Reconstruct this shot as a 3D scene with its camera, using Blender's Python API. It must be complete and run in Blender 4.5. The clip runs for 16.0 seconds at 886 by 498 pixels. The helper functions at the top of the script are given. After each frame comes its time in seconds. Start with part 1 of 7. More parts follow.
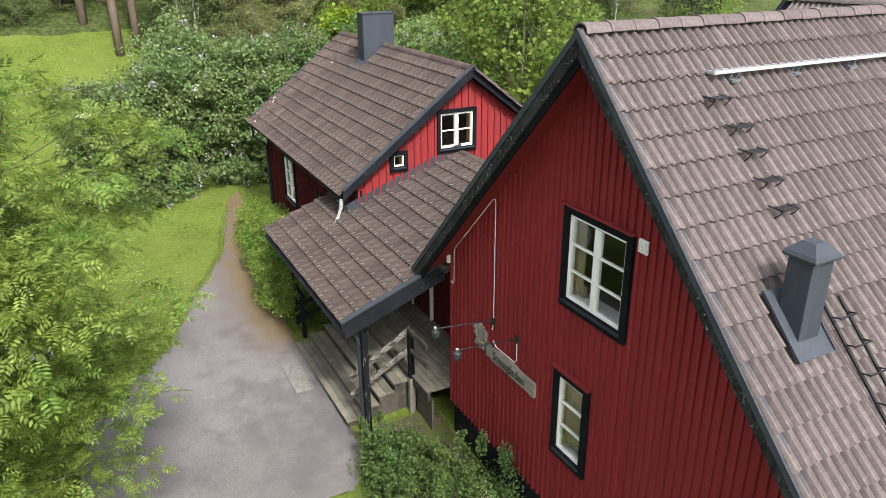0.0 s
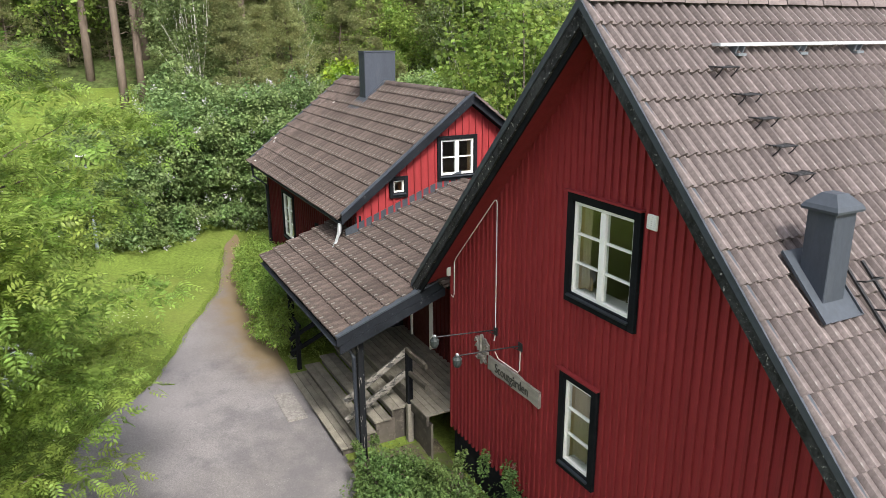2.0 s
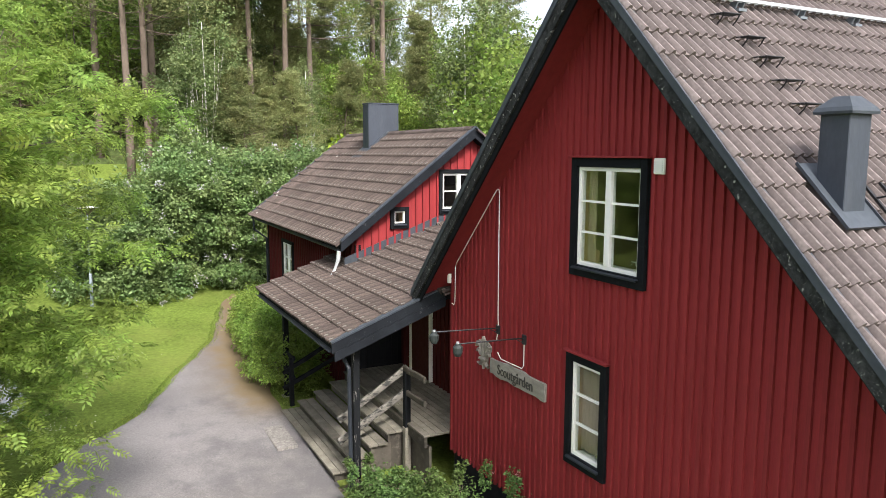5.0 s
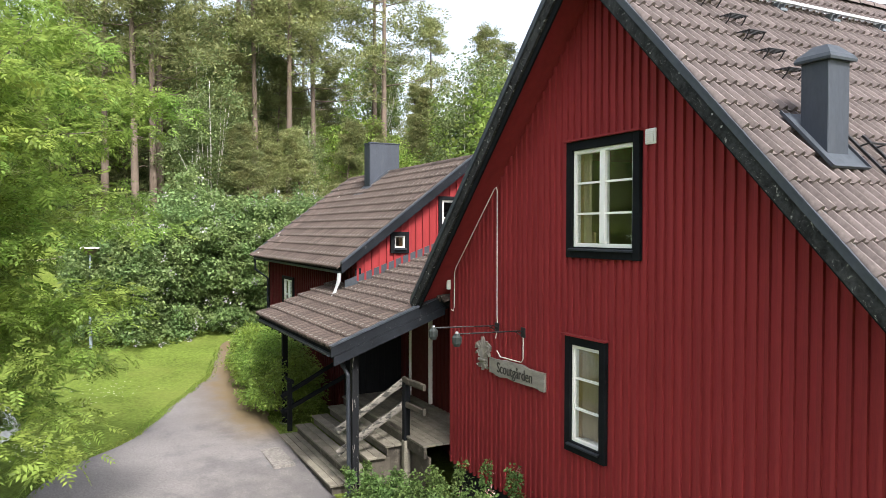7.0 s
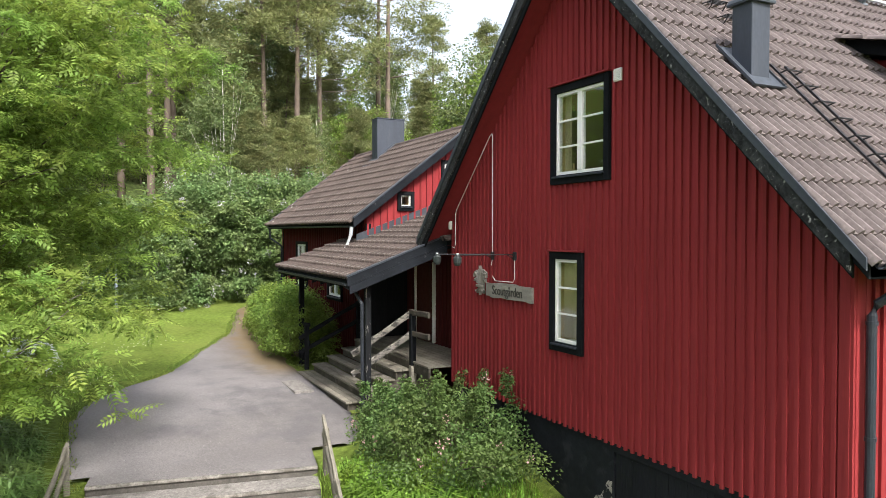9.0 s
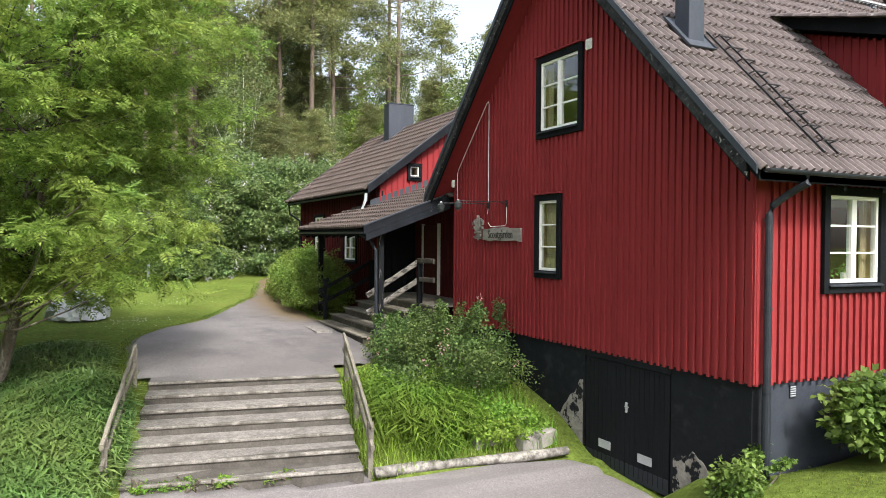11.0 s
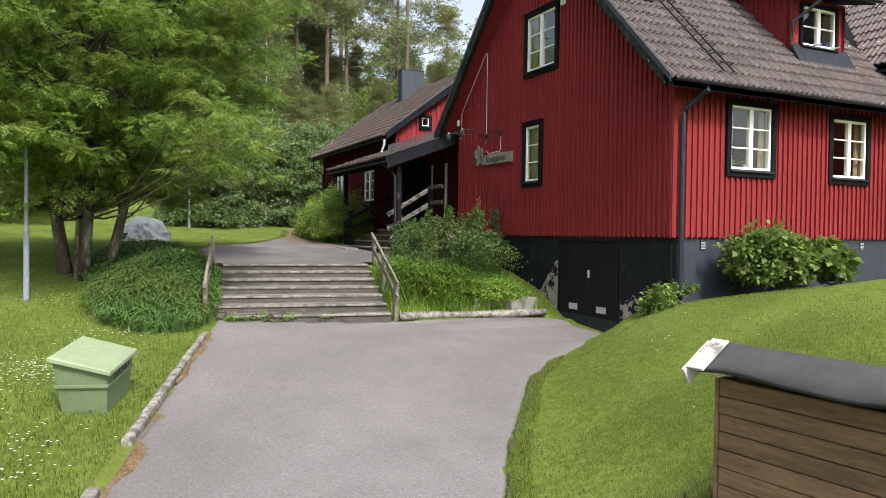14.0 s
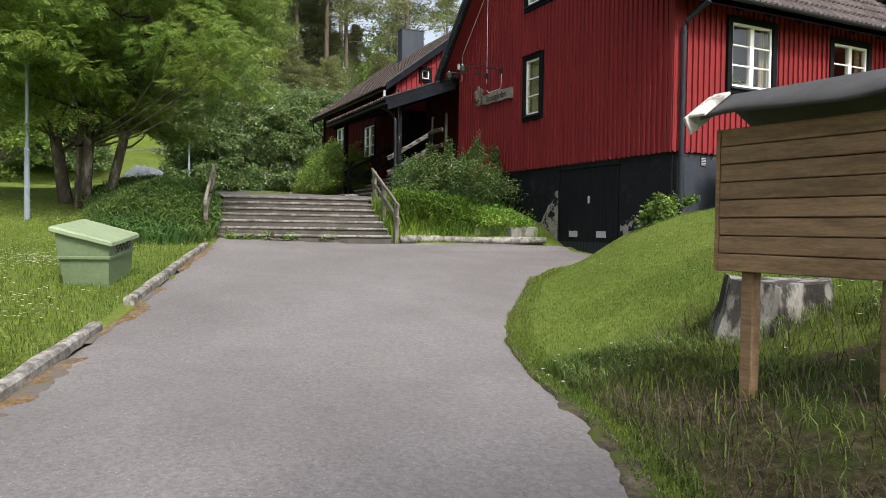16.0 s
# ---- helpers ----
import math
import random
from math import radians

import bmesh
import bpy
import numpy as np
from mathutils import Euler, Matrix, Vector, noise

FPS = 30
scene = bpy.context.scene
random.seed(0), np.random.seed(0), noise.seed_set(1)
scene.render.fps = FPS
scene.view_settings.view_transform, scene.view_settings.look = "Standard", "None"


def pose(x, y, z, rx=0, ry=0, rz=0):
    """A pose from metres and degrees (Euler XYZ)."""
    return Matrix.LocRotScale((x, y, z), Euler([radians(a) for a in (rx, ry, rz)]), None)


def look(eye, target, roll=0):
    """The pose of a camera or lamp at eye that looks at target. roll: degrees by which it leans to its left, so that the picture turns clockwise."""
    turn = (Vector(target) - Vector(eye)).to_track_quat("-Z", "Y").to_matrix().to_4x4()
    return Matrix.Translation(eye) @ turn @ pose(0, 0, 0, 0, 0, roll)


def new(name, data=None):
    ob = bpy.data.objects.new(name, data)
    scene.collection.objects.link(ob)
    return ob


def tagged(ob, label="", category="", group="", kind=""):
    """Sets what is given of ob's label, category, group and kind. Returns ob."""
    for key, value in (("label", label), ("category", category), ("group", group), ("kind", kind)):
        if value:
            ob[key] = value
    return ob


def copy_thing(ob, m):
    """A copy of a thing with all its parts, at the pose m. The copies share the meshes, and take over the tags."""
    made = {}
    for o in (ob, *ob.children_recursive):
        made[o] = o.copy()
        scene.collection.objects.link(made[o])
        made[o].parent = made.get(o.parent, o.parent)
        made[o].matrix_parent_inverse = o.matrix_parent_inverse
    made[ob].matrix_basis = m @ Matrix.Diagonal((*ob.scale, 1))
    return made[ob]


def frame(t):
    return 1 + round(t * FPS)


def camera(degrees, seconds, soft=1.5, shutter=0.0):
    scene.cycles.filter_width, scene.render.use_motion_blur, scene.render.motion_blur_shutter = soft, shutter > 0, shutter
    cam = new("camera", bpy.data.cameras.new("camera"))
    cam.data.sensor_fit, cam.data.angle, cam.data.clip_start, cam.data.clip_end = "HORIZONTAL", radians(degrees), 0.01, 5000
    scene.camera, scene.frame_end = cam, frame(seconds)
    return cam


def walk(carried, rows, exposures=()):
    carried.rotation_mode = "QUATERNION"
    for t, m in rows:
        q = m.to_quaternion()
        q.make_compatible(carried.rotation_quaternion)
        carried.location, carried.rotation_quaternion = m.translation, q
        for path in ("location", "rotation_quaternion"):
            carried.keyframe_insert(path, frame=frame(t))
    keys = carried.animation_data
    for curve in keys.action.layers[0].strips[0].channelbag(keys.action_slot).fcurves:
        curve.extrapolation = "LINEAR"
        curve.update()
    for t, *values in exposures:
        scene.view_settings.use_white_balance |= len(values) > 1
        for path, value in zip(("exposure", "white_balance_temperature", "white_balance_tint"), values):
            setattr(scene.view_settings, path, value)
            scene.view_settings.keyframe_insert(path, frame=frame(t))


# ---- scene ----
cam = camera(62.9, 16.0, soft=0.8)
PATH = [
    (0, (2.783, -6.208, 10.899), (1.137, -5.367, 10.136), -0.4),
    (0.5, (2.778, -6.189, 10.598), (1.115, -5.341, 9.879), -0.4),
    (1, (2.788, -6.218, 10.248), (1.109, -5.359, 9.582), -0.3),
    (1.5, (2.784, -6.2, 9.928), (1.09, -5.335, 9.31), -0.3),
    (2, (2.791, -6.193, 9.581), (1.082, -5.322, 9.015), -0.3),
    (2.5, (2.79, -6.203, 9.264), (1.069, -5.326, 8.747), -0.2),
    (3, (2.782, -6.216, 8.914), (1.049, -5.332, 8.45), -0.2),
    (3.5, (2.788, -6.222, 8.589), (1.045, -5.333, 8.175), -0.2),
    (4, (2.829, -6.236, 8.23), (1.077, -5.342, 7.87), -0.1),
    (6.5, (2.962, -6.208, 6.542), (1.179, -5.308, 6.441), 0.2),
    (7, (3.127, -6.324, 6.223), (1.343, -5.421, 6.173), 0.1),
    (7.5, (3.422, -6.491, 5.912), (1.638, -5.588, 5.867), 0.2),
    (8, (3.823, -6.689, 5.604), (2.039, -5.788, 5.56), 0.2),
    (8.5, (4.258, -6.922, 5.329), (2.472, -6.022, 5.286), 0.1),
    (9, (4.789, -7.182, 5.036), (3.003, -6.283, 4.993), 0.1),
    (11.5, (7.628, -8.468, 3.51), (5.831, -7.591, 3.488), 0.6),
    (12, (8.297, -8.814, 3.241), (6.499, -7.938, 3.216), 0.6),
    (12.5, (8.928, -9.138, 3.046), (7.129, -8.265, 3.011), 0.6),
    (13, (9.622, -9.461, 2.756), (7.821, -8.591, 2.716), 0.6),
    (13.5, (10.232, -9.764, 2.355), (8.431, -8.896, 2.314), 0.6),
    (14, (10.598, -9.98, 1.892), (8.797, -9.111, 1.848), 0.7),
    (14.5, (10.67, -10.032, 1.47), (8.87, -9.161, 1.423), 0.7),
    (15, (10.68, -10.043, 1.016), (8.88, -9.171, 0.966), 0.8),
    (15.5, (10.66, -10.031, 0.678), (8.861, -9.16, 0.626), 0.8),
    (16, (10.649, -10.009, 0.317), (8.849, -9.138, 0.261), 0.8),
]
EXPOSURES = [(0.0, 1.15), (4.0, 1.35), (7.0, 1.44), (9.0, 1.36), (12.5, 1.16), (16.0, 0.7)]
walk(cam, [(t, look(eye, target, roll)) for t, eye, target, roll in PATH], EXPOSURES)

# ---- world and light ----
SUN_EL, SUN_AZ = radians(47), radians(-2)      # azimuth from +x towards +y
world = bpy.data.worlds.new("sky")
scene.world = world
world.use_nodes = True
wn, wl = world.node_tree.nodes, world.node_tree.links
wn.clear()
sky = wn.new("ShaderNodeTexSky")
sky.sky_type, sky.sun_disc = "NISHITA", False
sky.sun_elevation, sky.sun_rotation = SUN_EL, math.pi / 2 - SUN_AZ
sky.air_density, sky.dust_density, sky.ozone_density = 1.0, 4.0, 1.0
pale = wn.new("ShaderNodeHueSaturation")
pale.inputs["Saturation"].default_value = 0.5
back = wn.new("ShaderNodeBackground")
back.inputs["Strength"].default_value = 0.15
out = wn.new("ShaderNodeOutputWorld")
wl.new(sky.outputs[0], pale.inputs["Color"])
wl.new(pale.outputs[0], back.inputs["Color"])
wl.new(back.outputs[0], out.inputs["Surface"])
sun_dir = Vector((math.cos(SUN_EL) * math.cos(SUN_AZ), math.cos(SUN_EL) * math.sin(SUN_AZ), math.sin(SUN_EL)))
sun = new("sun", bpy.data.lights.new("sun", "SUN"))
sun.data.energy, sun.data.angle, sun.data.color = 2.15, radians(7), (1.0, 0.96, 0.9)
sun.matrix_world = look(sun_dir * 60, (0, 0, 0))

# ---- materials ----
def mat(name, base, rough=0.8, metal=0.0, var=0.15, scale=3.0, bump=0.0, bscale=60.0, fine=0.1, per_object=0.0, spec=0.2, blotch=None, blotch_amt=0.5, blotch_scale=1.2, stretch=(1, 1, 1), blotch_edge=(0.55, 0.68), island=0.0, fscale=0.0, grain=None, spots=None):
    """A procedural surface: base colour varied at two scales, optional blotches of a second colour, and fine relief."""
    m = bpy.data.materials.new(name)
    m.use_nodes = True
    n, l = m.node_tree.nodes, m.node_tree.links
    b = n["Principled BSDF"]
    b.inputs["Metallic"].default_value = metal
    b.inputs["Specular IOR Level"].default_value = spec
    co = n.new("ShaderNodeTexCoord")
    mp = n.new("ShaderNodeMapping")
    mp.inputs["Scale"].default_value = stretch
    l.new(co.outputs["Object"], mp.inputs["Vector"])

    def tex(s, d=4.0, r=0.6):
        t = n.new("ShaderNodeTexNoise")
        t.inputs["Scale"].default_value, t.inputs["Detail"].default_value, t.inputs["Roughness"].default_value = s, d, r
        l.new(mp.outputs[0], t.inputs["Vector"])
        return t.outputs["Fac"]

    def remap(v, lo, hi, a=0.3, z=0.7):
        r = n.new("ShaderNodeMapRange")
        r.inputs["From Min"].default_value, r.inputs["From Max"].default_value = a, z
        r.inputs["To Min"].default_value, r.inputs["To Max"].default_value = lo, hi
        l.new(v, r.inputs["Value"])
        return r.outputs[0]

    def mul(a, c):
        r = n.new("ShaderNodeMath")
        r.operation = "MULTIPLY"
        l.new(a, r.inputs[0])
        l.new(c, r.inputs[1])
        return r.outputs[0]

    v = mul(remap(tex(scale), 1 - var, 1 + var), remap(tex(fscale or scale * 14, 3.0), 1 - fine, 1 + fine))
    if grain:
        v = mul(v, remap(tex(grain[0], 10.0, 0.82), 1 - grain[1], 1 + grain[1], 0.4, 0.6))
    if per_object:
        oi = n.new("ShaderNodeObjectInfo")
        v = mul(v, remap(oi.outputs["Random"], 1 - per_object, 1 + per_object, 0, 1))
    if island:
        ge = n.new("ShaderNodeNewGeometry")
        v = mul(v, remap(ge.outputs["Random Per Island"], 1 - island, 1 + island, 0, 1))
    hv = n.new("ShaderNodeHueSaturation")
    hv.inputs["Color"].default_value = (*base, 1)
    l.new(v, hv.inputs["Value"])
    colour = hv.outputs[0]
    if blotch:
        mx = n.new("ShaderNodeMix")
        mx.data_type = "RGBA"
        l.new(remap(tex(blotch_scale, 6.0, 0.65), 0, blotch_amt, *blotch_edge), mx.inputs["Factor"])
        l.new(colour, mx.inputs["A"])
        mx.inputs["B"].default_value = (*blotch, 1)
        colour = mx.outputs["Result"]
    if spots:
        vo = n.new("ShaderNodeTexVoronoi")
        vo.inputs["Scale"].default_value = spots[1]
        l.new(mp.outputs[0], vo.inputs["Vector"])
        few = mul(remap(vo.outputs["Distance"], 1, 0, spots[2], spots[2] * 1.5), remap(tex(spots[1] * 0.3), 0, 1, 0.5, 0.6))
        mx = n.new("ShaderNodeMix")
        mx.data_type = "RGBA"
        l.new(few, mx.inputs["Factor"])
        l.new(colour, mx.inputs["A"])
        mx.inputs["B"].default_value = (*spots[0], 1)
        colour = mx.outputs["Result"]
    l.new(colour, b.inputs["Base Color"])
    l.new(remap(tex(scale * 5), rough - 0.08, min(1.0, rough + 0.08)), b.inputs["Roughness"])
    if bump:
        bp = n.new("ShaderNodeBump")
        bp.inputs["Strength"].default_value, bp.inputs["Distance"].default_value = min(1.0, bump * 20), bump
        l.new(tex(bscale, 5.0), bp.inputs["Height"])
        l.new(bp.outputs[0], b.inputs["Normal"])
    return m


def leaf_mat(name, base, shift=0.25, translucent=0.35, rough=0.55):
    """Leaves: colour varied leaf by leaf and in larger drifts, with light passing through."""
    m = bpy.data.materials.new(name)
    m.use_nodes = True
    n, l = m.node_tree.nodes, m.node_tree.links
    b = n["Principled BSDF"]
    b.inputs["Roughness"].default_value = rough
    b.inputs["Specular IOR Level"].default_value = 0.3
    ge = n.new("ShaderNodeNewGeometry")
    co = n.new("ShaderNodeTexCoord")
    t = n.new("ShaderNodeTexNoise")
    t.inputs["Scale"].default_value = 0.9
    l.new(co.outputs["Object"], t.inputs["Vector"])
    oi = n.new("ShaderNodeObjectInfo")
    ramp = n.new("ShaderNodeMapRange")
    ramp.inputs["To Min"].default_value, ramp.inputs["To Max"].default_value = 1 - shift * 1.6, 1 + shift * 1.6
    l.new(ge.outputs["Random Per Island"], ramp.inputs["Value"])
    hue = n.new("ShaderNodeMapRange")
    hue.inputs["From Min"].default_value, hue.inputs["From Max"].default_value = 0.3, 0.7
    hue.inputs["To Min"].default_value, hue.inputs["To Max"].default_value = 0.475, 0.52
    l.new(t.outputs["Fac"], hue.inputs["Value"])
    per = n.new("ShaderNodeMapRange")
    per.inputs["To Min"].default_value, per.inputs["To Max"].default_value = 0.8, 1.2
    l.new(oi.outputs["Random"], per.inputs["Value"])
    mu = n.new("ShaderNodeMath")
    mu.operation = "MULTIPLY"
    l.new(ramp.outputs[0], mu.inputs[0])
    l.new(per.outputs[0], mu.inputs[1])
    hv = n.new("ShaderNodeHueSaturation")
    hv.inputs["Color"].default_value = (*base, 1)
    l.new(mu.outputs[0], hv.inputs["Value"])
    l.new(hue.outputs[0], hv.inputs["Hue"])
    l.new(hv.outputs[0], b.inputs["Base Color"])
    tr = n.new("ShaderNodeBsdfTranslucent")
    l.new(hv.outputs[0], tr.inputs["Color"])
    mx = n.new("ShaderNodeMixShader")
    mx.inputs[0].default_value = translucent
    l.new(b.outputs[0], mx.inputs[1])
    l.new(tr.outputs[0], mx.inputs[2])
    l.new(mx.outputs[0], n["Material Output"].inputs["Surface"])
    return m


RED = mat("falu_red_paint", (0.228, 0.0265, 0.0295), 0.8, spec=0.2, var=0.10, scale=1.2, fine=0.08, bump=0.001, bscale=40, stretch=(6, 6, 0.4), blotch=(0.192, 0.027, 0.032), blotch_amt=0.55, per_object=0.09, grain=(3, 0.07))
BLACK = mat("black_painted_wood", (0.0085, 0.0095, 0.0115), 0.75, spec=0.08, var=0.25, scale=2, bump=0.002, bscale=30, blotch=(0.045, 0.045, 0.046), blotch_amt=0.3, blotch_scale=7, blotch_edge=(0.6, 0.75))
# the house red darkened, with eave and porch shade put into the colour
SHADE_RED = mat("shaded_red_paint", (0.075, 0.013, 0.013), 0.85, spec=0.15, var=0.2, scale=1.2, fine=0.12, bump=0.001, bscale=40, stretch=(6, 6, 0.4), blotch=(0.045, 0.014, 0.013), blotch_amt=0.6, per_object=0.12, grain=(3, 0.1))
GREY_TRIM = mat("grey_blue_sheet_metal", (0.045, 0.053, 0.066), 0.5, spec=0.3, var=0.15, scale=1.5, blotch=(0.09, 0.1, 0.11), blotch_amt=0.3, blotch_scale=4)
DARK_METAL = mat("dark_grey_sheet_metal", (0.022, 0.026, 0.034), 0.5, spec=0.25, var=0.15, scale=2, blotch=(0.06, 0.065, 0.07), blotch_amt=0.25, blotch_scale=5)
FLUE = mat("grey_flue_metal", (0.041, 0.048, 0.063), 0.5, spec=0.3, var=0.12, scale=1.5, stretch=(2, 2, 0.6), blotch=(0.07, 0.075, 0.085), blotch_amt=0.35, blotch_scale=2)
WHITE = mat("white_window_paint", (0.84, 0.83, 0.80), 0.5, var=0.04, scale=4, fine=0.03)
TILE = mat("brown_concrete_tile", (0.141, 0.118, 0.116), 0.9, spec=0.15, var=0.2, scale=1.3, fine=0.2, per_object=0.15, island=0.15, bump=0.004, bscale=90, blotch=(0.092, 0.077, 0.074), blotch_amt=0.6, blotch_scale=3.0, blotch_edge=(0.5, 0.7), grain=(14, 0.14), spots=((0.55, 0.55, 0.52), 4.0, 0.11))
OLD_TILE = mat("old_brown_tile", (0.09, 0.07, 0.063), 0.9, spec=0.15, var=0.22, scale=1.3, fine=0.2, per_object=0.2, island=0.2, bump=0.006, bscale=70, blotch=(0.04, 0.034, 0.03), blotch_amt=0.7, blotch_scale=3.0, blotch_edge=(0.48, 0.66), grain=(14, 0.2), spots=((0.42, 0.42, 0.39), 4.0, 0.14))
PLINTH = mat("dark_painted_plinth", (0.012, 0.0135, 0.017), 0.75, spec=0.15, var=0.2, scale=1.5, bump=0.003, bscale=40, blotch=(0.035, 0.037, 0.042), blotch_amt=0.5, blotch_scale=2.5)
ASPHALT = mat("worn_grey_asphalt", (0.187, 0.175, 0.176), 0.92, spec=0.15, var=0.16, scale=0.35, fine=0.10, fscale=60, bump=0.006, bscale=160, blotch=(0.13, 0.12, 0.117), blotch_amt=0.7, blotch_scale=0.22, blotch_edge=(0.44, 0.68), grain=(26, 0.22), spots=((0.30, 0.29, 0.285), 40.0, 0.16))
LAWN = mat("mown_lawn", (0.11, 0.152, 0.03), 0.95, spec=0.05, var=0.2, scale=0.5, fine=0.3, fscale=9, bump=0.03, bscale=40, blotch=(0.15, 0.17, 0.045), blotch_amt=0.5, blotch_scale=0.45, blotch_edge=(0.48, 0.66), grain=(20, 0.25))
FLOOR_WOOD = mat("forest_floor", (0.055, 0.075, 0.025), 0.95, spec=0.05, var=0.4, scale=0.3, fine=0.4, fscale=3, bump=0.03, bscale=10, blotch=(0.07, 0.05, 0.03), blotch_amt=0.8, blotch_scale=0.6, grain=(4, 0.4))


def glass_mat():
    m = bpy.data.materials.new("window_glass")
    m.use_nodes = True
    n, l = m.node_tree.nodes, m.node_tree.links
    n.remove(n["Principled BSDF"])
    lw = n.new("ShaderNodeLayerWeight")
    lw.inputs["Blend"].default_value = 0.5
    pw, f = n.new("ShaderNodeMath"), n.new("ShaderNodeMath")
    pw.operation, f.operation = "POWER", "MULTIPLY_ADD"
    l.new(lw.outputs["Facing"], pw.inputs[0])
    pw.inputs[1].default_value = 3.5
    l.new(pw.outputs[0], f.inputs[0])
    f.inputs[1].default_value, f.inputs[2].default_value = 0.85, 0.05
    tr, gl, mx = n.new("ShaderNodeBsdfTransparent"), n.new("ShaderNodeBsdfGlossy"), n.new("ShaderNodeMixShader")
    tr.inputs["Color"].default_value = (0.9, 0.92, 0.9, 1)
    gl.inputs["Roughness"].default_value = 0.02
    l.new(f.outputs[0], mx.inputs[0])
    l.new(tr.outputs[0], mx.inputs[1])
    l.new(gl.outputs[0], mx.inputs[2])
    l.new(mx.outputs[0], n["Material Output"].inputs["Surface"])
    return m


GLASS = glass_mat()


def mossy_court():
    """The asphalt of the forecourt, with brown dirt and moss spreading from its house side along the path."""
    m = ASPHALT.copy()
    m.name = "mossy_worn_asphalt"
    n, l = m.node_tree.nodes, m.node_tree.links
    b = n["Principled BSDF"]
    co, xyz = n.new("ShaderNodeTexCoord"), n.new("ShaderNodeSeparateXYZ")
    l.new(co.outputs["Object"], xyz.inputs[0])

    def math_(op, a, c, d=None):
        r = n.new("ShaderNodeMath")
        r.operation = op
        for k, v in enumerate((a, c, d)):
            if v is None:
                continue
            if isinstance(v, (int, float)):
                r.inputs[k].default_value = v
            else:
                l.new(v, r.inputs[k])
        return r.outputs[0]

    def ramp(v, a, z):
        r = n.new("ShaderNodeMapRange")
        r.interpolation_type = "SMOOTHSTEP"
        r.inputs["From Min"].default_value, r.inputs["From Max"].default_value = a, z
        l.new(v, r.inputs["Value"])
        return r.outputs[0]

    def noise_(scale, detail):
        t = n.new("ShaderNodeTexNoise")
        t.inputs["Scale"].default_value, t.inputs["Detail"].default_value, t.inputs["Roughness"].default_value = scale, detail, 0.65
        l.new(co.outputs["Object"], t.inputs["Vector"])
        return t.outputs["Fac"]

    x, y = xyz.outputs[0], xyz.outputs[1]
    edge = math_("MULTIPLY_ADD", math_("MINIMUM", math_("ADD", x, 18.5), 0.0), -0.19, -2.0)
    inward = math_("SUBTRACT", y, edge)
    ragged = math_("MULTIPLY_ADD", noise_(1.1, 6), 1.6, math_("ADD", inward, -0.8))
    along = ramp(x, -13.0, -14.6)
    moss = math_("MULTIPLY", ramp(ragged, -1.25, -0.35), along)
    dirt = math_("MULTIPLY", ramp(math_("MULTIPLY_ADD", noise_(0.8, 5), 1.5, math_("ADD", inward, -0.75)), -2.2, -0.6), ramp(x, -12.0, -17.5))
    dark = ramp(noise_(0.42, 5), 0.5, 0.66)
    col = b.inputs["Base Color"].links[0].from_socket
    for fac, amount, paint in ((dark, 0.55, (0.085, 0.082, 0.09, 1)), (dirt, 0.75, (0.135, 0.112, 0.097, 1)), (moss, 0.85, (0.155, 0.112, 0.058, 1))):
        mx = n.new("ShaderNodeMix")
        mx.data_type = "RGBA"
        l.new(math_("MULTIPLY", fac, amount), mx.inputs["Factor"])
        l.new(col, mx.inputs["A"])
        mx.inputs["B"].default_value = paint
        col = mx.outputs["Result"]
    l.new(col, b.inputs["Base Color"])
    return m


COURT = mossy_court()
ROOM = mat("brown_room_wall", (0.27, 0.205, 0.13), 0.8, var=0.1, scale=1)
SIDE_PLINTH = mat("blue_grey_plinth", (0.040, 0.047, 0.062), 0.8, var=0.15, scale=1.5, bump=0.003, bscale=40, blotch=(0.07, 0.07, 0.078), blotch_amt=0.4, blotch_scale=2)
BLACKDOOR = mat("matt_black_door", (0.011, 0.012, 0.015), 0.7, spec=0.15, var=0.15, scale=3, stretch=(4, 4, 0.5))
GALV = mat("galvanised_metal", (0.50, 0.52, 0.54), 0.45, metal=0.3, var=0.1, scale=4)
LICHEN = mat("lichened_black_board", (0.024, 0.025, 0.026), 0.8, spec=0.2, var=0.3, scale=2, bump=0.003, bscale=40, blotch=(0.42, 0.42, 0.39), blotch_amt=0.85, blotch_scale=17, blotch_edge=(0.61, 0.68), grain=(6, 0.7), spots=((0.46, 0.46, 0.42), 55.0, 0.10))
OLDWOOD = mat("weathered_grey_wood", (0.185, 0.17, 0.14), 0.85, var=0.25, scale=3, fine=0.2, bump=0.004, bscale=25, stretch=(1, 1, 1), blotch=(0.12, 0.10, 0.08), blotch_amt=0.5, blotch_scale=4, per_object=0.2)

GREYBOARD = mat("worn_grey_board", (0.013, 0.015, 0.019), 0.75, spec=0.08, var=0.25, scale=2, bump=0.003, bscale=30, blotch=(0.16, 0.16, 0.155), blotch_amt=0.4, blotch_scale=9, blotch_edge=(0.62, 0.74), per_object=0.15)
FLAKED = mat("flaked_black_post", (0.011, 0.012, 0.014), 0.75, spec=0.1, var=0.2, scale=3, stretch=(5, 5, 0.5), blotch=(0.38, 0.36, 0.33), blotch_amt=0.75, blotch_scale=7, blotch_edge=(0.6, 0.66))
DARKWOOD = mat("dark_weathered_wood", (0.075, 0.066, 0.055), 0.85, var=0.3, scale=3, bump=0.004, bscale=25, per_object=0.2, blotch=(0.2, 0.18, 0.15), blotch_amt=0.5, blotch_scale=5)
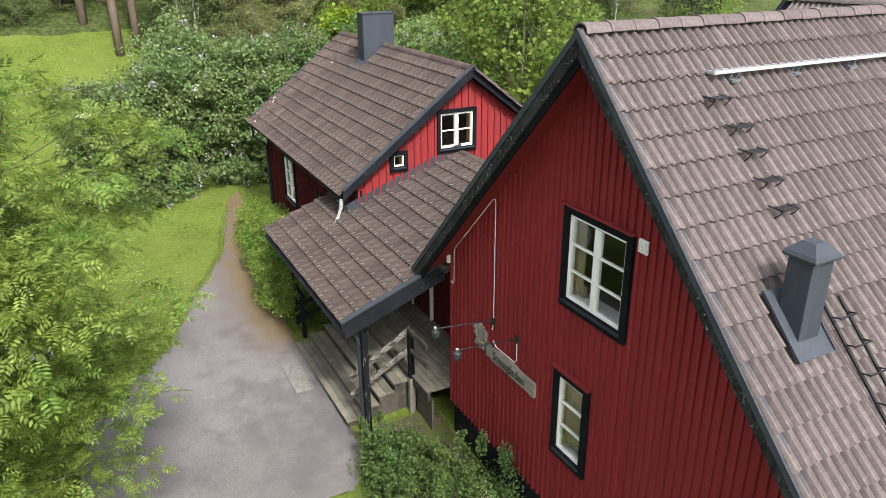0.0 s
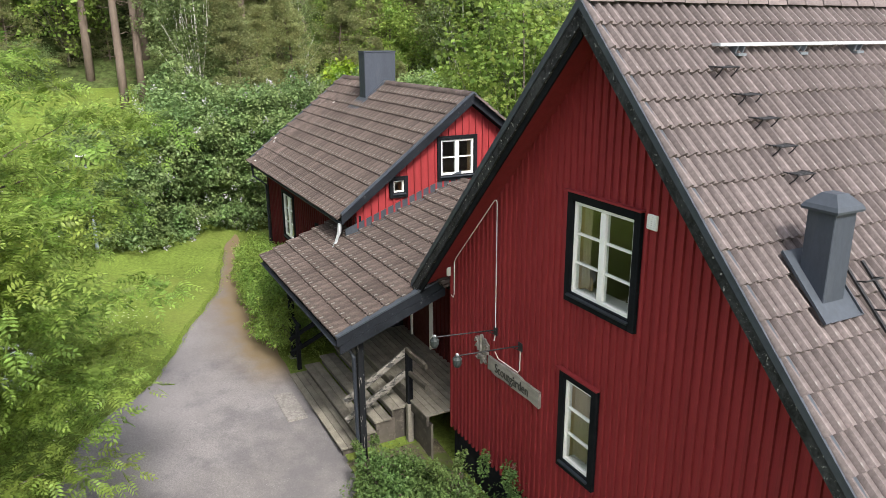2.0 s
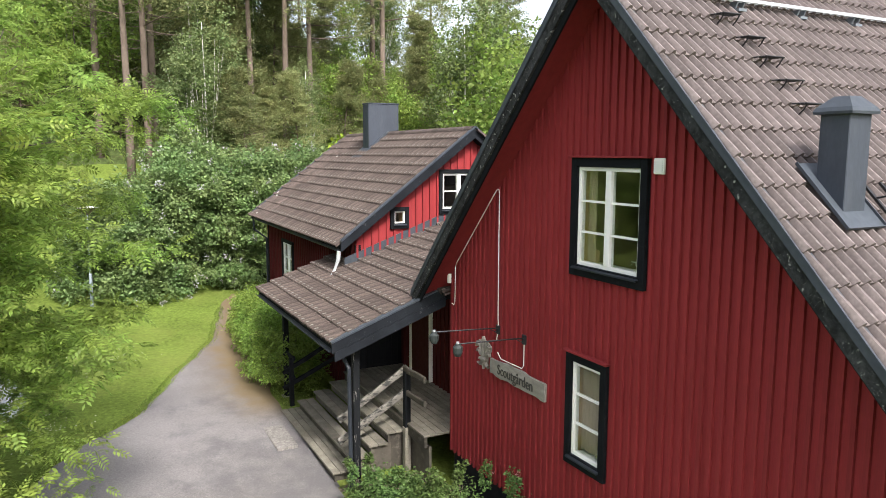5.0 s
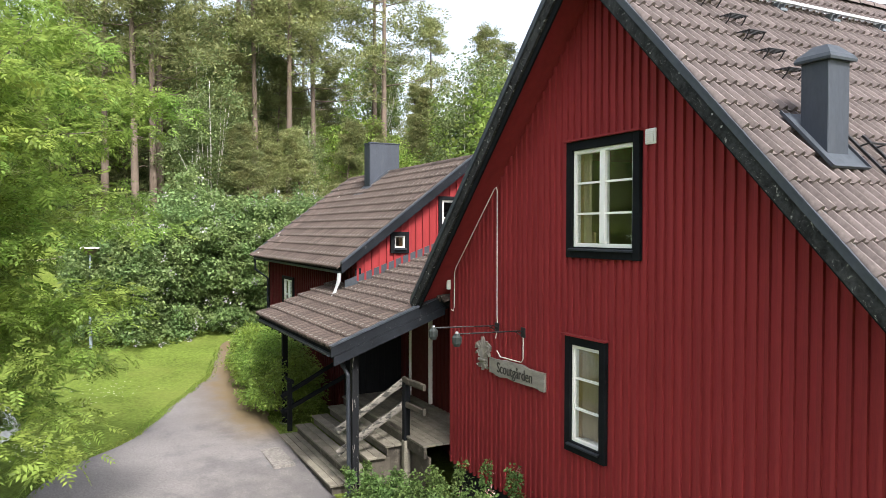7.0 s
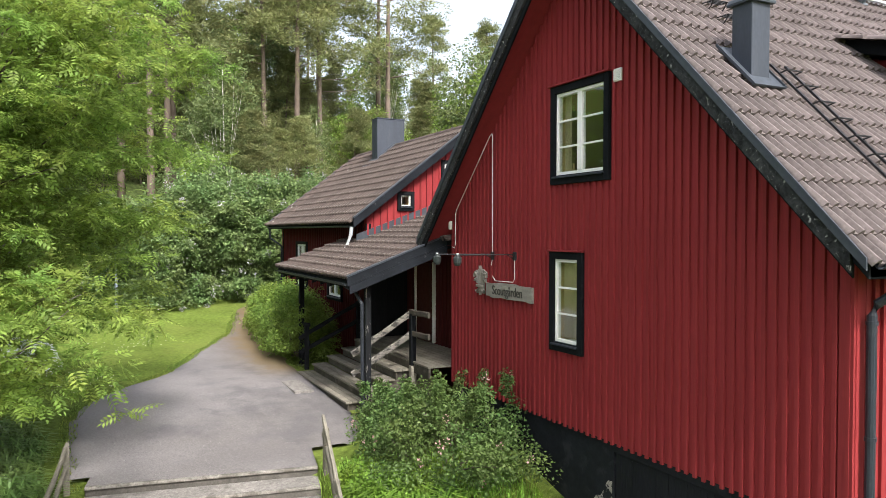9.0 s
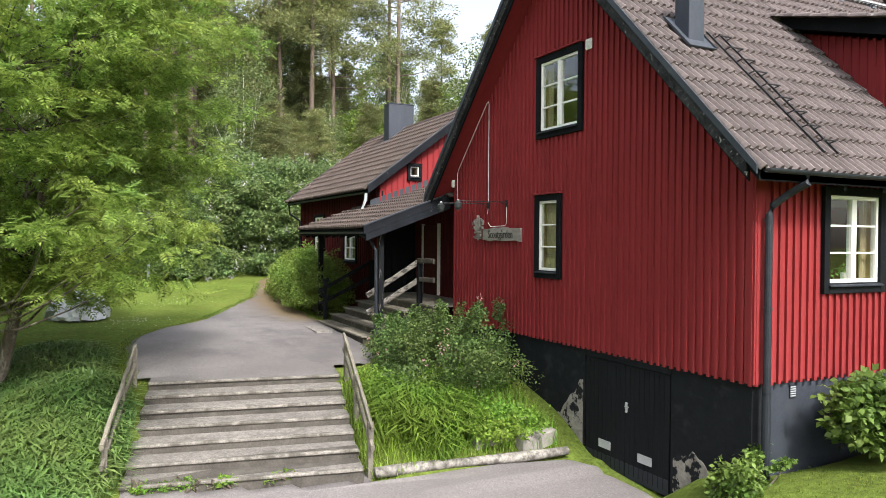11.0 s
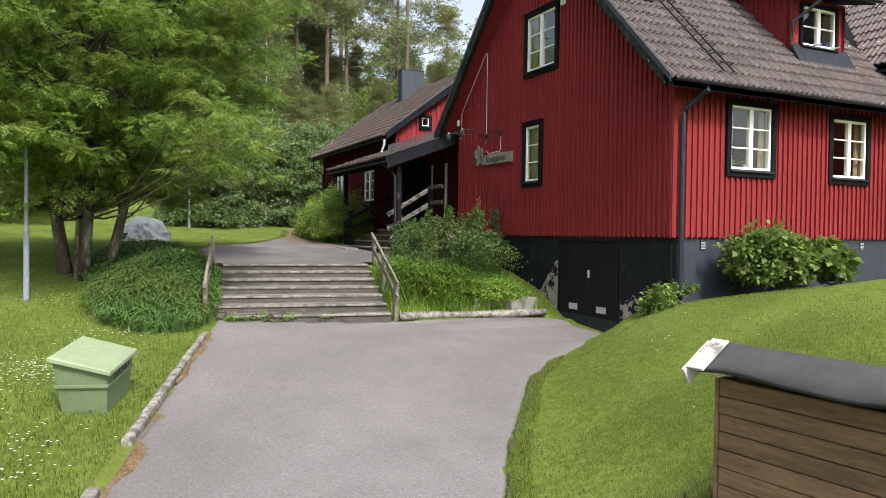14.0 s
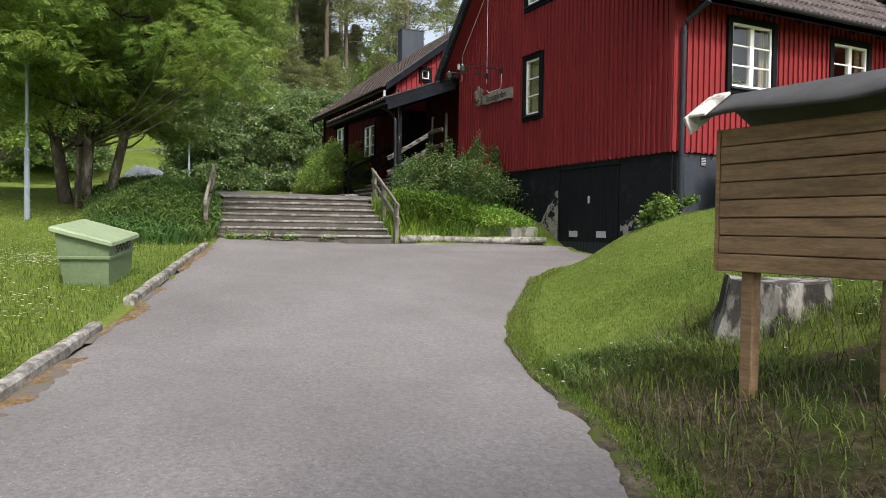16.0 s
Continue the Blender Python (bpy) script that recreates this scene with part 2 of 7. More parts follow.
PALEWOOD = mat("pale_split_wood", (0.21, 0.195, 0.175), 0.85, var=0.3, scale=4, bump=0.006, bscale=20, per_object=0.1, blotch=(0.03, 0.03, 0.03), blotch_amt=0.9, blotch_scale=8, blotch_edge=(0.47, 0.56), stretch=(2, 0.6, 1.6))
DARKGLASS = mat("dark_door_glass", (0.03, 0.035, 0.03), 0.08, var=0.1, scale=2)
DARKRED = mat("dark_red_door", (0.06, 0.013, 0.012), 0.6, var=0.1, scale=2)
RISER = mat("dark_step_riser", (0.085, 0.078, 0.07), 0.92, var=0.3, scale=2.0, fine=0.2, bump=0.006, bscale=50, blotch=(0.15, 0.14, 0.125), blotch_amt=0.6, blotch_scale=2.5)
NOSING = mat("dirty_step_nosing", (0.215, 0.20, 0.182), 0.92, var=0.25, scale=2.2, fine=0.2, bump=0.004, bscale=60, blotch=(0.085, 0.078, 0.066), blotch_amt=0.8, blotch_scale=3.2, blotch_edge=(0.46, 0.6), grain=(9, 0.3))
CONCRETE = mat("worn_concrete", (0.30, 0.285, 0.265), 0.9, var=0.2, scale=2.5, fine=0.15, bump=0.004, bscale=60, blotch=(0.16, 0.15, 0.13), blotch_amt=0.6, blotch_scale=2)
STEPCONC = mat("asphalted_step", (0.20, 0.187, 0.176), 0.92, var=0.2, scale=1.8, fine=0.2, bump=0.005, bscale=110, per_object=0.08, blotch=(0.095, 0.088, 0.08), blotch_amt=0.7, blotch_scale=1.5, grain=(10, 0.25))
BLACKMETAL = mat("black_painted_steel", (0.02, 0.02, 0.022), 0.5, var=0.2, scale=5)
STEEL = mat("dull_steel", (0.16, 0.18, 0.20), 0.5, metal=0.4, var=0.2, scale=6, blotch=(0.3, 0.3, 0.3), blotch_amt=0.3, blotch_scale=9)
SIGNWOOD = mat("grey_carved_wood", (0.24, 0.22, 0.195), 0.85, var=0.3, scale=4, bump=0.006, bscale=22, stretch=(0.4, 1, 1.4), blotch=(0.42, 0.40, 0.37), blotch_amt=0.5, blotch_scale=5)
CARVED = mat("dark_lettering", (0.05, 0.046, 0.042), 0.8, var=0.1, scale=5)
PALETIMBER = mat("bleached_timber", (0.27, 0.255, 0.235), 0.9, var=0.25, scale=4, bump=0.012, bscale=22, per_object=0.15, blotch=(0.085, 0.078, 0.07), blotch_amt=0.85, blotch_scale=7, blotch_edge=(0.48, 0.62), grain=(8, 0.3))
RENDER = mat("bare_grey_render", (0.30, 0.275, 0.25), 0.9, var=0.2, scale=4, bump=0.01, bscale=25, blotch=(0.014, 0.015, 0.018), blotch_amt=1.0, blotch_scale=5, blotch_edge=(0.52, 0.56), grain=(10, 0.25))
BINGREEN = mat("green_plastic", (0.15, 0.20, 0.115), 0.55, var=0.12, scale=2, blotch=(0.13, 0.17, 0.08), blotch_amt=0.5, blotch_scale=3)
BINLID = mat("pale_green_plastic", (0.26, 0.325, 0.205), 0.5, var=0.1, scale=2, blotch=(0.26, 0.32, 0.18), blotch_amt=0.4, blotch_scale=4)
STAINED = mat("brown_stained_pine", (0.258, 0.168, 0.098), 0.7, var=0.25, scale=3, fine=0.15, bump=0.003, bscale=30, stretch=(0.35, 2, 3), per_object=0.16, blotch=(0.12, 0.075, 0.045), blotch_amt=0.6, blotch_scale=3, grain=(5, 0.25))
FELT = mat("grey_roofing_felt", (0.075, 0.075, 0.078), 0.75, var=0.2, scale=3, bump=0.004, bscale=50, blotch=(0.14, 0.14, 0.14), blotch_amt=0.4, blotch_scale=2)
PEELED = mat("peeling_white_paint", (0.62, 0.61, 0.58), 0.6, var=0.1, scale=4, blotch=(0.16, 0.14, 0.12), blotch_amt=0.8, blotch_scale=9, blotch_edge=(0.56, 0.62))
STUMP = mat("bleached_stump", (0.30, 0.285, 0.26), 0.9, var=0.3, scale=4, bump=0.03, bscale=14, stretch=(1, 1, 0.35), blotch=(0.022, 0.02, 0.018), blotch_amt=0.9, blotch_scale=5, blotch_edge=(0.46, 0.54), grain=(10, 0.3))
LAMPGREY = mat("grey_lamp_pole", (0.24, 0.28, 0.33), 0.5, spec=0.4, var=0.1, scale=3)
LAMPSHADE = mat("brown_lamp_bowl", (0.14, 0.115, 0.07), 0.5, var=0.15, scale=3)
TARP = mat("grey_green_tarpaulin", (0.14, 0.16, 0.13), 0.5, var=0.2, scale=2, bump=0.02, bscale=8)
TARPWHITE = mat("white_tarpaulin", (0.62, 0.64, 0.66), 0.45, var=0.15, scale=3, bump=0.02, bscale=8)
CLOTH = mat("pale_curtain", (0.42, 0.34, 0.23), 0.9, var=0.1, scale=3)
TERRACOTTA = mat("terracotta", (0.35, 0.15, 0.08), 0.8)
BLUEPOT = mat("blue_glazed_pot", (0.04, 0.07, 0.22), 0.3)
ORNWOOD = mat("pale_turned_wood", (0.48, 0.33, 0.17), 0.6)
LITTER = mat("brown_litter", (0.165, 0.112, 0.058), 0.95, spec=0.1, var=0.3, scale=2.5, fine=0.35, bump=0.015, bscale=50, blotch=(0.13, 0.122, 0.115), blotch_amt=0.9, blotch_scale=2.2, blotch_edge=(0.48, 0.6), grain=(14, 0.35))
SOIL = mat("bare_earth", (0.095, 0.08, 0.06), 0.95, spec=0.05, var=0.3, scale=2.5, fine=0.35, bump=0.015, bscale=50, blotch=(0.075, 0.10, 0.025), blotch_amt=0.9, blotch_scale=3, blotch_edge=(0.46, 0.56), grain=(12, 0.4))
PINE_LINING = mat("yellow_pine_lining", (0.42, 0.29, 0.14), 0.6, var=0.15, scale=3, stretch=(2, 2, 0.4))
LANTERN = mat("grey_green_lantern", (0.03, 0.036, 0.036), 0.5, var=0.15, scale=8)
THATCH = mat("brown_thatch", (0.078, 0.064, 0.038), 0.95, spec=0.05, var=0.35, scale=2.0, fine=0.4, fscale=20, bump=0.03, bscale=40, blotch=(0.05, 0.07, 0.018), blotch_amt=0.9, blotch_scale=1.6, blotch_edge=(0.44, 0.58), grain=(14, 0.45))

# ---- building helpers ----
def mesh_ob(name, bm, material=None, parent=None, smooth=False):
    me = bpy.data.meshes.new(name)
    bm.to_mesh(me)
    bm.free()
    if smooth:
        me.shade_smooth()
    if material:
        me.materials.append(material)
    ob = new(name, me)
    if parent:
        ob.parent = parent
    return ob


def thing(name, label, category, group="", kind="", at=(0, 0, 0)):
    ob = new(name)
    ob.location = at
    ob.empty_display_size = 0.2
    return tagged(ob, label, category, group, kind)


def add_box(bm, lo, hi, m=None, bevel=0.0):
    """A box from corner lo to corner hi, optionally turned by m."""
    c = [(lo[i] + hi[i]) / 2 for i in range(3)]
    s = [abs(hi[i] - lo[i]) for i in range(3)]
    r = bmesh.ops.create_cube(bm, size=1, matrix=Matrix.Translation(c) @ Matrix.Diagonal((*s, 1)))
    vs = r["verts"]
    if bevel:
        es = list({e for v in vs for e in v.link_edges})
        vs = [v for v in bmesh.ops.bevel(bm, geom=es, offset=bevel, segments=1, affect="EDGES")["verts"]]
    if m is not None:
        bmesh.ops.transform(bm, matrix=m, verts=vs)
    return vs


def box(lo, hi, m=None, bevel=0.0):
    bm = bmesh.new()
    add_box(bm, lo, hi, m, bevel)
    return bm


def beam(bm, a, b, w, h, up=(0, 0, 1), bevel=0.0):
    """A bar of width w and height h from a to b."""
    a, b = Vector(a), Vector(b)
    d = (b - a).normalized()
    side = d.cross(Vector(up))
    side = side.normalized() if side.length > 1e-6 else Vector((1, 0, 0))
    u = side.cross(d)
    m = Matrix((side, d, u)).transposed().to_4x4()
    m.translation = a
    return add_box(bm, (-w / 2, 0, -h / 2), (w / 2, (b - a).length, h / 2), m, bevel)


def tube(bm, pts, rad, seg=8):
    """A tapering tube through points; rad is one radius or one for each point."""
    pts = [Vector(p) for p in pts]
    rads = [float(r) for r in rad] if isinstance(rad, (list, tuple)) else [float(rad)] * len(pts)
    rings = []
    for i, p in enumerate(pts):
        d = (pts[min(i + 1, len(pts) - 1)] - pts[max(i - 1, 0)]).normalized()
        side = d.cross(Vector((0, 0, 1)) if abs(d.z) < 0.95 else Vector((1, 0, 0))).normalized()
        u = side.cross(d)
        rings.append([bm.verts.new(p + rads[i] * (math.cos(2 * math.pi * k / seg) * side + math.sin(2 * math.pi * k / seg) * u)) for k in range(seg)])
    for r0, r1 in zip(rings, rings[1:]):
        for k in range(seg):
            bm.faces.new((r0[k], r0[(k + 1) % seg], r1[(k + 1) % seg], r1[k]))
    bm.faces.new(rings[0][::-1])
    bm.faces.new(rings[-1])


def prism(bm, outline, d):
    """A closed solid: the flat outline (3D points) pushed along d."""
    d = Vector(d)
    a = [bm.verts.new(p) for p in outline]
    b = [bm.verts.new(Vector(p) + d) for p in outline]
    n = len(a)
    bm.faces.new(a)
    bm.faces.new(b[::-1])
    for i in range(n):
        bm.faces.new((a[i], b[i], b[(i + 1) % n], a[(i + 1) % n]))
    bmesh.ops.recalc_face_normals(bm, faces=bm.faces)


def smooth(a, b, x):
    t = min(1.0, max(0.0, (x - a) / (b - a)))
    return t * t * (3 - 2 * t)


def lerp(xs, ys, x):
    return float(np.interp(x, xs, ys))


def part(name, bm, material, parent, label="", sm=False):
    """Links a bmesh, made in world coordinates, as one mesh under a thing or under a part."""
    ob = mesh_ob(name, bm, material, parent, sm)
    ob.matrix_parent_inverse = Matrix.Translation(parent.location).inverted() if parent.type == "EMPTY" else Matrix()
    return tagged(ob, label) if label else ob


def piece(name, mesh, m, parent):
    ob = new(name, mesh)
    ob.parent = parent
    if parent.type == "EMPTY":
        ob.matrix_parent_inverse = Matrix.Translation(parent.location).inverted()
    ob.matrix_basis = m
    return ob



# ---- ground ----
def low_line(x):
    """Height of the drive and of the lawn beside it, along x."""
    return lerp([-200, -120, -70, -45, -36, -30, -20, -14, -10, -7, -4, -1, 2.4, 5, 12, 40, 100], [52, 36, 18, 7.5, 4.4, 2.4, 1.6, 1.35, 0.95, 0.42, -0.03, -0.34, -0.72, -0.9, -1.05, -1.6, -2], x)


def terrace(x):
    return lerp([-200, -120, -70, -45, -36, -30, -20, -14, -10, -8.9, -8, -7.2, -4], [52, 36, 18, 7.5, 4.4, 2.4, 1.52, 1.42, 1.24, 1.09, 1.045, 1.03, 0.3], x)


# the outer stairs run up along RUN, and are as wide as WIDE
ST0 = Vector((-4.55, -7.75, 0))
RUN, WIDE = Vector((-0.982, 0.19, 0)), Vector((0.17, 0.985, 0))
ST_W, ST_RISE, ST_GO, ST_N = 3.62, 0.152, 0.543, 7


def stair_uv(x, y):
    p = Vector((x, y, 0)) - ST0
    return p.dot(RUN), p.dot(WIDE)


def court_left(x):
    return lerp([-25.6, -24.8, -22.5, -20.4, -18, -16.6, -14.9, -13.4, -12, -10.6, -8.2, -7.6], [-0.95, -1.5, -2.1, -2.62, -3.9, -4.45, -5.2, -6.6, -7.3, -7.4, -7.45, -7.2], x) + 0.12 * noise.noise((x * 1.3, 0, 0))


def court_right(x):
    return lerp([-25.6, -24.8, -20, -15.2, -13.7, -9.4, -8.4, -7.2, -6.9], [-0.9, -0.95, -1.75, -1.95, -2.0, -1.9, -2.4, -3.35, -3.45], x) + 0.12 * noise.noise((x * 1.1, 7, 0))


def drive_left(x):
    return lerp([-4.7, -3.43, 4.88, 16], [-7.72, -8.11, -10.58, -13.9], x)


def drive_right(x):
    return lerp([-3.75, -3.6, -2.2, -1.87, -1.1, -0.39, 0.19, 0.38, 2.95, 4.26, 5.64, 6.59, 7.39, 7.92, 12, 16], [-4.05, -0.4, 0.05, 0.06, -1.26, -2.43, -3.04, -3.36, -5.32, -6.14, -6.67, -6.96, -7.24, -7.54, -8.64, -9.54], x) + 0.04 * noise.noise((x * 1.9, 3, 0)) + 0.025 * noise.noise((x * 7, 4, 0))


def paved(x, y, grow=0.0):
    if -25.6 < x < -7.3 and court_left(x) - grow < y < court_right(x) + grow:
        return True
    return -4.6 < x < 16 and drive_left(x) - grow < y < (drive_right(x) if x > -3.7 else -4.1) + grow


def ground_z(x, y):
    z = low_line(x)
    if x < -4:
        t = smooth(-10.2, -7.9, y) if x > -12 else smooth(-13.5, -8.2, y)
        if y < -3.6:
            z = z + (terrace(x) - z) * t * smooth(-4.3, -6.8, x)
    if y >= -3.9 and x < -3.0:
        bed = terrace(x) if x <= -7.2 else lerp([-7.2, -6.0, -4.6, -3.9, -3.6], [1.07, 0.9, 0.5, 0.16, -0.05], x)
        z = z + (max(z, bed) - z) * smooth(-3.9, -3.4, y)
    u, v = stair_uv(x, y)
    if 0.04 < u < 3.6 and 0.0 < v < ST_W:
        z = min(z, lerp([0, 3.2, 3.6], [-0.25, 0.75, 1.0], u))
    # mound of lawn against the long side of the house
    if x > -1.7:
        edge = drive_right(max(x, -1.0))
        h = lerp([-1.7, -0.9, 0.3, 2.5, 6, 10, 16], [0.0, 0.75, 1.12, 1.75, 1.5, 1.3, 1.0], x)
        z += h * smooth(edge - 0.1, edge + lerp([-1, 0.3, 3, 7], [1.6, 3.4, 6.5, 4.5], x), y)
        if x > 0:
            z += 0.06 * max(0.0, min(y, 8))
    # the wooded slope sinks away beyond the annex
    if x < -30 and y > 6:
        z -= (z - 2.4) * 0.42 * smooth(6, 42, y) * smooth(-30, -44, x)
    return z


def grid_mesh(name, xs, ys, zf, material, drop=None):
    ny = len(ys)
    vs = [(x, y, zf(x, y)) for x in xs for y in ys]
    fs = [(i * ny + j, (i + 1) * ny + j, (i + 1) * ny + j + 1, i * ny + j + 1) for i in range(len(xs) - 1) for j in range(ny - 1)]
    me = bpy.data.meshes.new(name)
    me.from_pydata(vs, [], fs)
    me.shade_smooth()
    me.materials.append(material)
    return new(name, me)


def turf_z(x, y):
    z = ground_z(x, y) + 0.035 * noise.noise((x * 0.7, y * 0.7, 0)) - 0.01
    return z - 0.07 if paved(x, y, -0.12) else z


def build_ground():
    xs = sorted({*np.arange(-30, 14.01, 0.25).round(3).tolist(), *np.arange(-120, -30, 3.0).tolist(), *np.arange(16, 60, 4.0).tolist(), -600.0, -300.0, -180.0, 100.0, 300.0, 600.0})
    ys = sorted({*np.arange(-15, 9.01, 0.25).round(3).tolist(), *np.arange(-81, -15, 3.0).tolist(), *np.arange(12, 80, 4.0).tolist(), -600.0, -300.0, -150.0, 150.0, 300.0, 600.0})
    tagged(grid_mesh("ground", xs, ys, turf_z, LAWN), "green lawn rising from the drive to the wood", "lawn", kind="structure")


def strip_sheet(name, xs, left, right, n, material, lift):
    vs, fs = [], []
    for x in xs:
        a, b = left(x), right(x)
        for j in range(n + 1):
            y = a + (b - a) * j / n
            vs.append((x, y, ground_z(x, y) + lift - (0.05 if j in (0, n) else 0.0) + 0.008 * noise.noise((x, y, 2))))
    k = n + 1
    for i in range(len(xs) - 1):
        for j in range(n):
            fs.append((i * k + j, (i + 1) * k + j, (i + 1) * k + j + 1, i * k + j + 1))
    me = bpy.data.meshes.new(name)
    me.from_pydata(vs, [], fs)
    me.shade_smooth()
    me.materials.append(material)
    return new(name, me)


build_ground()
tagged(strip_sheet("road_drive", np.arange(-4.55, 16, 0.15), drive_left, lambda x: drive_right(x) if x > -3.75 else -4.05, 40, ASPHALT, 0.012), "worn grey asphalt drive sloping down from the steps", "drive", kind="structure")
tagged(strip_sheet("pavement_court", np.arange(-25.6, -8.2, 0.15), court_left, court_right, 26, COURT, 0.014), "worn grey asphalt forecourt and path in front of the porch", "path", kind="structure")

tagged(strip_sheet("ground_soil", np.arange(-0.6, 10.5, 0.05), lambda x: drive_right(x) - 0.03 - 0.16 * smooth(4.5, 8, x) + (0.07 + 0.07 * smooth(4.5, 7, x)) * noise.noise((x * 2.7, 5, 0)) + 0.04 * noise.noise((x * 11, 5, 0)), lambda x: drive_right(x) + 0.05 + 0.03 * smooth(5, 8, x) + 0.06 * noise.noise((x * 1.9, 9, 0)), 5, SOIL, 0.018), "bare earth along the edge of the drive", "soil", kind="structure")
for a, b, w in ((3.9, 5.6, 0.34), (0.6, 3.4, 0.2), (-3.6, -0.6, 0.14)):
    tagged(strip_sheet("ground_litter", np.arange(a, b, 0.06), lambda x: drive_left(x) + 0.02, lambda x: drive_left(x) + 0.05 + w * max(0.0, 0.5 + noise.noise((x * 3.1, a, 0)) + 0.35 * noise.noise((x * 9, a, 2))), 6, LITTER, 0.02), "dry brown needles swept against the timber", "litter", kind="structure")

tagged(strip_sheet("ground_thatch", np.arange(5.8, 10.6, 0.12), lambda x: drive_right(x) + 0.12, lambda x: drive_right(x) + 0.3 + lerp([5.8, 6.8, 8, 9.2, 10.0, 10.6], [0.1, 0.9, 2.0, 2.0, 1.1, -0.1], x) + 0.3 * noise.noise((x * 1.7, 9, 0)), 14, THATCH, 0.02), "brown thatch and clover under the notice board", "soil", kind="structure")
tagged(strip_sheet("ground_bed", np.arange(-9.7, -6.9, 0.12), lambda x: -2.1 + 0.15 * noise.noise((x * 1.7, 19, 0)), lambda x: 0.02, 14, SOIL, 0.025), "dark bare earth between porch and house wall", "soil", kind="structure")
tagged(grid_mesh("ground_wood", np.arange(-124.5, -41.9, 1.5).tolist(), np.arange(-60, 70.1, 2.0).tolist(), lambda x, y: ground_z(x, y) + 0.12 - 0.4 * smooth(-44, -42, x) + 0.1 * noise.noise((x * 0.4, y * 0.4, 0)), FLOOR_WOOD), "dark mossy floor of the wood", "forest floor", kind="structure")

# ---- outer concrete stairs ----
stairs = thing("concrete_stairs", "wide flight of seven worn concrete garden steps", "stairs", at=(-6.0, -5.7, 0.0))
for k in range(ST_N):
    bm = bmesh.new()
    o = ST0 + RUN * (ST_GO * k)
    m = Matrix((WIDE, RUN * 1.0, Vector((0, 0, 1)))).transposed().to_4x4()
    m.translation = o
    deep = ST_GO + 0.1 if k < ST_N - 1 else 1.35
    add_box(bm, (0, 0, -0.35), (ST_W, deep, ST_RISE * (k + 1) - 0.001 * k), m, 0.012)
    for v in bm.verts:
        v.co.z += 0.008 * noise.noise(v.co * 0.8)
        v.co += RUN * 0.015 * noise.noise(v.co * 0.9 + Vector((3, k, 0)))
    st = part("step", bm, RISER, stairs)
    bm = bmesh.new()
    add_box(bm, (0.0, -0.03, ST_RISE * (k + 1) - 0.05), (ST_W, 0.05, ST_RISE * (k + 1) + 0.004), m, 0.012)
    for v in bm.verts:
        v.co.z += 0.008 * noise.noise(v.co * 0.8)
        v.co += RUN * 0.02 * noise.noise(v.co * 1.3 + Vector((3, k, 0)))
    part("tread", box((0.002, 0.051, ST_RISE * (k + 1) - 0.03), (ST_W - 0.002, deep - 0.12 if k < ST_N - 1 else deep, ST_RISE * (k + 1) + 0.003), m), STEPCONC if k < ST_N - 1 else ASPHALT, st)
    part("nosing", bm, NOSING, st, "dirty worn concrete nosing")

# ---- house parts ----
def strip_wall(bm, m, u0, u1, v0, top, holes, th=0.2, cuts=()):
    """A wall with openings, in local u (along), depth (inwards) and v (up), turned into place by m. top(u) is its upper line."""
    us = sorted({u0, u1, *cuts, *[c for h in holes for c in h[:2]]})
    for a, b in zip(us, us[1:]):
        mid, v = (a + b) / 2, v0
        for h in sorted((h for h in holes if h[0] < mid < h[1]), key=lambda h: h[2]):
            add_quad_prism(bm, m, a, b, v, v, h[2], h[2], th)
            v = h[3]
        add_quad_prism(bm, m, a, b, v, v, top(a), top(b), th)
    bmesh.ops.remove_doubles(bm, verts=bm.verts, dist=0.0005)


def add_quad_prism(bm, m, a, b, va, vb, ta, tb, th):
    if min(ta - va, tb - vb) < -1e-4 or max(ta - va, tb - vb) < 1e-4:
        return
    p = [(a, 0, va), (b, 0, vb), (b, 0, tb), (a, 0, ta)]
    f = [bm.verts.new(m @ Vector(q)) for q in p]
    g = [bm.verts.new(m @ Vector((q[0], th, q[2]))) for q in p]
    bm.faces.new(f)
    bm.faces.new(g[::-1])
    for i in range(4):
        bm.faces.new((f[i], g[i], g[(i + 1) % 4], f[(i + 1) % 4]))


def batten_row(parent, m, u0, u1, v0, top, holes, gap=0.15, w=0.05, d=0.038, material=None):
    """Upright battens over the board joints, each a piece of its own, cut where an opening is. Heights are shared where alike."""
    made = {}
    n = int(round((u1 - u0) / gap))
    rnd = random.Random(7)
    for i in range(n + 1):
        u = u0 + 0.03 + i * (u1 - u0 - 0.06) / n
        v = v0 - 0.015 * rnd.random()
        spans = []
        for h in sorted((h for h in holes if h[0] - w / 2 < u < h[1] + w / 2), key=lambda h: h[2]):
            spans.append((v, h[2]))
            v = h[3]
        spans.append((v, top(u) - 0.02))
        for a, b in spans:
            if b - a < 0.04:
                continue
            key = round(b - a, 2)
            if key not in made:
                bm = box((-w / 2, -d, 0), (w / 2, 0.0, key))
                me = bpy.data.meshes.new("batten")
                bm.to_mesh(me)
                bm.free()
                me.materials.append(material or RED)
                made[key] = me
            piece("batten", made[key], m @ pose(u, -0.002, a, 0, 0, 0.4 * (rnd.random() - 0.5)), parent)


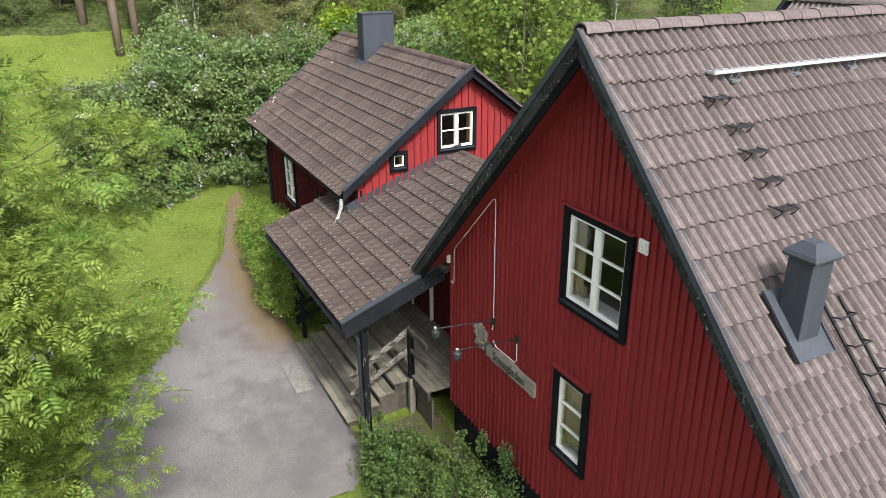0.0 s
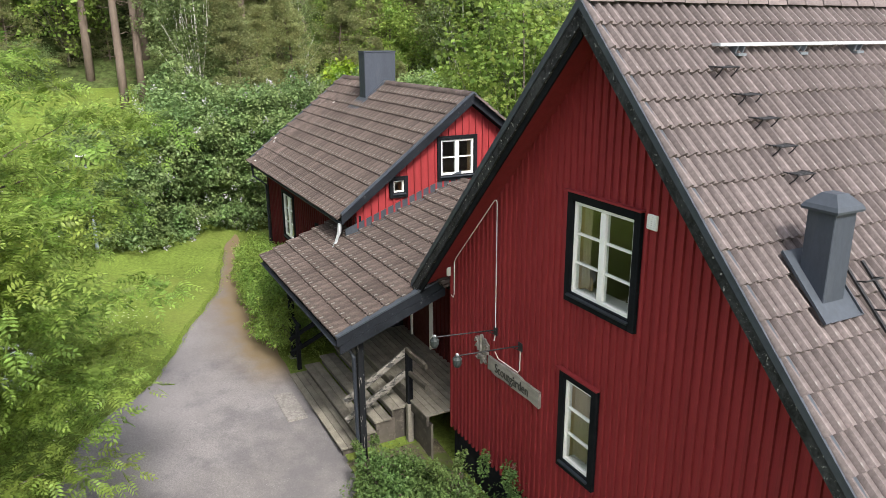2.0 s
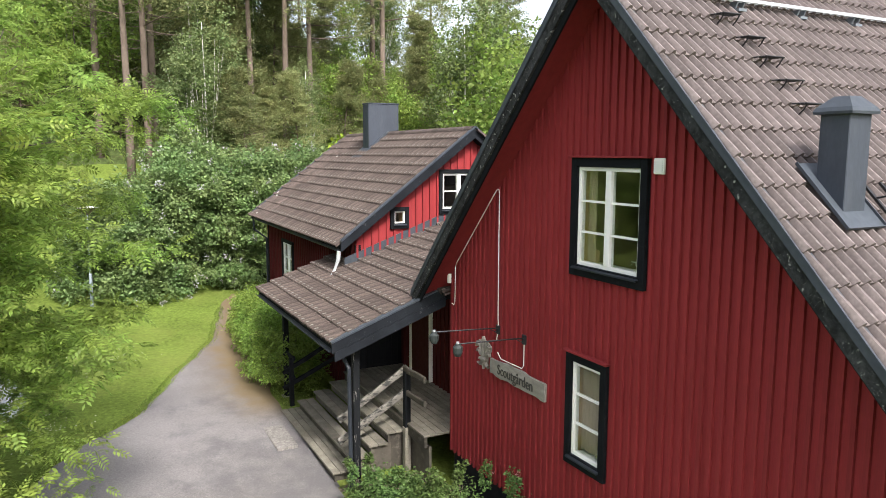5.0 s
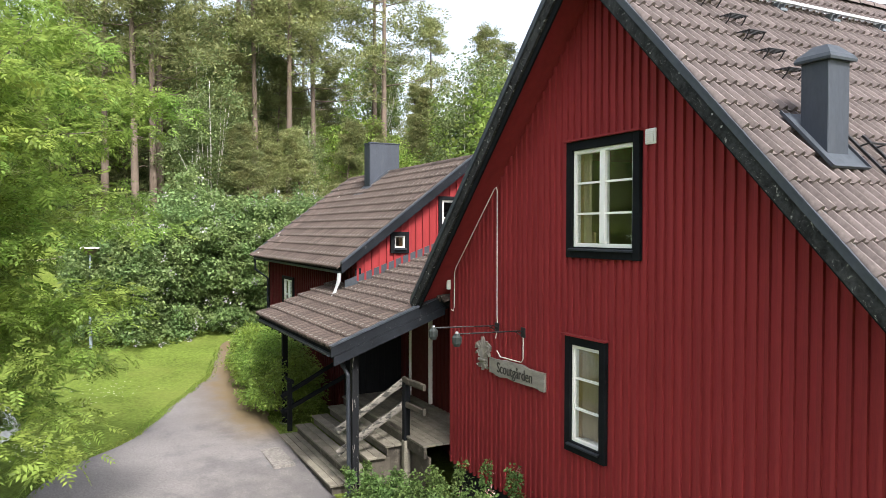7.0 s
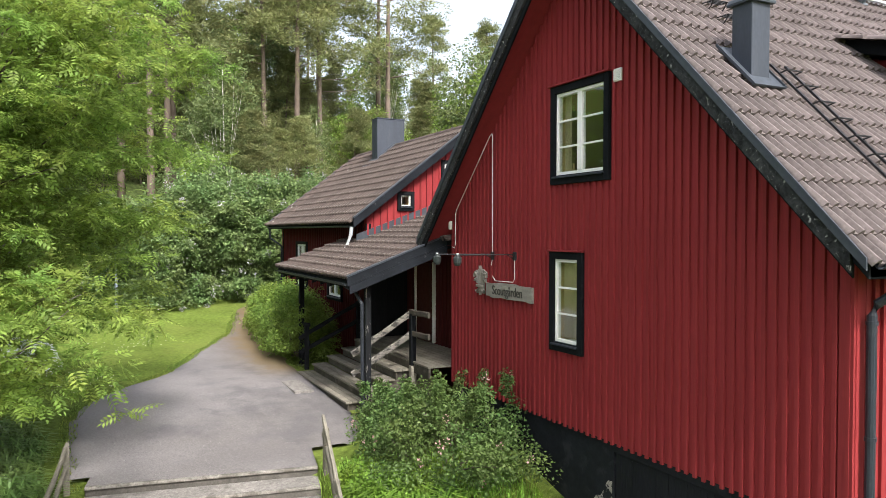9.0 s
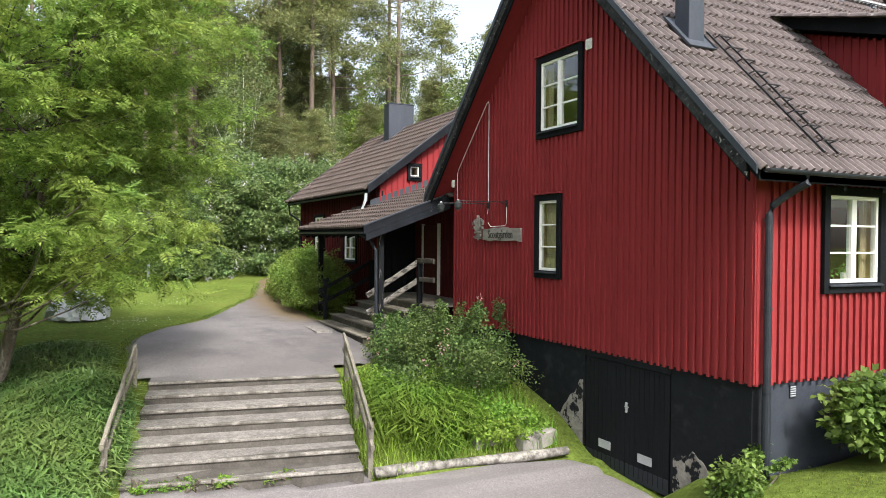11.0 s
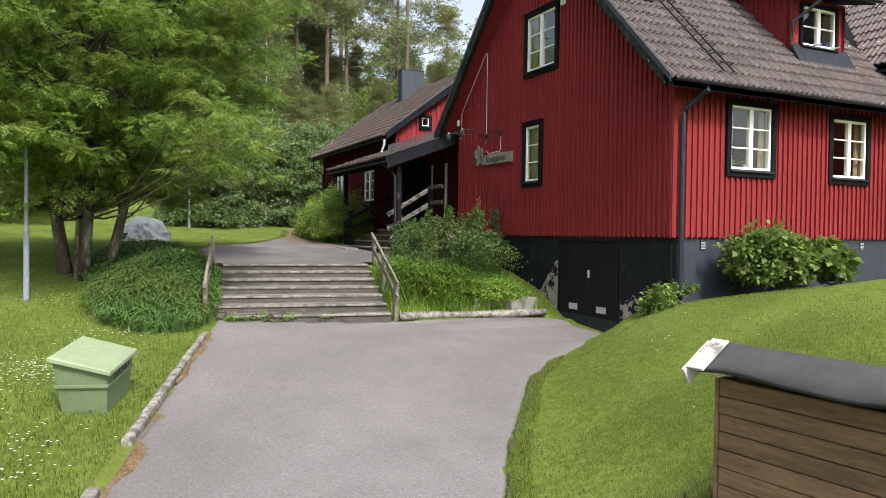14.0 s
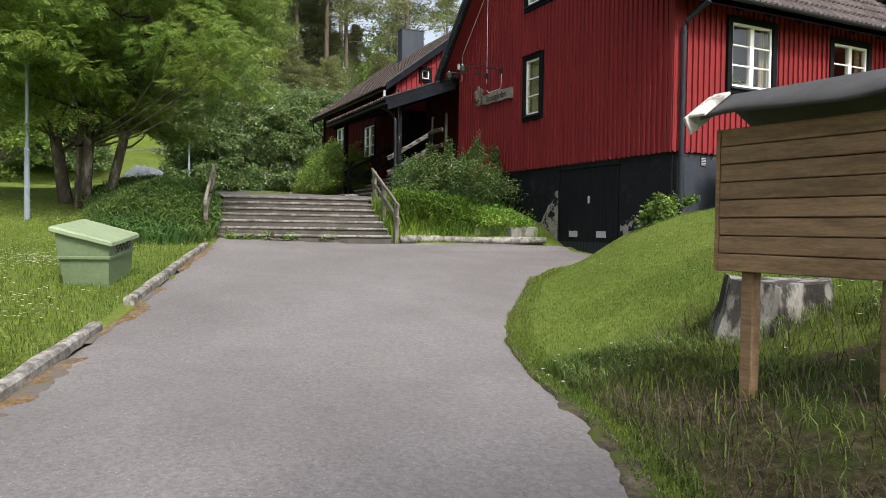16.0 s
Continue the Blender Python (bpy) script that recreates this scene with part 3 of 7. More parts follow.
def window(parent, m, w, h, cols, rows, casing=0.12, lintel=True, mullion=True, curtain=0, name="window"):
    """A casement window with its lower left outer corner at the origin of m: white frame, black surround, panes, sill."""
    c, cb = casing, casing * 1.25
    iw0, iw1, ih0, ih1 = c, w - c, cb, h - c
    bm = bmesh.new()
    f = 0.034 if cols * rows == 1 else 0.055
    for lo, hi in (((iw0, 0.0, ih0), (iw0 + f, 0.09, ih1)), ((iw1 - f, 0.0, ih0), (iw1, 0.09, ih1)), ((iw0 + f, 0.0, ih0), (iw1 - f, 0.09, ih0 + f)), ((iw0 + f, 0.0, ih1 - f), (iw1 - f, 0.09, ih1))):
        add_box(bm, lo, hi, m, 0.006)
    win = part(name, bm, WHITE, parent, "white-painted wooden casement frame")
    gx = [iw0 + f, iw1 - f]
    if cols == 2:
        mid = (iw0 + iw1) / 2
        part("mullion", box((mid - 0.055, -0.01, ih0 + f), (mid + 0.055, 0.08, ih1 - f), m, 0.006), WHITE, win)
        gx = [iw0 + f, mid - 0.055, mid + 0.055, iw1 - f]
    gh = (ih1 - ih0 - 2 * f - (rows - 1) * 0.028) / rows
    for k in range(0, len(gx), 2):
        for r in range(rows):
            z0 = ih0 + f + r * (gh + 0.028)
            if r:
                part("glazing_bar", box((gx[k], 0.012, z0 - 0.028), (gx[k + 1], 0.06, z0), m), WHITE, win)
            part("pane", box((gx[k], 0.034, z0), (gx[k + 1], 0.038, z0 + gh), m), GLASS, win).visible_shadow = False
    # black surround
    for lo, hi in (((0, -0.045, 0), (c, 0.02, h)), ((w - c, -0.045, 0), (w, 0.02, h)), ((c, -0.044, h - c), (w - c, 0.02, h)), ((c, -0.044, 0), (w - c, 0.02, cb))):
        part("surround_board", box(lo, hi, m, 0.005), BLACK, win, "black-painted surround board")
    for x in (iw0 + 0.004, iw1 - 0.026):
        part("reveal_board", box((x, 0.092, ih0 + 0.02), (x + 0.022, 0.30, ih1 - 0.01), m), PINE_LINING, win, "yellow pine reveal board")
    sill = bmesh.new()
    prism(sill, [m @ Vector(p) for p in ((c - 0.03, 0.02, ih0 + 0.012), (c - 0.03, -0.085, ih0 - 0.03), (c - 0.03, -0.085, ih0 - 0.05), (c - 0.03, 0.02, ih0 - 0.03))], (m.to_3x3() @ Vector((w - 2 * c + 0.06, 0, 0))))
    part("window_sill", sill, DARK_METAL, win)
    if lintel:
        part("drip_board", box((-0.04, -0.09, h + 0.002), (w + 0.04, 0.0, h + 0.03), m, 0.004), RED, win, "red drip board over the window")
    return win


def tile_mesh(gauge, tw=0.3, deep=1.0):
    """One double-roll roof tile: u across, v down the slope, w up. It lies on its neighbour below and shows a thick lower edge."""
    length = gauge + 0.04
    roll = ((0.0, 0.0), (0.07, 0.0), (0.082, 0.024), (0.1, 0.042), (0.122, 0.042), (0.14, 0.022))
    prof = [(u * tw / 0.3 + tw * k / 2, w * deep) for k in (0, 1) for u, w in roll] + [(tw, 0.0)]
    n = len(prof) - 1
    vs, fs = [], []
    for v, lift in ((0.0, 0.004), (length, 0.044 * deep)):
        vs += [(u, v, w + lift) for u, w in prof]
    vs += [(u, length, w + 0.012) for u, w in prof]
    k = n + 1
    for i in range(n):
        fs.append((i, k + i, k + i + 1, i + 1))
        fs.append((k + i, 2 * k + i, 2 * k + i + 1, k + i + 1))
    fs += [(0, 2 * k, k), (n, k + n, 2 * k + n)]
    return vs, fs


def lay_tiles(parent, origin, u, v, ncols, nrows, gauge, keep=lambda x, y, z: True, near=lambda x, y, z: True, tw=0.3, material=None, deep=1.0):
    """Tiles row by row from the ridge down: the near ones as pieces, the rest joined."""
    u, v = Vector(u).normalized(), Vector(v).normalized()
    n = u.cross(v)
    vs, fs = tile_mesh(gauge, tw, deep)
    me = bpy.data.meshes.new("roof_tile")
    me.from_pydata(vs, [], fs)
    me.materials.append(material or TILE)
    me.shade_smooth()
    me.set_sharp_from_angle(angle=radians(50))
    rot = Matrix((u, v, n)).transposed()
    arr, rest_v, rest_f, count = np.array(vs), [], [], 0
    rnd = random.Random(3)
    for r in range(nrows):
        for c in range(ncols):
            p = Vector(origin) + u * (c * tw) + v * (r * gauge)
            mid = p + u * tw / 2 + v * gauge / 2
            if not keep(*mid):
                continue
            m = rot.to_4x4()
            m.translation = p + n * (0.006 * rnd.random()) + v * (0.012 * (rnd.random() - 0.5))
            m = m @ pose(0, 0, 0, 0.5 * (rnd.random() - 0.5), 0.5 * (rnd.random() - 0.5), 0.5 * (rnd.random() - 0.5))
            if near(*mid) and count < 310:
                piece("roof_tile", me, m, parent)
                count += 1
            else:
                mm = np.array(m)
                base = len(rest_v) * len(vs)
                rest_v.append(arr @ mm[:3, :3].T + mm[:3, 3])
                rest_f += [tuple(i + base for i in f) for f in fs]
    if rest_v:
        rm = bpy.data.meshes.new("roof_tiles")
        rm.from_pydata(np.concatenate(rest_v).tolist(), [], rest_f)
        rm.materials.append(material or TILE)
        rm.shade_smooth()
        rm.set_sharp_from_angle(angle=radians(50))
        ob = new("roof_tiles", rm)
        ob.parent = parent
        tagged(ob, kind="stuff")


def ridge_tiles(parent, a, b, r=0.12, length=0.4, droop=0.1, material=None):
    """Half-round ridge tiles, overlapping, from a to b."""
    a, b = Vector(a), Vector(b)
    d = (b - a).normalized()
    side = d.cross(Vector((0, 0, 1))).normalized()
    up = side.cross(d)
    vs, fs, seg = [], [], 8
    for y, rr in ((0, r), (length + 0.05, r * 0.9)):
        vs += [(rr * 1.15 * math.cos(math.pi * i / seg), y, rr * math.sin(math.pi * i / seg) * 0.95 - droop * 0.0) for i in range(seg + 1)]
    k = seg + 1
    fs = [(i, k + i, k + i + 1, i + 1)[::-1] for i in range(seg)]
    vs += [(0.86 * x, y, 0.86 * z) for x, y, z in vs[:k]]
    fs += [(i, i + 1, 2 * k + i + 1, 2 * k + i)[::-1] for i in range(seg)]
    me = bpy.data.meshes.new("ridge_tile")
    me.from_pydata(vs, [], fs)
    me.materials.append(material or TILE)
    me.shade_smooth()
    me.set_sharp_from_angle(angle=radians(50))
    rot = Matrix((side, d, up)).transposed().to_4x4()
    for i in range(int((b - a).length / length)):
        m = rot.copy()
        m.translation = a + d * (i * length) + up * (-0.02 + 0.006 * (i % 2))
        piece("ridge_tile", me, m, parent)


def half_gutter(a, b, r=0.065):
    bm = bmesh.new()
    a, b = Vector(a), Vector(b)
    d = (b - a).normalized()
    side = d.cross(Vector((0, 0, 1))).normalized()
    rings = []
    for p in (a, b):
        rings.append([bm.verts.new(p + side * (q * math.cos(t)) + Vector((0, 0, q * math.sin(t)))) for q in (r, r - 0.008) for t in [math.pi + math.pi * i / 8 for i in range(9)]])
    r0, r1 = rings
    for i in range(8):
        bm.faces.new((r0[i], r0[i + 1], r1[i + 1], r1[i]))
        bm.faces.new((r0[9 + i], r1[9 + i], r1[10 + i], r0[10 + i]))
    for i, j in ((0, 9), (8, 17)):
        bm.faces.new((r0[i], r1[i], r1[j], r0[j]))
    for rr in (r0, r1):
        for i in range(8):
            bm.faces.new((rr[i], rr[i + 1], rr[10 + i], rr[9 + i]))
    bmesh.ops.recalc_face_normals(bm, faces=bm.faces)
    return bm


def pipe(pts, r=0.04, seg=12):
    bm = bmesh.new()
    tube(bm, pts, r, seg)
    return bm


# ---- main house ----
house = thing("main_house", "tall dark red timber house with black trim and brown tiled roof", "house", at=(-4.5, 0.0, 1.88))
HX0, HX1, HY1, HB = -9.0, 0.0, 13.2, 1.88
RX, RZ, EX, PIT = -4.59, 9.93, 0.5, 1.018


def gable_top(u):
    return RZ - 0.11 - PIT * abs(u - RX)


UW = (-5.33, -3.83, 5.85, 7.475)
LW = (-5.345, -4.46, 3.08, 4.735)
G = Matrix()
holes_g = [(UW[0] + 0.1, UW[1] - 0.1, UW[2] + 0.12, UW[3] - 0.1), (LW[0] + 0.1, LW[1] - 0.1, LW[2] + 0.12, LW[3] - 0.1)]
bm = bmesh.new()
strip_wall(bm, G, HX0, HX1, HB, gable_top, holes_g, cuts=(RX,))
gable = part("gable_wall", bm, RED, house)
AW = (1.33, 2.72, 3.09, 4.64)
BW = (4.36, 5.74, 3.06, 4.6)
S = pose(0, 0, 0, 0, 0, 90)
holes_s = [(w[0] + 0.1, w[1] - 0.1, w[2] + 0.12, w[3] - 0.1) for w in (AW, BW)]
bm = bmesh.new()
strip_wall(bm, S, 0.202, HY1, HB, lambda u: RZ - 0.13 - PIT * 4.6, holes_s)
side_wall = part("side_wall", bm, RED, house)
part("back_wall", box((HX0, HY1, HB), (HX1, HY1 + 0.2, 5.1)), RED, house)
# porch shade is put into this wall's red
part("porch_side_wall", box((HX0, 0.202, HB), (HX0 + 0.2, HY1, 5.1)), SHADE_RED, house)
for z in (2.0, 4.95):
    part("floor_slab", box((HX0 + 0.2, 0.25, z), (HX1 - 0.25, HY1, z + 0.1)), ROOM, house)
part("inner_wall", box((HX0 + 0.2, 3.2, 2.1), (-3.0, 3.3, 4.9)), ROOM, house)
part("inner_wall", box((-6.6, 3.2, 5.05), (-2.8, 3.3, 7.5)), ROOM, house)
part("inner_wall", box((-3.0, 0.3, 2.1), (-2.9, 3.3, 4.9)), ROOM, house)
part("inner_wall", box((-2.9, 0.3, 5.05), (-2.8, 3.3, 7.4)), ROOM, house)
part("inner_wall", box((-6.7, 0.3, 5.05), (-6.6, 3.3, 7.4)), ROOM, house)
part("inner_wall", box((-2.9, 7.0, 2.1), (-0.25, 7.1, 4.9), None), ROOM, house)
batten_row(gable, G, HX0, HX1, HB - 0.02, gable_top, [UW, LW])
batten_row(side_wall, S, 0.0, 10.0, HB - 0.02, lambda u: RZ - 0.15 - PIT * 4.6, [AW, BW])
uwin = window(house, pose(UW[0], -0.03, UW[2]), UW[1] - UW[0], UW[3] - UW[2], 2, 3)
lwin = window(house, pose(LW[0], -0.03, LW[2]), LW[1] - LW[0], LW[3] - LW[2], 1, 3)
for w in (AW, BW):
    window(house, S @ pose(w[0], -0.03, w[2]), w[1] - w[0], w[3] - w[2], 2, 3, lintel=False)
part("corner_board", box((-0.13, -0.032, HB), (0.032, -0.001, 4.95)), RED, house)
part("corner_board", box((0.001, 0.0, HB), (0.034, 0.16, 4.95)), RED, house)

# plinth and cellar doors
part("plinth", box((HX0 + 0.05, 0.04, -0.9), (-3.78, 0.3, HB)), PLINTH, house, "black-painted plinth with flaked render")
part("plinth", box((-1.58, 0.04, -0.9), (-0.05, 0.3, HB)), PLINTH, house)
part("plinth", box((-3.78, 0.12, -0.9), (-1.58, 0.3, HB)), PLINTH, house)
part("side_plinth", box((-0.3, 0.3, -0.9), (-0.05, HY1, HB)), SIDE_PLINTH, house, "blue-grey painted plinth")
part("porch_plinth", box((HX0 + 0.05, 0.3, -0.5), (HX0 + 0.3, HY1, HB)), PLINTH, house)
part("door_head", box((-3.78, 0.02, 1.74), (-1.58, 0.1, HB)), PLINTH, house)
for x0, x1, vx in ((-3.74, -2.665, -3.34), (-2.655, -1.62, -2.32)):
    d = part("cellar_door", box((x0, 0.045, -0.2), (x1, 0.1, 1.73), None, 0.006), BLACKDOOR, house, "black-painted plank cellar door leaf")
    for i in range(1, 9):
        x = x0 + i * (x1 - x0) / 9
        part("door_batten", box((x - 0.008, 0.036, -0.12), (x + 0.008, 0.044, 1.7)), BLACKDOOR, d)
    part("kick_plate", box((x0 + 0.01, 0.038, -0.19), (x1 - 0.01, 0.044, 0.06)), DARK_METAL, d)
    v = part("door_vent", box((vx, 0.025, 0.17), (vx + 0.32, 0.044, 0.31)), GALV, d, "pale metal louvre vent")
part("door_handle", box((-2.62, 0.0, 0.93), (-2.58, 0.035, 1.1), None, 0.006), GALV, d)
part("door_handle", pipe([(-2.6, -0.02, 1.04), (-2.5, -0.02, 1.04)], 0.01), GALV, d)
for y in (0.78, 5.6):
    v = part("plinth_vent", box((-0.05, y, 1.62), (-0.035, y + 0.13, 1.8)), DARK_METAL, house)
    for i in range(5):
        part("vent_slat", box((-0.035, y + 0.01, 1.64 + 0.032 * i), (-0.028, y + 0.12, 1.655 + 0.032 * i)), GALV, v)

# roof
deck = bmesh.new()
prism(deck, [(RX, -0.53, RZ), (EX, -0.53, RZ - PIT * (EX - RX)), (EX, -0.53, RZ - PIT * (EX - RX) - 0.14), (RX, -0.53, RZ - 0.2)], (0, HY1 + 1.0, 0))
roof = part("roof", deck, BLACK, house)
deck = bmesh.new()
LX = -9.56
prism(deck, [(RX, -0.53, RZ), (RX, -0.53, RZ - 0.2), (LX, -0.53, RZ - PIT * (RX - LX) - 0.16), (LX, -0.53, RZ - PIT * (RX - LX))], (0, HY1 + 1.0, 0))
left_roof = part("roof", deck, RED, house)
DY0, DY1, DXF = 3.95, 5.72, -0.62


def main_keep(x, y, z):
    return not (DY0 - 0.05 < y < DY1 + 0.05 and -3.0 < x < DXF - 0.1) and not (y > 6.9 + 0.0 * x and x > -2.6 and y > 6.9)


lay_tiles(roof, (RX, 9.32, RZ + 0.03), (0, -1, 0), (1, 0, -PIT), 33, 19, 7.3 / 19, main_keep, lambda x, y, z: y < 4.4, deep=1.25)
lay_tiles(left_roof, (RX, -0.5, RZ + 0.03), (0, 1, 0), (-1, 0, -PIT), 33, 19, 7.18 / 19, near=lambda x, y, z: False)
ridge_tiles(roof, (RX, -0.55, RZ + 0.05), (RX, 13.6, RZ + 0.05), 0.13, 0.38)


def slope_board(parent, name, x0, x1, drop0, drop1, y0, y1, material, bump_up=0.0, label=""):
    """A verge board that follows the roof slope between x0 and x1."""
    bm = bmesh.new()
    sg = 1 if x1 > x0 else -1
    zz = lambda x: RZ + bump_up - PIT * abs(x - RX)
    prism(bm, [(x0, y0, zz(x0) - drop0), (x1, y0, zz(x1) - drop0), (x1, y0, zz(x1) - drop1), (x0, y0, zz(x0) - drop1)], (0, y1 - y0, 0))
    return part(name, bm, material, parent, label)


for xe in (EX + 0.02, LX - 0.02):
    xb = min(xe, 0.34)
    slope_board(roof, "verge_board", RX, xb, -0.04, 0.25, -0.575, -0.535, LICHEN, label="black verge board spotted with pale lichen")
    slope_board(roof, "verge_board", RX, xb, 0.12, 0.30 if xe > 0 else 0.38, -0.533, -0.5, BLACK)
    slope_board(roof, "verge_cap", RX, xe, -0.085, -0.045, -0.60, -0.46, GREY_TRIM, label="blue-grey sheet metal verge cap")
    slope_board(roof, "verge_cap", RX, xe, -0.05, 0.035, -0.60, -0.578, GREY_TRIM)
part("eave_board", box((EX - 0.05, -0.5, 4.63), (EX, HY1, RZ - PIT * 5.09 - 0.02)), BLACK, roof)
for i in range(15):
    bm = bmesh.new()
    y = 0.35 + i * 0.85
    prism(bm, [(0.02, y, RZ - PIT * (0.02 - RX) - 0.15), (EX - 0.06, y, RZ - PIT * (EX - 0.06 - RX) - 0.15), (EX - 0.06, y, RZ - PIT * (EX - 0.06 - RX) - 0.26), (0.02, y, RZ - PIT * (0.02 - RX) - 0.27)], (0, 0.07, 0))
    part("rafter_end", bm, BLACK, roof)
part("gutter", half_gutter((EX + 0.09, -0.5, 4.76), (EX + 0.09, HY1, 4.74), 0.058), DARK_METAL, roof)
dp = part("downpipe", pipe([(EX + 0.1, 0.26, 4.72), (EX + 0.1, 0.26, 4.6), (0.36, 0.22, 4.48), (0.17, 0.13, 4.32), (0.13, 0.11, 4.2), (0.13, 0.11, 0.55)], 0.05), DARK_METAL, house, "dark grey metal downpipe")
for z in (4.1, 2.9, 1.75):
    part("pipe_clip", pipe([(0.13, 0.11, z), (0.13, 0.11, z + 0.04)], 0.06), DARK_METAL, dp)
part("pipe_foot", pipe([(0.13, 0.11, 0.5), (0.13, 0.11, 1.86)], 0.06), DARK_METAL, dp)

# dormer on the long side
dz = lambda x: RZ - PIT * abs(x - RX)
bm = bmesh.new()
prism(bm, [(-2.9, DY0, dz(-2.9) - 0.05), (DXF, DY0, dz(DXF) - 0.05), (DXF, DY0, 7.2), (-2.9, DY0, 7.95)], (0, 0.12, 0))
dl = part("dormer_side", bm, RED, house)
bm = bmesh.new()
prism(bm, [(-2.9, DY1 - 0.12, dz(-2.9) - 0.05), (DXF, DY1 - 0.12, dz(DXF) - 0.05), (DXF, DY1 - 0.12, 7.2), (-2.9, DY1 - 0.12, 7.95)], (0, 0.12, 0))
part("dormer_side", bm, RED, house)
for i in range(14):
    x = -2.6 + i * 0.15
    bm = bmesh.new()
    add_box(bm, (x - 0.025, DY0 - 0.025, dz(x) - 0.02), (x + 0.025, DY0, 7.25 + 0.3 * (DXF - x)))
    part("batten", bm, RED, dl)
DW = (4.17, 5.43, 6.1, 7.14)
bm = bmesh.new()
strip_wall(bm, pose(DXF, 0, 0, 0, 0, 90), DY0, DY1, dz(DXF) - 0.1, lambda u: 7.25, [(DW[0] + 0.1, DW[1] - 0.1, DW[2] + 0.12, DW[3] - 0.08)], 0.1)
part("dormer_front", bm, RED, house)
window(house, pose(DXF + 0.02, DW[0], DW[2], 0, 0, 90), DW[1] - DW[0], DW[3] - DW[2], 2, 2, 0.075, lintel=False)
bm = bmesh.new()
prism(bm, [(DXF + 0.02, DY0 - 0.05, 6.2), (DXF + 0.34, DY0 - 0.05, dz(DXF + 0.34) + 0.08), (DXF + 0.34, DY0 - 0.05, dz(DXF + 0.34) + 0.05), (DXF + 0.02, DY0 - 0.05, 5.9)], (0, DY1 - DY0 + 0.1, 0))
apron = part("dormer_apron", bm, DARK_METAL, house, "dark sheet metal apron under the dormer window")
for y in (4.5, 5.1):
    part("apron_seam", box((DXF + 0.05, y, 6.16), (DXF + 0.33, y + 0.015, 6.19), Matrix.Translation((0, 0, 0))), GALV, apron)
bm = bmesh.new()
prism(bm, [(-3.1, DY0 - 0.28, 8.2), (-0.12, DY0 - 0.28, 7.36), (-0.12, DY0 - 0.28, 7.2), (-3.1, DY0 - 0.28, 8.02)], (0, DY1 - DY0 + 0.62, 0))
dr = part("dormer_roof", bm, BLACK, house, "black-edged shed roof of the dormer")
bm = bmesh.new()
prism(bm, [(-3.0, DY0 - 0.31, 8.2), (-0.08, DY0 - 0.31, 7.42), (-0.08, DY0 - 0.31, 7.12), (-2.75, DY0 - 0.31, 7.95)], (0, 0.035, 0))
part("dormer_verge", bm, BLACK, dr)
lay_tiles(dr, (-3.3, DY1 + 0.4, 8.28), (0, -1, 0), (0.965, 0, -0.262), 9, 9, 0.37, near=lambda x, y, z: False)
part("gutter", half_gutter((-0.02, DY0 - 0.35, 7.28), (-0.02, DY1 + 0.4, 7.27), 0.055), DARK_METAL, dr)
part("downpipe", pipe([(-0.02, DY0 + 0.32, 7.24), (-0.02, DY0 + 0.3, 7.12), (-0.3, DY0 + 0.1, 6.85), (DXF + 0.1, DY0 - 0.1, 6.62), (DXF + 0.1, DY0 - 0.12, 6.1)], 0.04), DARK_METAL, dr)

# cross wing further along the long side
wing = bmesh.new()
add_box(wing, (-2.5, 7.6, HB), (2.3, 13.0, 5.3))
part("wing_wall", wing, RED, house)
bm = bmesh.new()
prism(bm, [(-4.4, 6.75, 5.95), (2.7, 6.75, 5.95), (2.7, 6.75, 5.8), (-4.4, 6.75, 5.8)], (0, 0.02, 0))
part("wing_eave", bm, BLACK, house)
bm = bmesh.new()
prism(bm, [(-10.4, 6.75, 5.98), (-10.4, 10.3, 9.66), (-10.4, 13.8, 5.98), (-10.4, 13.8, 5.76), (-10.4, 10.3, 9.46), (-10.4, 6.75, 5.76)], (13.2, 0, 0))
wr = part("wing_roof", bm, BLACK, house)
lay_tiles(wr, (2.75, 10.3, 9.69), (-1, 0, 0), (0, -0.694, -0.72), 43, 13, 5.11 / 13, near=lambda x, y, z: False)
ridge_tiles(wr, (2.75, 10.3, 9.71), (-10.3, 10.3, 9.71), 0.13, 0.38)
for x in (-10.44, 2.8):
    bm = bmesh.new()
    prism(bm, [(x, 10.3, 9.78), (x, 6.7, 6.06), (x, 6.7, 5.8), (x, 10.3, 9.5)], (0.05, 0, 0))
    part("verge_board", bm, GREYBOARD, wr)
part("gutter", half_gutter((-0.9, 6.68, 5.85), (2.8, 6.68, 5.83)), DARK_METAL, wr)
part("downpipe", pipe([(1.2, 6.68, 5.8), (1.2, 7.5, 5.3), (1.2, 7.5, 2.2)], 0.045), DARK_METAL, wr)

# ---- annex ----
annex = thing("annex_house", "low red timber annex with black trim and brown tiled roof", "house", at=(-18.0, 3.0, 1.4))
AX0, AX1, AY0, AY1, AB, AE = -22.4, -13.7, -0.2, 6.0, 1.2, 5.5
ARY, ARZ, AEY, AEZ = 2.95, 8.08, -0.64, 5.33
APIT = math.atan2(ARZ - AEZ, ARY - AEY)


def annex_top(u):
    return ARZ - 0.14 - abs(u - ARY) * math.tan(APIT)


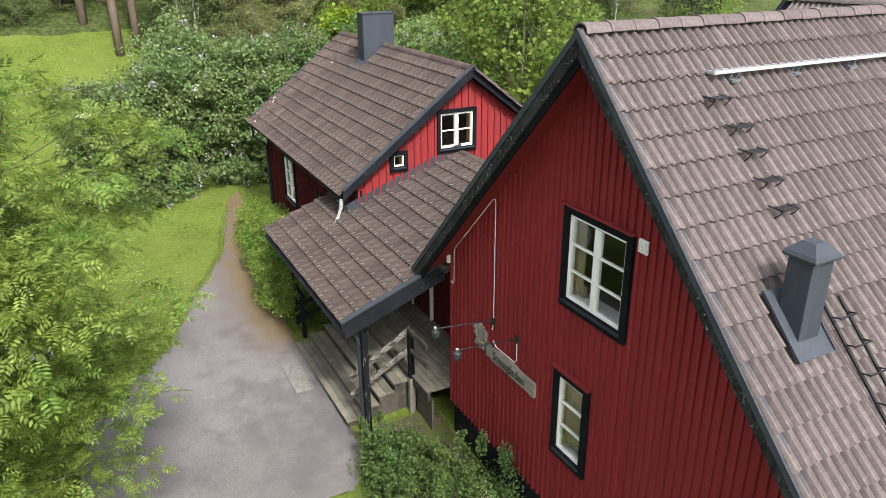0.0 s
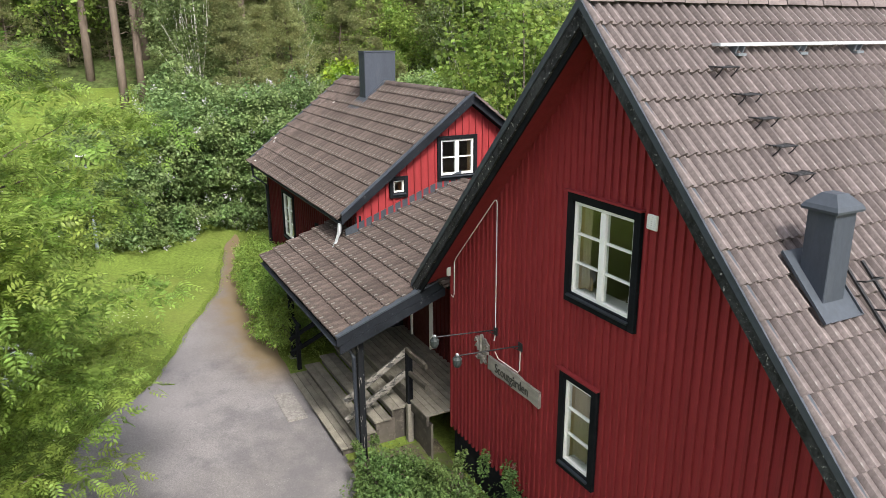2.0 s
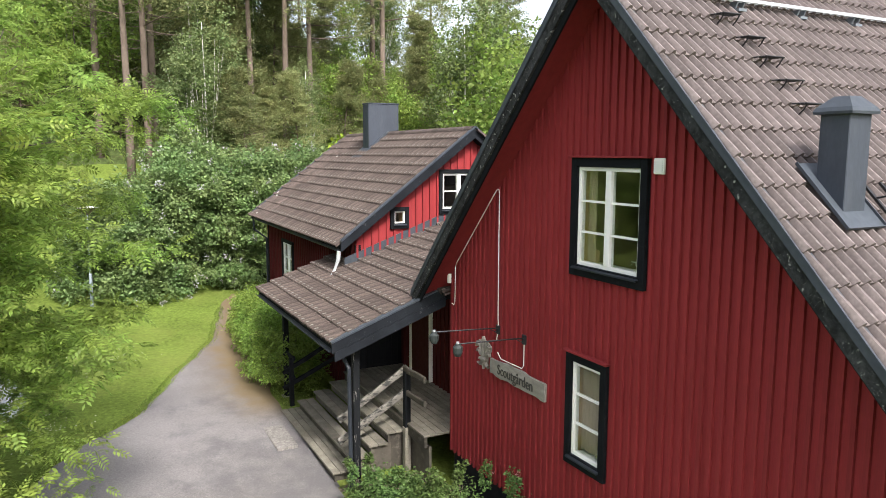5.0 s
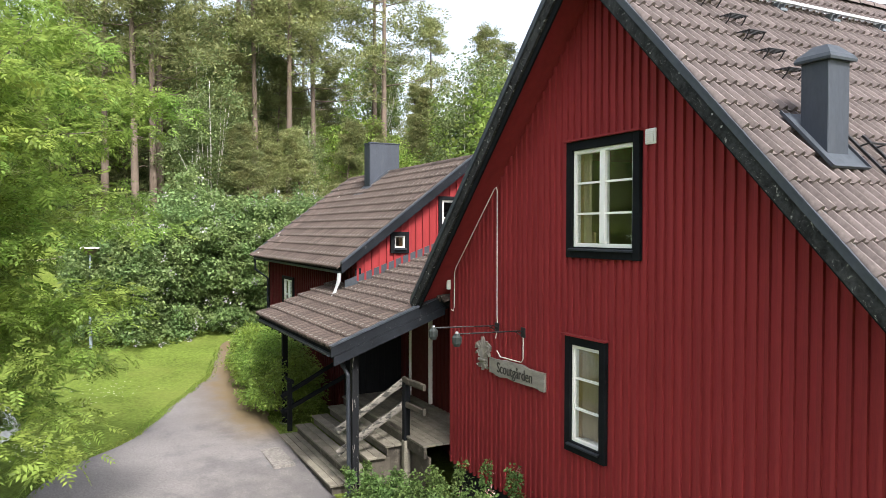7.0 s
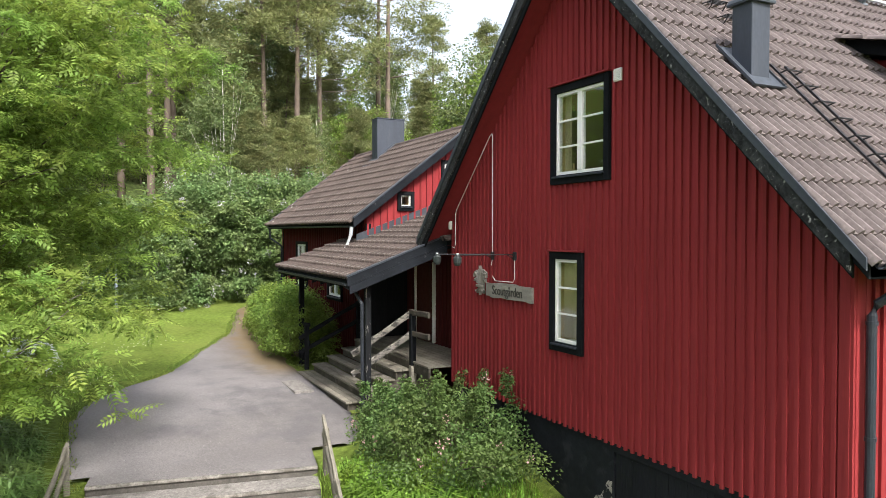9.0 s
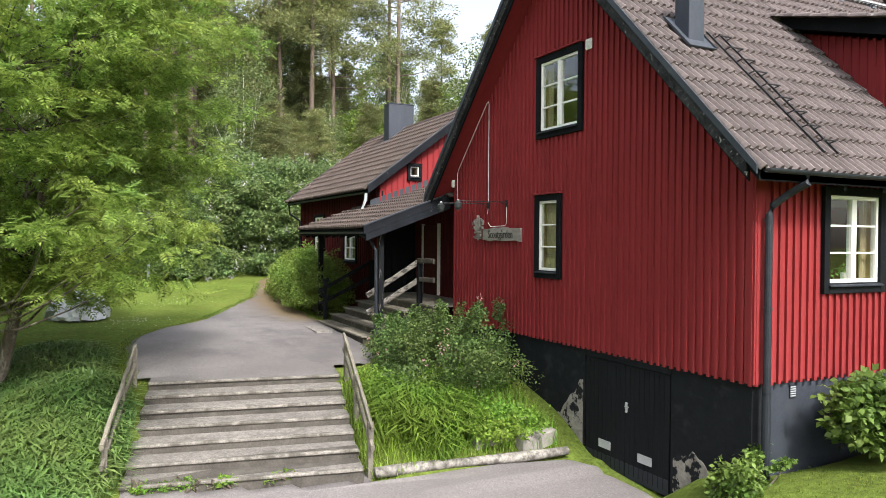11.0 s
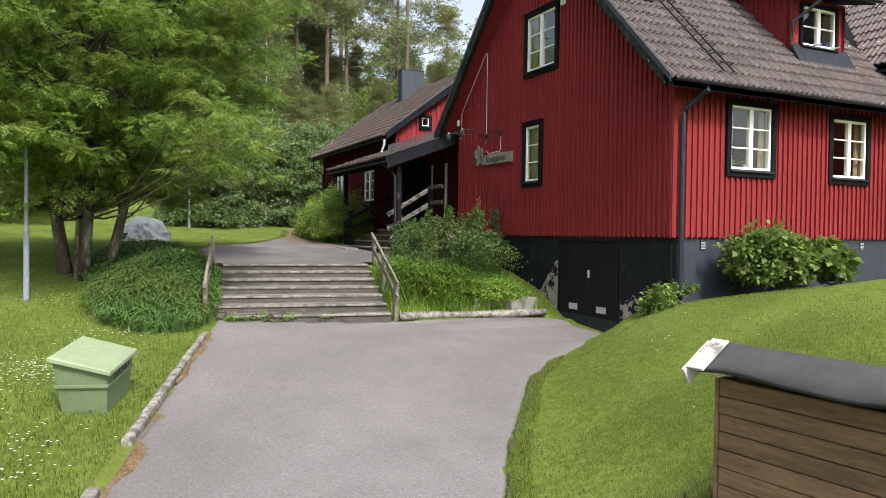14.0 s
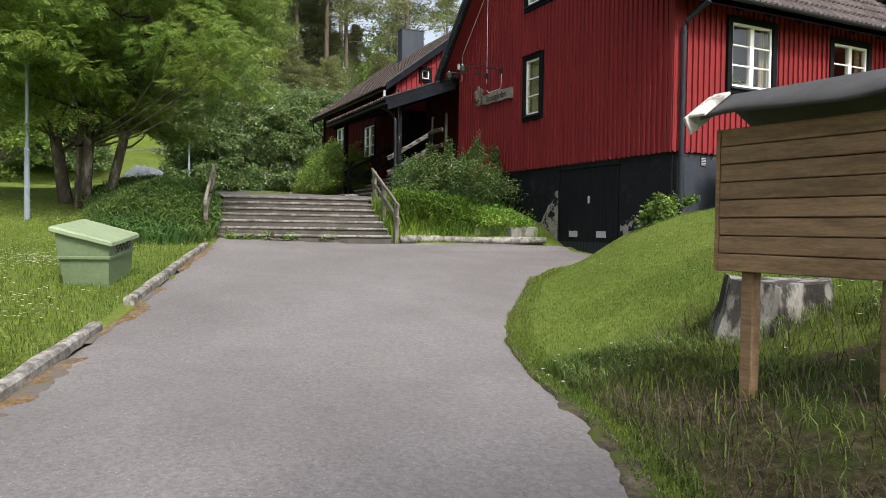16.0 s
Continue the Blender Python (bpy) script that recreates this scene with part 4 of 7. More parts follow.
AG = pose(AX1, 0, 0, 0, 0, 90)
AGW = (2.04, 3.2, 5.98, 7.12)
ASQ = (0.70, 1.2, 5.66, 6.2)
bm = bmesh.new()
strip_wall(bm, AG, AY0, AY1, AB, annex_top, [(w[0] + 0.1, w[1] - 0.1, w[2] + 0.12, w[3] - 0.1) for w in (AGW, ASQ)], cuts=(ARY,))
ag = part("gable_wall", bm, RED, annex)
batten_row(ag, AG, AY0, AY1, 5.0, annex_top, [AGW, ASQ], 0.2)
window(annex, AG @ pose(AGW[0], -0.03, AGW[2]), AGW[1] - AGW[0], AGW[3] - AGW[2], 2, 2, 0.1, lintel=False)
window(annex, AG @ pose(ASQ[0], -0.03, ASQ[2]), ASQ[1] - ASQ[0], ASQ[3] - ASQ[2], 1, 1, 0.105, lintel=False)
AWA, AWB = (-20.6, -19.25, 3.1, 4.75), (-17.0, -15.6, 3.0, 4.4)
F = pose(0, AY0, 0)
bm = bmesh.new()
strip_wall(bm, F, AX0, AX1 - 0.2, AB, lambda u: AE, [(w[0] + 0.1, w[1] - 0.1, w[2] + 0.12, w[3] - 0.1) for w in (AWA, AWB)])
# front wall in the red that carries the eave shade
af = part("front_wall", bm, SHADE_RED, annex)
batten_row(af, F, AX0, AX1 - 0.2, AB + 0.2, lambda u: AE, [AWA, AWB], 0.2, material=SHADE_RED)
for w in (AWA, AWB):
    window(annex, F @ pose(w[0], -0.03, w[2]), w[1] - w[0], w[3] - w[2], 2, 3, 0.1, lintel=False)
part("back_wall", box((AX0, AY1, AB), (AX1, AY1 + 0.2, AE)), RED, annex)
bm = bmesh.new()
strip_wall(bm, pose(AX0 - 0.2, 0, 0, 0, 0, 90), AY0, AY1, AB, annex_top, [], cuts=(ARY,))
part("far_gable", bm, RED, annex)
part("inner_wall", box((AX0, 1.5, AB), (AX1 - 0.2, 1.6, 5.0)), ROOM, annex)
part("floor_slab", box((AX0, 0.1, 5.0), (AX1 - 0.2, AY1, 5.1)), ROOM, annex)
part("inner_wall", box((AX1 - 2.2, 1.4, 5.1), (AX1 - 2.1, 4.4, 6.6)), ROOM, annex)
AXE, AXF = -13.45, -23.0
for sgn in (1, -1):
    ey = AEY if sgn == 1 else 2 * ARY - AEY
    bm = bmesh.new()
    prism(bm, [(AXE, ARY, ARZ), (AXE, ey, AEZ), (AXE, ey, AEZ - 0.14), (AXE, ARY, ARZ - 0.16)], (AXF - AXE, 0, 0))
    ar = part("roof", bm, BLACK, annex)
    if sgn == 1:
        front_roof = ar
    for x, far in ((AXE, False), (AXF - 0.04, True)):
        bm = bmesh.new()
        prism(bm, [(x, ARY, ARZ + 0.1), (x, ey - 0.03 * sgn, AEZ + 0.1), (x, ey - 0.03 * sgn, AEZ - 0.14), (x, ARY, ARZ - 0.16)], (0.04, 0, 0))
        part("verge_board", bm, GREYBOARD, ar, "worn grey-black verge board")
        bm = bmesh.new()
        prism(bm, [(x - 0.06, ARY, ARZ + 0.14), (x - 0.06, ey - 0.03 * sgn, AEZ + 0.14), (x - 0.06, ey - 0.03 * sgn, AEZ + 0.1), (x - 0.06, ARY, ARZ + 0.1)], (0.13, 0, 0))
        part("verge_cap", bm, GREY_TRIM, ar)
lay_tiles(front_roof, (AXE - 0.08, ARY, ARZ + 0.03), (-1, 0, 0), (0, -math.cos(APIT), -math.sin(APIT)), 32, 12, 4.6 / 12, lambda x, y, z: not (-19.7 < x < -19.05 and y > 2.2), lambda x, y, z: x > -20.9, material=OLD_TILE, deep=1.45)
lay_tiles(ar, (AXF + 0.1, ARY, ARZ + 0.03), (1, 0, 0), (0, math.cos(APIT), -math.sin(APIT)), 32, 12, 4.6 / 12, near=lambda x, y, z: False, material=OLD_TILE)
ridge_tiles(front_roof, (AXE, ARY, ARZ + 0.05), (AXF, ARY, ARZ + 0.05), 0.12, 0.38, material=OLD_TILE)
part("gutter", half_gutter((AXF, AEY - 0.05, 5.27), (AXE - 0.1, AEY - 0.05, 5.24), 0.055), DARK_METAL, front_roof)
part("downpipe", pipe([(-13.55, AEY - 0.04, 5.2), (-13.55, AEY - 0.06, 5.0), (-13.57, AEY - 0.2, 4.62), (-13.58, AEY - 0.26, 4.5)], 0.05), GALV, annex, "short pale metal spout over the porch roof")
part("downpipe", pipe([(AXF + 0.2, AEY - 0.04, 5.22), (AXF + 0.2, AEY - 0.02, 4.85), (AX0 - 0.1, AY0 - 0.1, 4.55), (AX0 - 0.1, AY0 - 0.1, 1.3)], 0.04), DARK_METAL, annex)
part("corner_board", box((AX1 - 0.002, AY0 - 0.03, 1.4), (AX1 + 0.03, AY0 + 0.12, 5.3)), BLACK, annex)
part("corner_board", box((AX0 - 0.23, AY0 - 0.03, 1.4), (AX0 - 0.1, AY0 - 0.002, 5.3)), BLACK, annex)
part("plinth", box((AX0, AY0 + 0.04, 0.6), (AX1 - 0.05, AY0 + 0.3, AB + 0.3)), PLINTH, annex)

chimney = thing("chimney", "square chimney clad in blue-grey sheet metal on the annex ridge", "chimney", at=(-19.35, 2.8, 7.4))
part("chimney_body", box((-19.62, 2.25, 7.2), (-19.12, 3.3, 9.08), None, 0.012), FLUE, chimney)
part("cap_rim", box((-19.64, 2.23, 9.08), (-19.10, 3.32, 9.12), None, 0.01), FLUE, chimney)
bm = bmesh.new()
t = math.tan(APIT)
prism(bm, [(-19.78, 1.85, ARZ + 0.09 - (ARY - 1.85) * t), (-18.92, 1.85, ARZ + 0.09 - (ARY - 1.85) * t), (-18.92, 2.9, ARZ + 0.12), (-19.78, 2.9, ARZ + 0.12)], (0, -0.01, 0.02))
part("flashing", bm, GREY_TRIM, chimney)

# ---- porch and link ----
porch = thing("porch", "open timber porch with black posts and a lean-to tiled roof", "porch", at=(-12.0, -1.0, 1.3))
PZ = lambda y: 4.06 + 0.37 * (y + 2.2)
PY1 = 2.75
bm = bmesh.new()
prism(bm, [(-9.36, -2.2, PZ(-2.2)), (-9.36, 0.0, PZ(0.0)), (-9.36, 0.0, PZ(0.0) - 0.1), (-9.36, -2.2, PZ(-2.2) - 0.1)], (-5.76, 0, 0))
proof = part("porch_roof", bm, BLACK, porch)
bm = bmesh.new()
prism(bm, [(-9.02, 0.01, PZ(0.0)), (-9.02, PY1, PZ(PY1)), (-9.02, 5.0, 5.0), (-9.02, 5.0, 4.9), (-9.02, PY1, PZ(PY1) - 0.1), (-9.02, 0.01, PZ(0.0) - 0.1)], (-4.68, 0, 0))
part("link_roof", bm, BLACK, porch)
pl = math.atan(0.37)
lay_tiles(proof, (-9.02, PY1, PZ(PY1) + 0.03), (-1, 0, 0), (0, -math.cos(pl), -math.sin(pl)), 21, 14, (PY1 + 2.22) / math.cos(pl) / 14,
          lambda x, y, z: (y > 0 and x > -13.72) or (y <= 0 and -15.2 < x < -9.3 and not (x < -13.6 and y > AY0)), material=OLD_TILE, deep=1.45)
part("flashing", box((AX1 + 0.02, -0.5, 0), (AX1 + 0.035, PY1, 0.32), Matrix(((1, 0, 0, 0), (0, 1, 0, 0), (0, 0.37, 1, PZ(0) + 0.0), (0, 0, 0, 1)))), GREY_TRIM, proof, "grey metal flashing against the annex wall")
part("flashing", box((AX1 + 0.03, -0.5, 0.0), (AX1 + 0.16, PY1, 0.012), Matrix(((1, 0, 0, 0), (0, 1, 0, 0), (0, 0.37, 1, PZ(0) + 0.085), (0, 0, 0, 1)))), GREY_TRIM, proof)
ridge_tiles(proof, (-9.0, PY1, PZ(PY1) + 0.04), (-13.6, PY1, PZ(PY1) + 0.04), 0.11, 0.38, material=OLD_TILE)
shear = Matrix(((1, 0, 0, 0), (0, 1, 0, 0), (0, 0.37, 1, PZ(0)), (0, 0, 0, 1)))
part("verge_board", box((-9.36, -2.27, -0.09), (-9.315, 0.02, 0.1), shear, 0.004), GREYBOARD, proof, "worn grey-black verge board")
part("verge_board", box((-9.345, -2.22, -0.27), (-9.3, 0.02, -0.095), shear, 0.004), GREYBOARD, proof)
part("verge_cap", box((-9.45, -2.28, 0.1), (-9.29, 0.02, 0.13), shear), GREY_TRIM, proof)
part("verge_board", box((-15.16, -2.24, -0.14), (-15.12, AY0, 0.1), shear), GREYBOARD, proof)
part("fascia", box((-15.15, -2.23, PZ(-2.2) - 0.14), (-9.37, -2.2, PZ(-2.2) + 0.0)), BLACK, proof)
part("gutter", half_gutter((-15.2, -2.28, 4.02), (-9.4, -2.28, 4.0), 0.05), DARK_METAL, proof)
for x in (-9.66, -12.2, -14.75):
    part("post", box((x - 0.065, -1.77, 1.1), (x + 0.065, -1.64, PZ(-1.7) - 0.2), None, 0.008), FLAKED if x > -10 else BLACK, porch, "black post with flaking paint" if x > -10 else "") if x != -12.2 else None
part("downpipe", pipe([(-9.9, -2.2, 3.97), (-9.75, -1.95, 3.8), (-9.58, -1.86, 3.55), (-9.56, -1.85, 1.25)], 0.04), DARK_METAL, porch)
part("beam", box((-15.0, -1.78, PZ(-1.7) - 0.22), (-9.38, -1.62, PZ(-1.7) - 0.1)), BLACK, porch)
for i in range(9):
    x = -14.9 + i * 0.67
    part("rafter", box((x - 0.035, -2.15, -0.24), (x + 0.035, -0.22 if x < -13.6 else 1.0, -0.1), shear), BLACK, porch)

# deck, steps
for k in range(5):
    z, y0 = 1.43 + 0.192 * k, -2.12 + 0.385 * k
    w = 3 if k == 0 else 2
    if k < 4:
        x0, x1 = -13.75 + 0.05 * k, -9.86 - 0.03 * k
        for j in range(w):
            d = (0.46 if k == 0 else 0.40) / w
            part("tread_plank", box((x0, y0 + j * d + 0.004, z - 0.045), (x1, y0 + (j + 1) * d - 0.004, z), None, 0.006), OLDWOOD, porch)
        part("riser", box((x0 + 0.03, y0 + 0.05, z - 0.2), (x1 - 0.03, y0 + 0.075, z - 0.047)), DARKWOOD, porch)
        part("stringer", box((x1 - 0.13, y0 + 0.06, 1.15), (x1 - 0.08, y0 + 0.5, z - 0.047)), DARKWOOD, porch)
DZ = 2.2
for i in range(11):
    y = -0.58 + i * 0.145
    part("deck_plank", box((-13.65, y + 0.004, DZ - 0.045), (-9.04, y + 0.141, DZ), None, 0.005), OLDWOOD, porch)
part("deck_joist", box((-9.9, -0.56, DZ - 0.25), (-9.04, -0.5, DZ - 0.047)), DARKWOOD, porch)
part("deck_joist", box((-13.6, -0.56, DZ - 0.25), (-9.9, -0.5, DZ - 0.047)), DARKWOOD, porch)
part("deck_skirt", box((-9.95, -0.45, 1.1), (-9.06, -0.4, DZ - 0.25)), DARKWOOD, porch)
# back wall of the link with its doors; porch shade is put into its red
bwl = part("link_wall", box((-13.7, 1.0, 1.2), (-9.0, 1.15, 5.3)), SHADE_RED, porch)
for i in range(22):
    part("batten", box((-13.5 + i * 0.2, 0.972, 2.2), (-13.45 + i * 0.2, 0.998, 5.2)), SHADE_RED, bwl)
door = part("entrance_door", box((-10.55, 0.93, 2.22), (-9.35, 0.99, 4.3), None, 0.01), BLACKDOOR, porch, "black door with small glazed panes")
for i in range(2):
    for j in range(4):
        part("pane", box((-10.4 + i * 0.52, 0.918, 2.75 + j * 0.37), (-9.98 + i * 0.52, 0.928, 3.06 + j * 0.37)), DARKGLASS, door)
part("door_handle", pipe([(-10.48, 0.9, 3.2), (-10.36, 0.9, 3.2)], 0.012), GALV, door)
door = part("entrance_door", box((-12.9, 0.93, 2.22), (-11.9, 0.99, 4.25), None, 0.01), DARKRED, porch, "dark red plank door with a white frame")
part("door_frame", box((-11.89, 0.9, 2.22), (-11.85, 0.99, 4.3)), WHITE, door)
part("door_frame", box((-12.98, 0.9, 2.22), (-12.91, 0.99, 4.3)), WHITE, door)

# dark panels added over the red walls to stand in for porch shade
lining = part("porch_lining", box((-13.698, -0.19, 1.25), (-13.665, 0.99, 4.6)), BLACKDOOR, porch, "dark planks added in place of porch shade")
for i in range(7):
    part("lining_batten", box((-13.664, -0.14 + i * 0.17, 2.2), (-13.65, -0.1 + i * 0.17, 4.55)), BLACKDOOR, lining)
part("lining_board", box((-9.035, 0.21, 2.2), (-9.004, 0.99, 4.6)), BLACKDOOR, porch)

# rails of the porch steps
RKX = -9.86
part("rail_post", box((RKX - 0.06, -0.62, 2.1), (RKX + 0.06, -0.5, 3.25), None, 0.006), BLACK, porch)
part("rail_post", box((RKX - 0.065, -0.63, 1.1), (RKX + 0.065, -0.49, 2.1), None, 0.01), OLDWOOD, porch)


def rough_bar(name, a, b, w, h, material, parent, label=""):
    """A hand-hewn rail: a bar of uneven section."""
    bm = bmesh.new()
    a, b = Vector(a), Vector(b)
    n = 9
    d = (b - a).normalized()
    side = d.cross(Vector((0, 0, 1))).normalized()
    up = side.cross(d)
    rings = []
    for i in range(n):
        p = a + (b - a) * i / (n - 1)
        k = 1 + 0.22 * noise.noise(p * 3.1)
        o = side * (0.012 * noise.noise(p * 2.3 + Vector((5, 0, 0)))) + up * (0.015 * noise.noise(p * 2.7))
        rings.append([bm.verts.new(p + o + side * (w / 2 * k * cx) + up * (h / 2 * k * cy)) for cx, cy in ((-1, -0.7), (-0.6, -1), (0.7, -1), (1, -0.5), (1, 0.7), (0.5, 1), (-0.7, 1), (-1, 0.6))])
    for r0, r1 in zip(rings, rings[1:]):
        for k in range(8):
            bm.faces.new((r0[k], r0[(k + 1) % 8], r1[(k + 1) % 8], r1[k]))
    bm.faces.new(rings[0][::-1])
    bm.faces.new(rings[-1])
    bmesh.ops.recalc_face_normals(bm, faces=bm.faces)
    return part(name, bm, material, parent, label)


for dzz in (0.0, -0.47):
    rough_bar("handrail", (RKX - 0.1, -1.95, 2.42 + dzz * 0.9), (RKX - 0.1, -0.5, 3.28 + dzz), 0.07, 0.13, PALEWOOD, porch, "weathered split-log handrail with peeling paint")
    rough_bar("handrail", (RKX - 0.08, -0.58, 3.28 + dzz), (-9.02, -0.56, 3.3 + dzz), 0.06, 0.12, DARKWOOD, porch)
    rough_bar("handrail", (-13.95, -2.0, 2.25 + dzz * 0.8), (-13.8, -0.4, 3.15 + dzz), 0.06, 0.1, BLACK, porch)
    rough_bar("handrail", (-14.75, -1.7, 2.55 + dzz), (-13.85, -1.75, 2.6 + dzz), 0.06, 0.1, BLACK, porch)
part("rail_post", box((-13.86, -0.45, 1.2), (-13.74, -0.33, 3.2)), BLACK, porch)
part("rail_post", box((-13.98, -1.85, 1.2), (-13.88, -1.75, 2.6)), BLACK, porch)
part("footing", box((-14.9, -1.85, 1.0), (-14.6, -1.55, 1.42), None, 0.02), CONCRETE, porch)
slab_ = part("paving_slab", box((-13.2, -2.75, 1.2), (-11.6, -2.3, 1.385), None, 0.01), STEPCONC, porch)

# ---- fixtures on the roof ----
def roof_z(x):
    return RZ + 0.075 - PIT * abs(x - RX)


def roof_frame(x, y):
    """Axes on the right-hand slope: u towards the gable, v down the slope, w out of it."""
    u, v = Vector((0, -1, 0)), Vector((1, 0, -PIT)).normalized()
    m = Matrix((u, v, u.cross(v))).transposed().to_4x4()
    m.translation = (x, y, roof_z(x))
    return m


stack = thing("metal_chimney", "square dark grey metal flue with a hipped cap", "chimney", at=(-1.72, 0.5, 6.9))
SX0, SX1, SY0, SY1 = -1.83, -1.52, 0.25, 0.57
part("flue", box((SX0, SY0, 6.6), (SX1, SY1, 7.95), None, 0.008), FLUE, stack)
bm = bmesh.new()
cap_rings = []
for grow, z in ((0.045, 7.91), (0.05, 7.935), (0.03, 7.975), (-0.075, 8.08)):
    cap_rings.append([bm.verts.new(p) for p in ((SX0 - grow, SY0 - grow, z), (SX1 + grow, SY0 - grow, z), (SX1 + grow, SY1 + grow, z), (SX0 - grow, SY1 + grow, z))])
bm.faces.new(cap_rings[0][::-1])
bm.faces.new(cap_rings[-1])
for r0, r1 in zip(cap_rings, cap_rings[1:]):
    for i in range(4):
        bm.faces.new((r0[i], r0[(i + 1) % 4], r1[(i + 1) % 4], r1[i]))
part("cap", bm, GREY_TRIM, stack, "grey flared metal cap")
PLATE = roof_frame(-1.71, 0.405) @ pose(0, 0, 0.055)
part("flashing", box((-0.28, -0.44, 0.012), (0.29, 0.40, 0.024), PLATE), GREY_TRIM, stack, "grey sheet metal flashing plate")
for u in (-0.29, 0.285):
    part("flashing_upstand", box((u, -0.44, 0.02), (u + 0.012, 0.40, 0.05), PLATE), GREY_TRIM, stack)
part("flashing_seam", box((-0.28, 0.385, 0.02), (0.29, 0.40, 0.04), PLATE), GREY_TRIM, stack)


def roof_step():
    """A wire foothold on two bent legs."""
    s = thing("roof_step", "black wire roof step hooked over the tiles", "roof step", "roof steps up the slope")
    for u in (-0.13, 0.13):
        bm = bmesh.new()
        tube(bm, [(u, -0.10, 0.02), (u, -0.02, 0.10), (u, 0.06, 0.175)], 0.009, 5)
        tube(bm, [(u, 0.06, 0.175), (u, 0.075, 0.1), (u, 0.07, 0.02)], 0.009, 5)
        part("leg", bm, BLACKMETAL, s)
    bm = bmesh.new()
    for v in (-0.03, 0.0, 0.03, 0.06):
        tube(bm, [(-0.15, v, 0.115 + v), (0.15, v, 0.115 + v)], 0.009, 5)
    part("rung", bm, BLACKMETAL, s)
    return s


step0 = roof_step()
spots = [(-3.72, 0.88), (-3.42, 0.97), (-3.17, 1.0), (-2.89, 1.0), (-2.62, 1.0)]
for i, (x, y) in enumerate(spots):
    m = roof_frame(x, y + 0.02)
    if i == 0:
        step0.matrix_basis = m
    else:
        copy_thing(step0, m)

ladder = thing("roof_ladder", "black steel roof ladder lying below the flue", "ladder", at=(-0.7, 1.05, 6.1))
for u in (-0.14, 0.14):
    bm = bmesh.new()
    add_box(bm, (u - 0.018, -0.1, 0.07), (u + 0.018, 2.95, 0.095), roof_frame(-1.75, 1.02))
    part("stile", bm, BLACKMETAL, ladder)
for k in range(9):
    bm = bmesh.new()
    f = roof_frame(-1.75, 1.02)
    v = 0.1 + k * 0.33
    tube(bm, [f @ Vector(p) for p in ((-0.14, v, 0.08), (-0.14, v + 0.06, 0.18), (0.14, v + 0.06, 0.18), (0.14, v, 0.08))], 0.011, 5)
    part("rung", bm, BLACKMETAL, ladder)

walkway = thing("roof_walkway", "galvanised roof walkway grating on brackets below the ridge", "roof walkway", at=(-4.0, 4.0, 9.4))
wz, wx, wy0, wy1 = 9.47, -4.03, 1.02, 11.8
frame_bm = bmesh.new()
for x in (wx - 0.17, wx + 0.17):
    add_box(frame_bm, (x - 0.012, wy0, wz - 0.035), (x + 0.012, wy1, wz + 0.005))
for y in (wy0, wy1):
    add_box(frame_bm, (wx - 0.17, y - 0.01, wz - 0.035), (wx + 0.17, y + 0.01, wz + 0.005))
part("walkway_frame", frame_bm, GALV, walkway)
gr = bmesh.new()
for i in range(int((wy1 - wy0) / 0.07)):
    y = wy0 + 0.035 + i * 0.07
    add_box(gr, (wx - 0.16, y - 0.009, wz - 0.02), (wx + 0.16, y + 0.009, wz))
for k in range(4):
    x = wx - 0.12 + 0.08 * k
    add_box(gr, (x - 0.01, wy0 + 0.01, wz - 0.018), (x + 0.01, wy1 - 0.01, wz - 0.003))
tagged(part("grating", gr, GALV, walkway), kind="stuff")
for k in range(9):
    y = wy0 + 0.3 + k * 1.15
    bm = bmesh.new()
    prism(bm, [(wx - 0.16, y, wz - 0.036), (wx + 0.18, y, wz - 0.036), (wx + 0.12, y, roof_z(wx + 0.12) + 0.0), (wx + 0.02, y, roof_z(wx + 0.02))], (0, 0.02, 0))
    for yy in (y + 0.12,):
        prism(bm, [(wx - 0.16, yy, wz - 0.036), (wx + 0.18, yy, wz - 0.036), (wx + 0.12, yy, roof_z(wx + 0.12)), (wx + 0.02, yy, roof_z(wx + 0.02))], (0, 0.02, 0))
    add_box(bm, (wx + 0.02, y, roof_z(wx + 0.1) - 0.02), (wx + 0.2, y + 0.14, roof_z(wx + 0.1) + 0.015))
    part("bracket", bm, STEEL, walkway)

# ---- fixtures on the gable ----
vent = thing("wall_vent", "small white louvred vent on the red gable", "vent", at=(-3.65, -0.03, 7.4))
part("vent_frame", box((-3.74, -0.06, 7.29), (-3.57, -0.028, 7.48), None, 0.006), WHITE, vent)
for i in range(6):
    part("louvre", box((-3.725, -0.075, 7.308 + 0.026 * i), (-3.585, -0.06, 7.323 + 0.026 * i)), WHITE, vent)

board = thing("name_sign", "rough-hewn grey wooden name board on the gable", "sign", at=(-6.64, -0.06, 3.95))
bm = bmesh.new()
top, low = [], []
for i in range(15):
    x = -7.44 + 1.6 * i / 14
    top.append((x, -0.09, 4.085 - 0.0 * i + 0.014 * noise.noise((x * 5, 0, 0)) - 0.03 * (i / 14 - 0.5) ** 2 + (0.02 if 3 < i < 10 else 0)))
    low.append((x, -0.09, 3.815 + 0.035 * noise.noise((x * 4, 3, 0))))
prism(bm, top + low[::-1], (0, 0.05, 0))
part("board", bm, SIGNWOOD, board)
cu = bpy.data.curves.new("lettering", "FONT")
cu.body, cu.size, cu.extrude = "Scoutgården", 0.245, 0.006
cu.align_x, cu.align_y = "CENTER", "CENTER"
txt = bpy.data.objects.new("lettering", cu)
tmp = bpy.data.meshes.new_from_object(txt)
bpy.data.objects.remove(txt)
tmp.materials.append(CARVED)
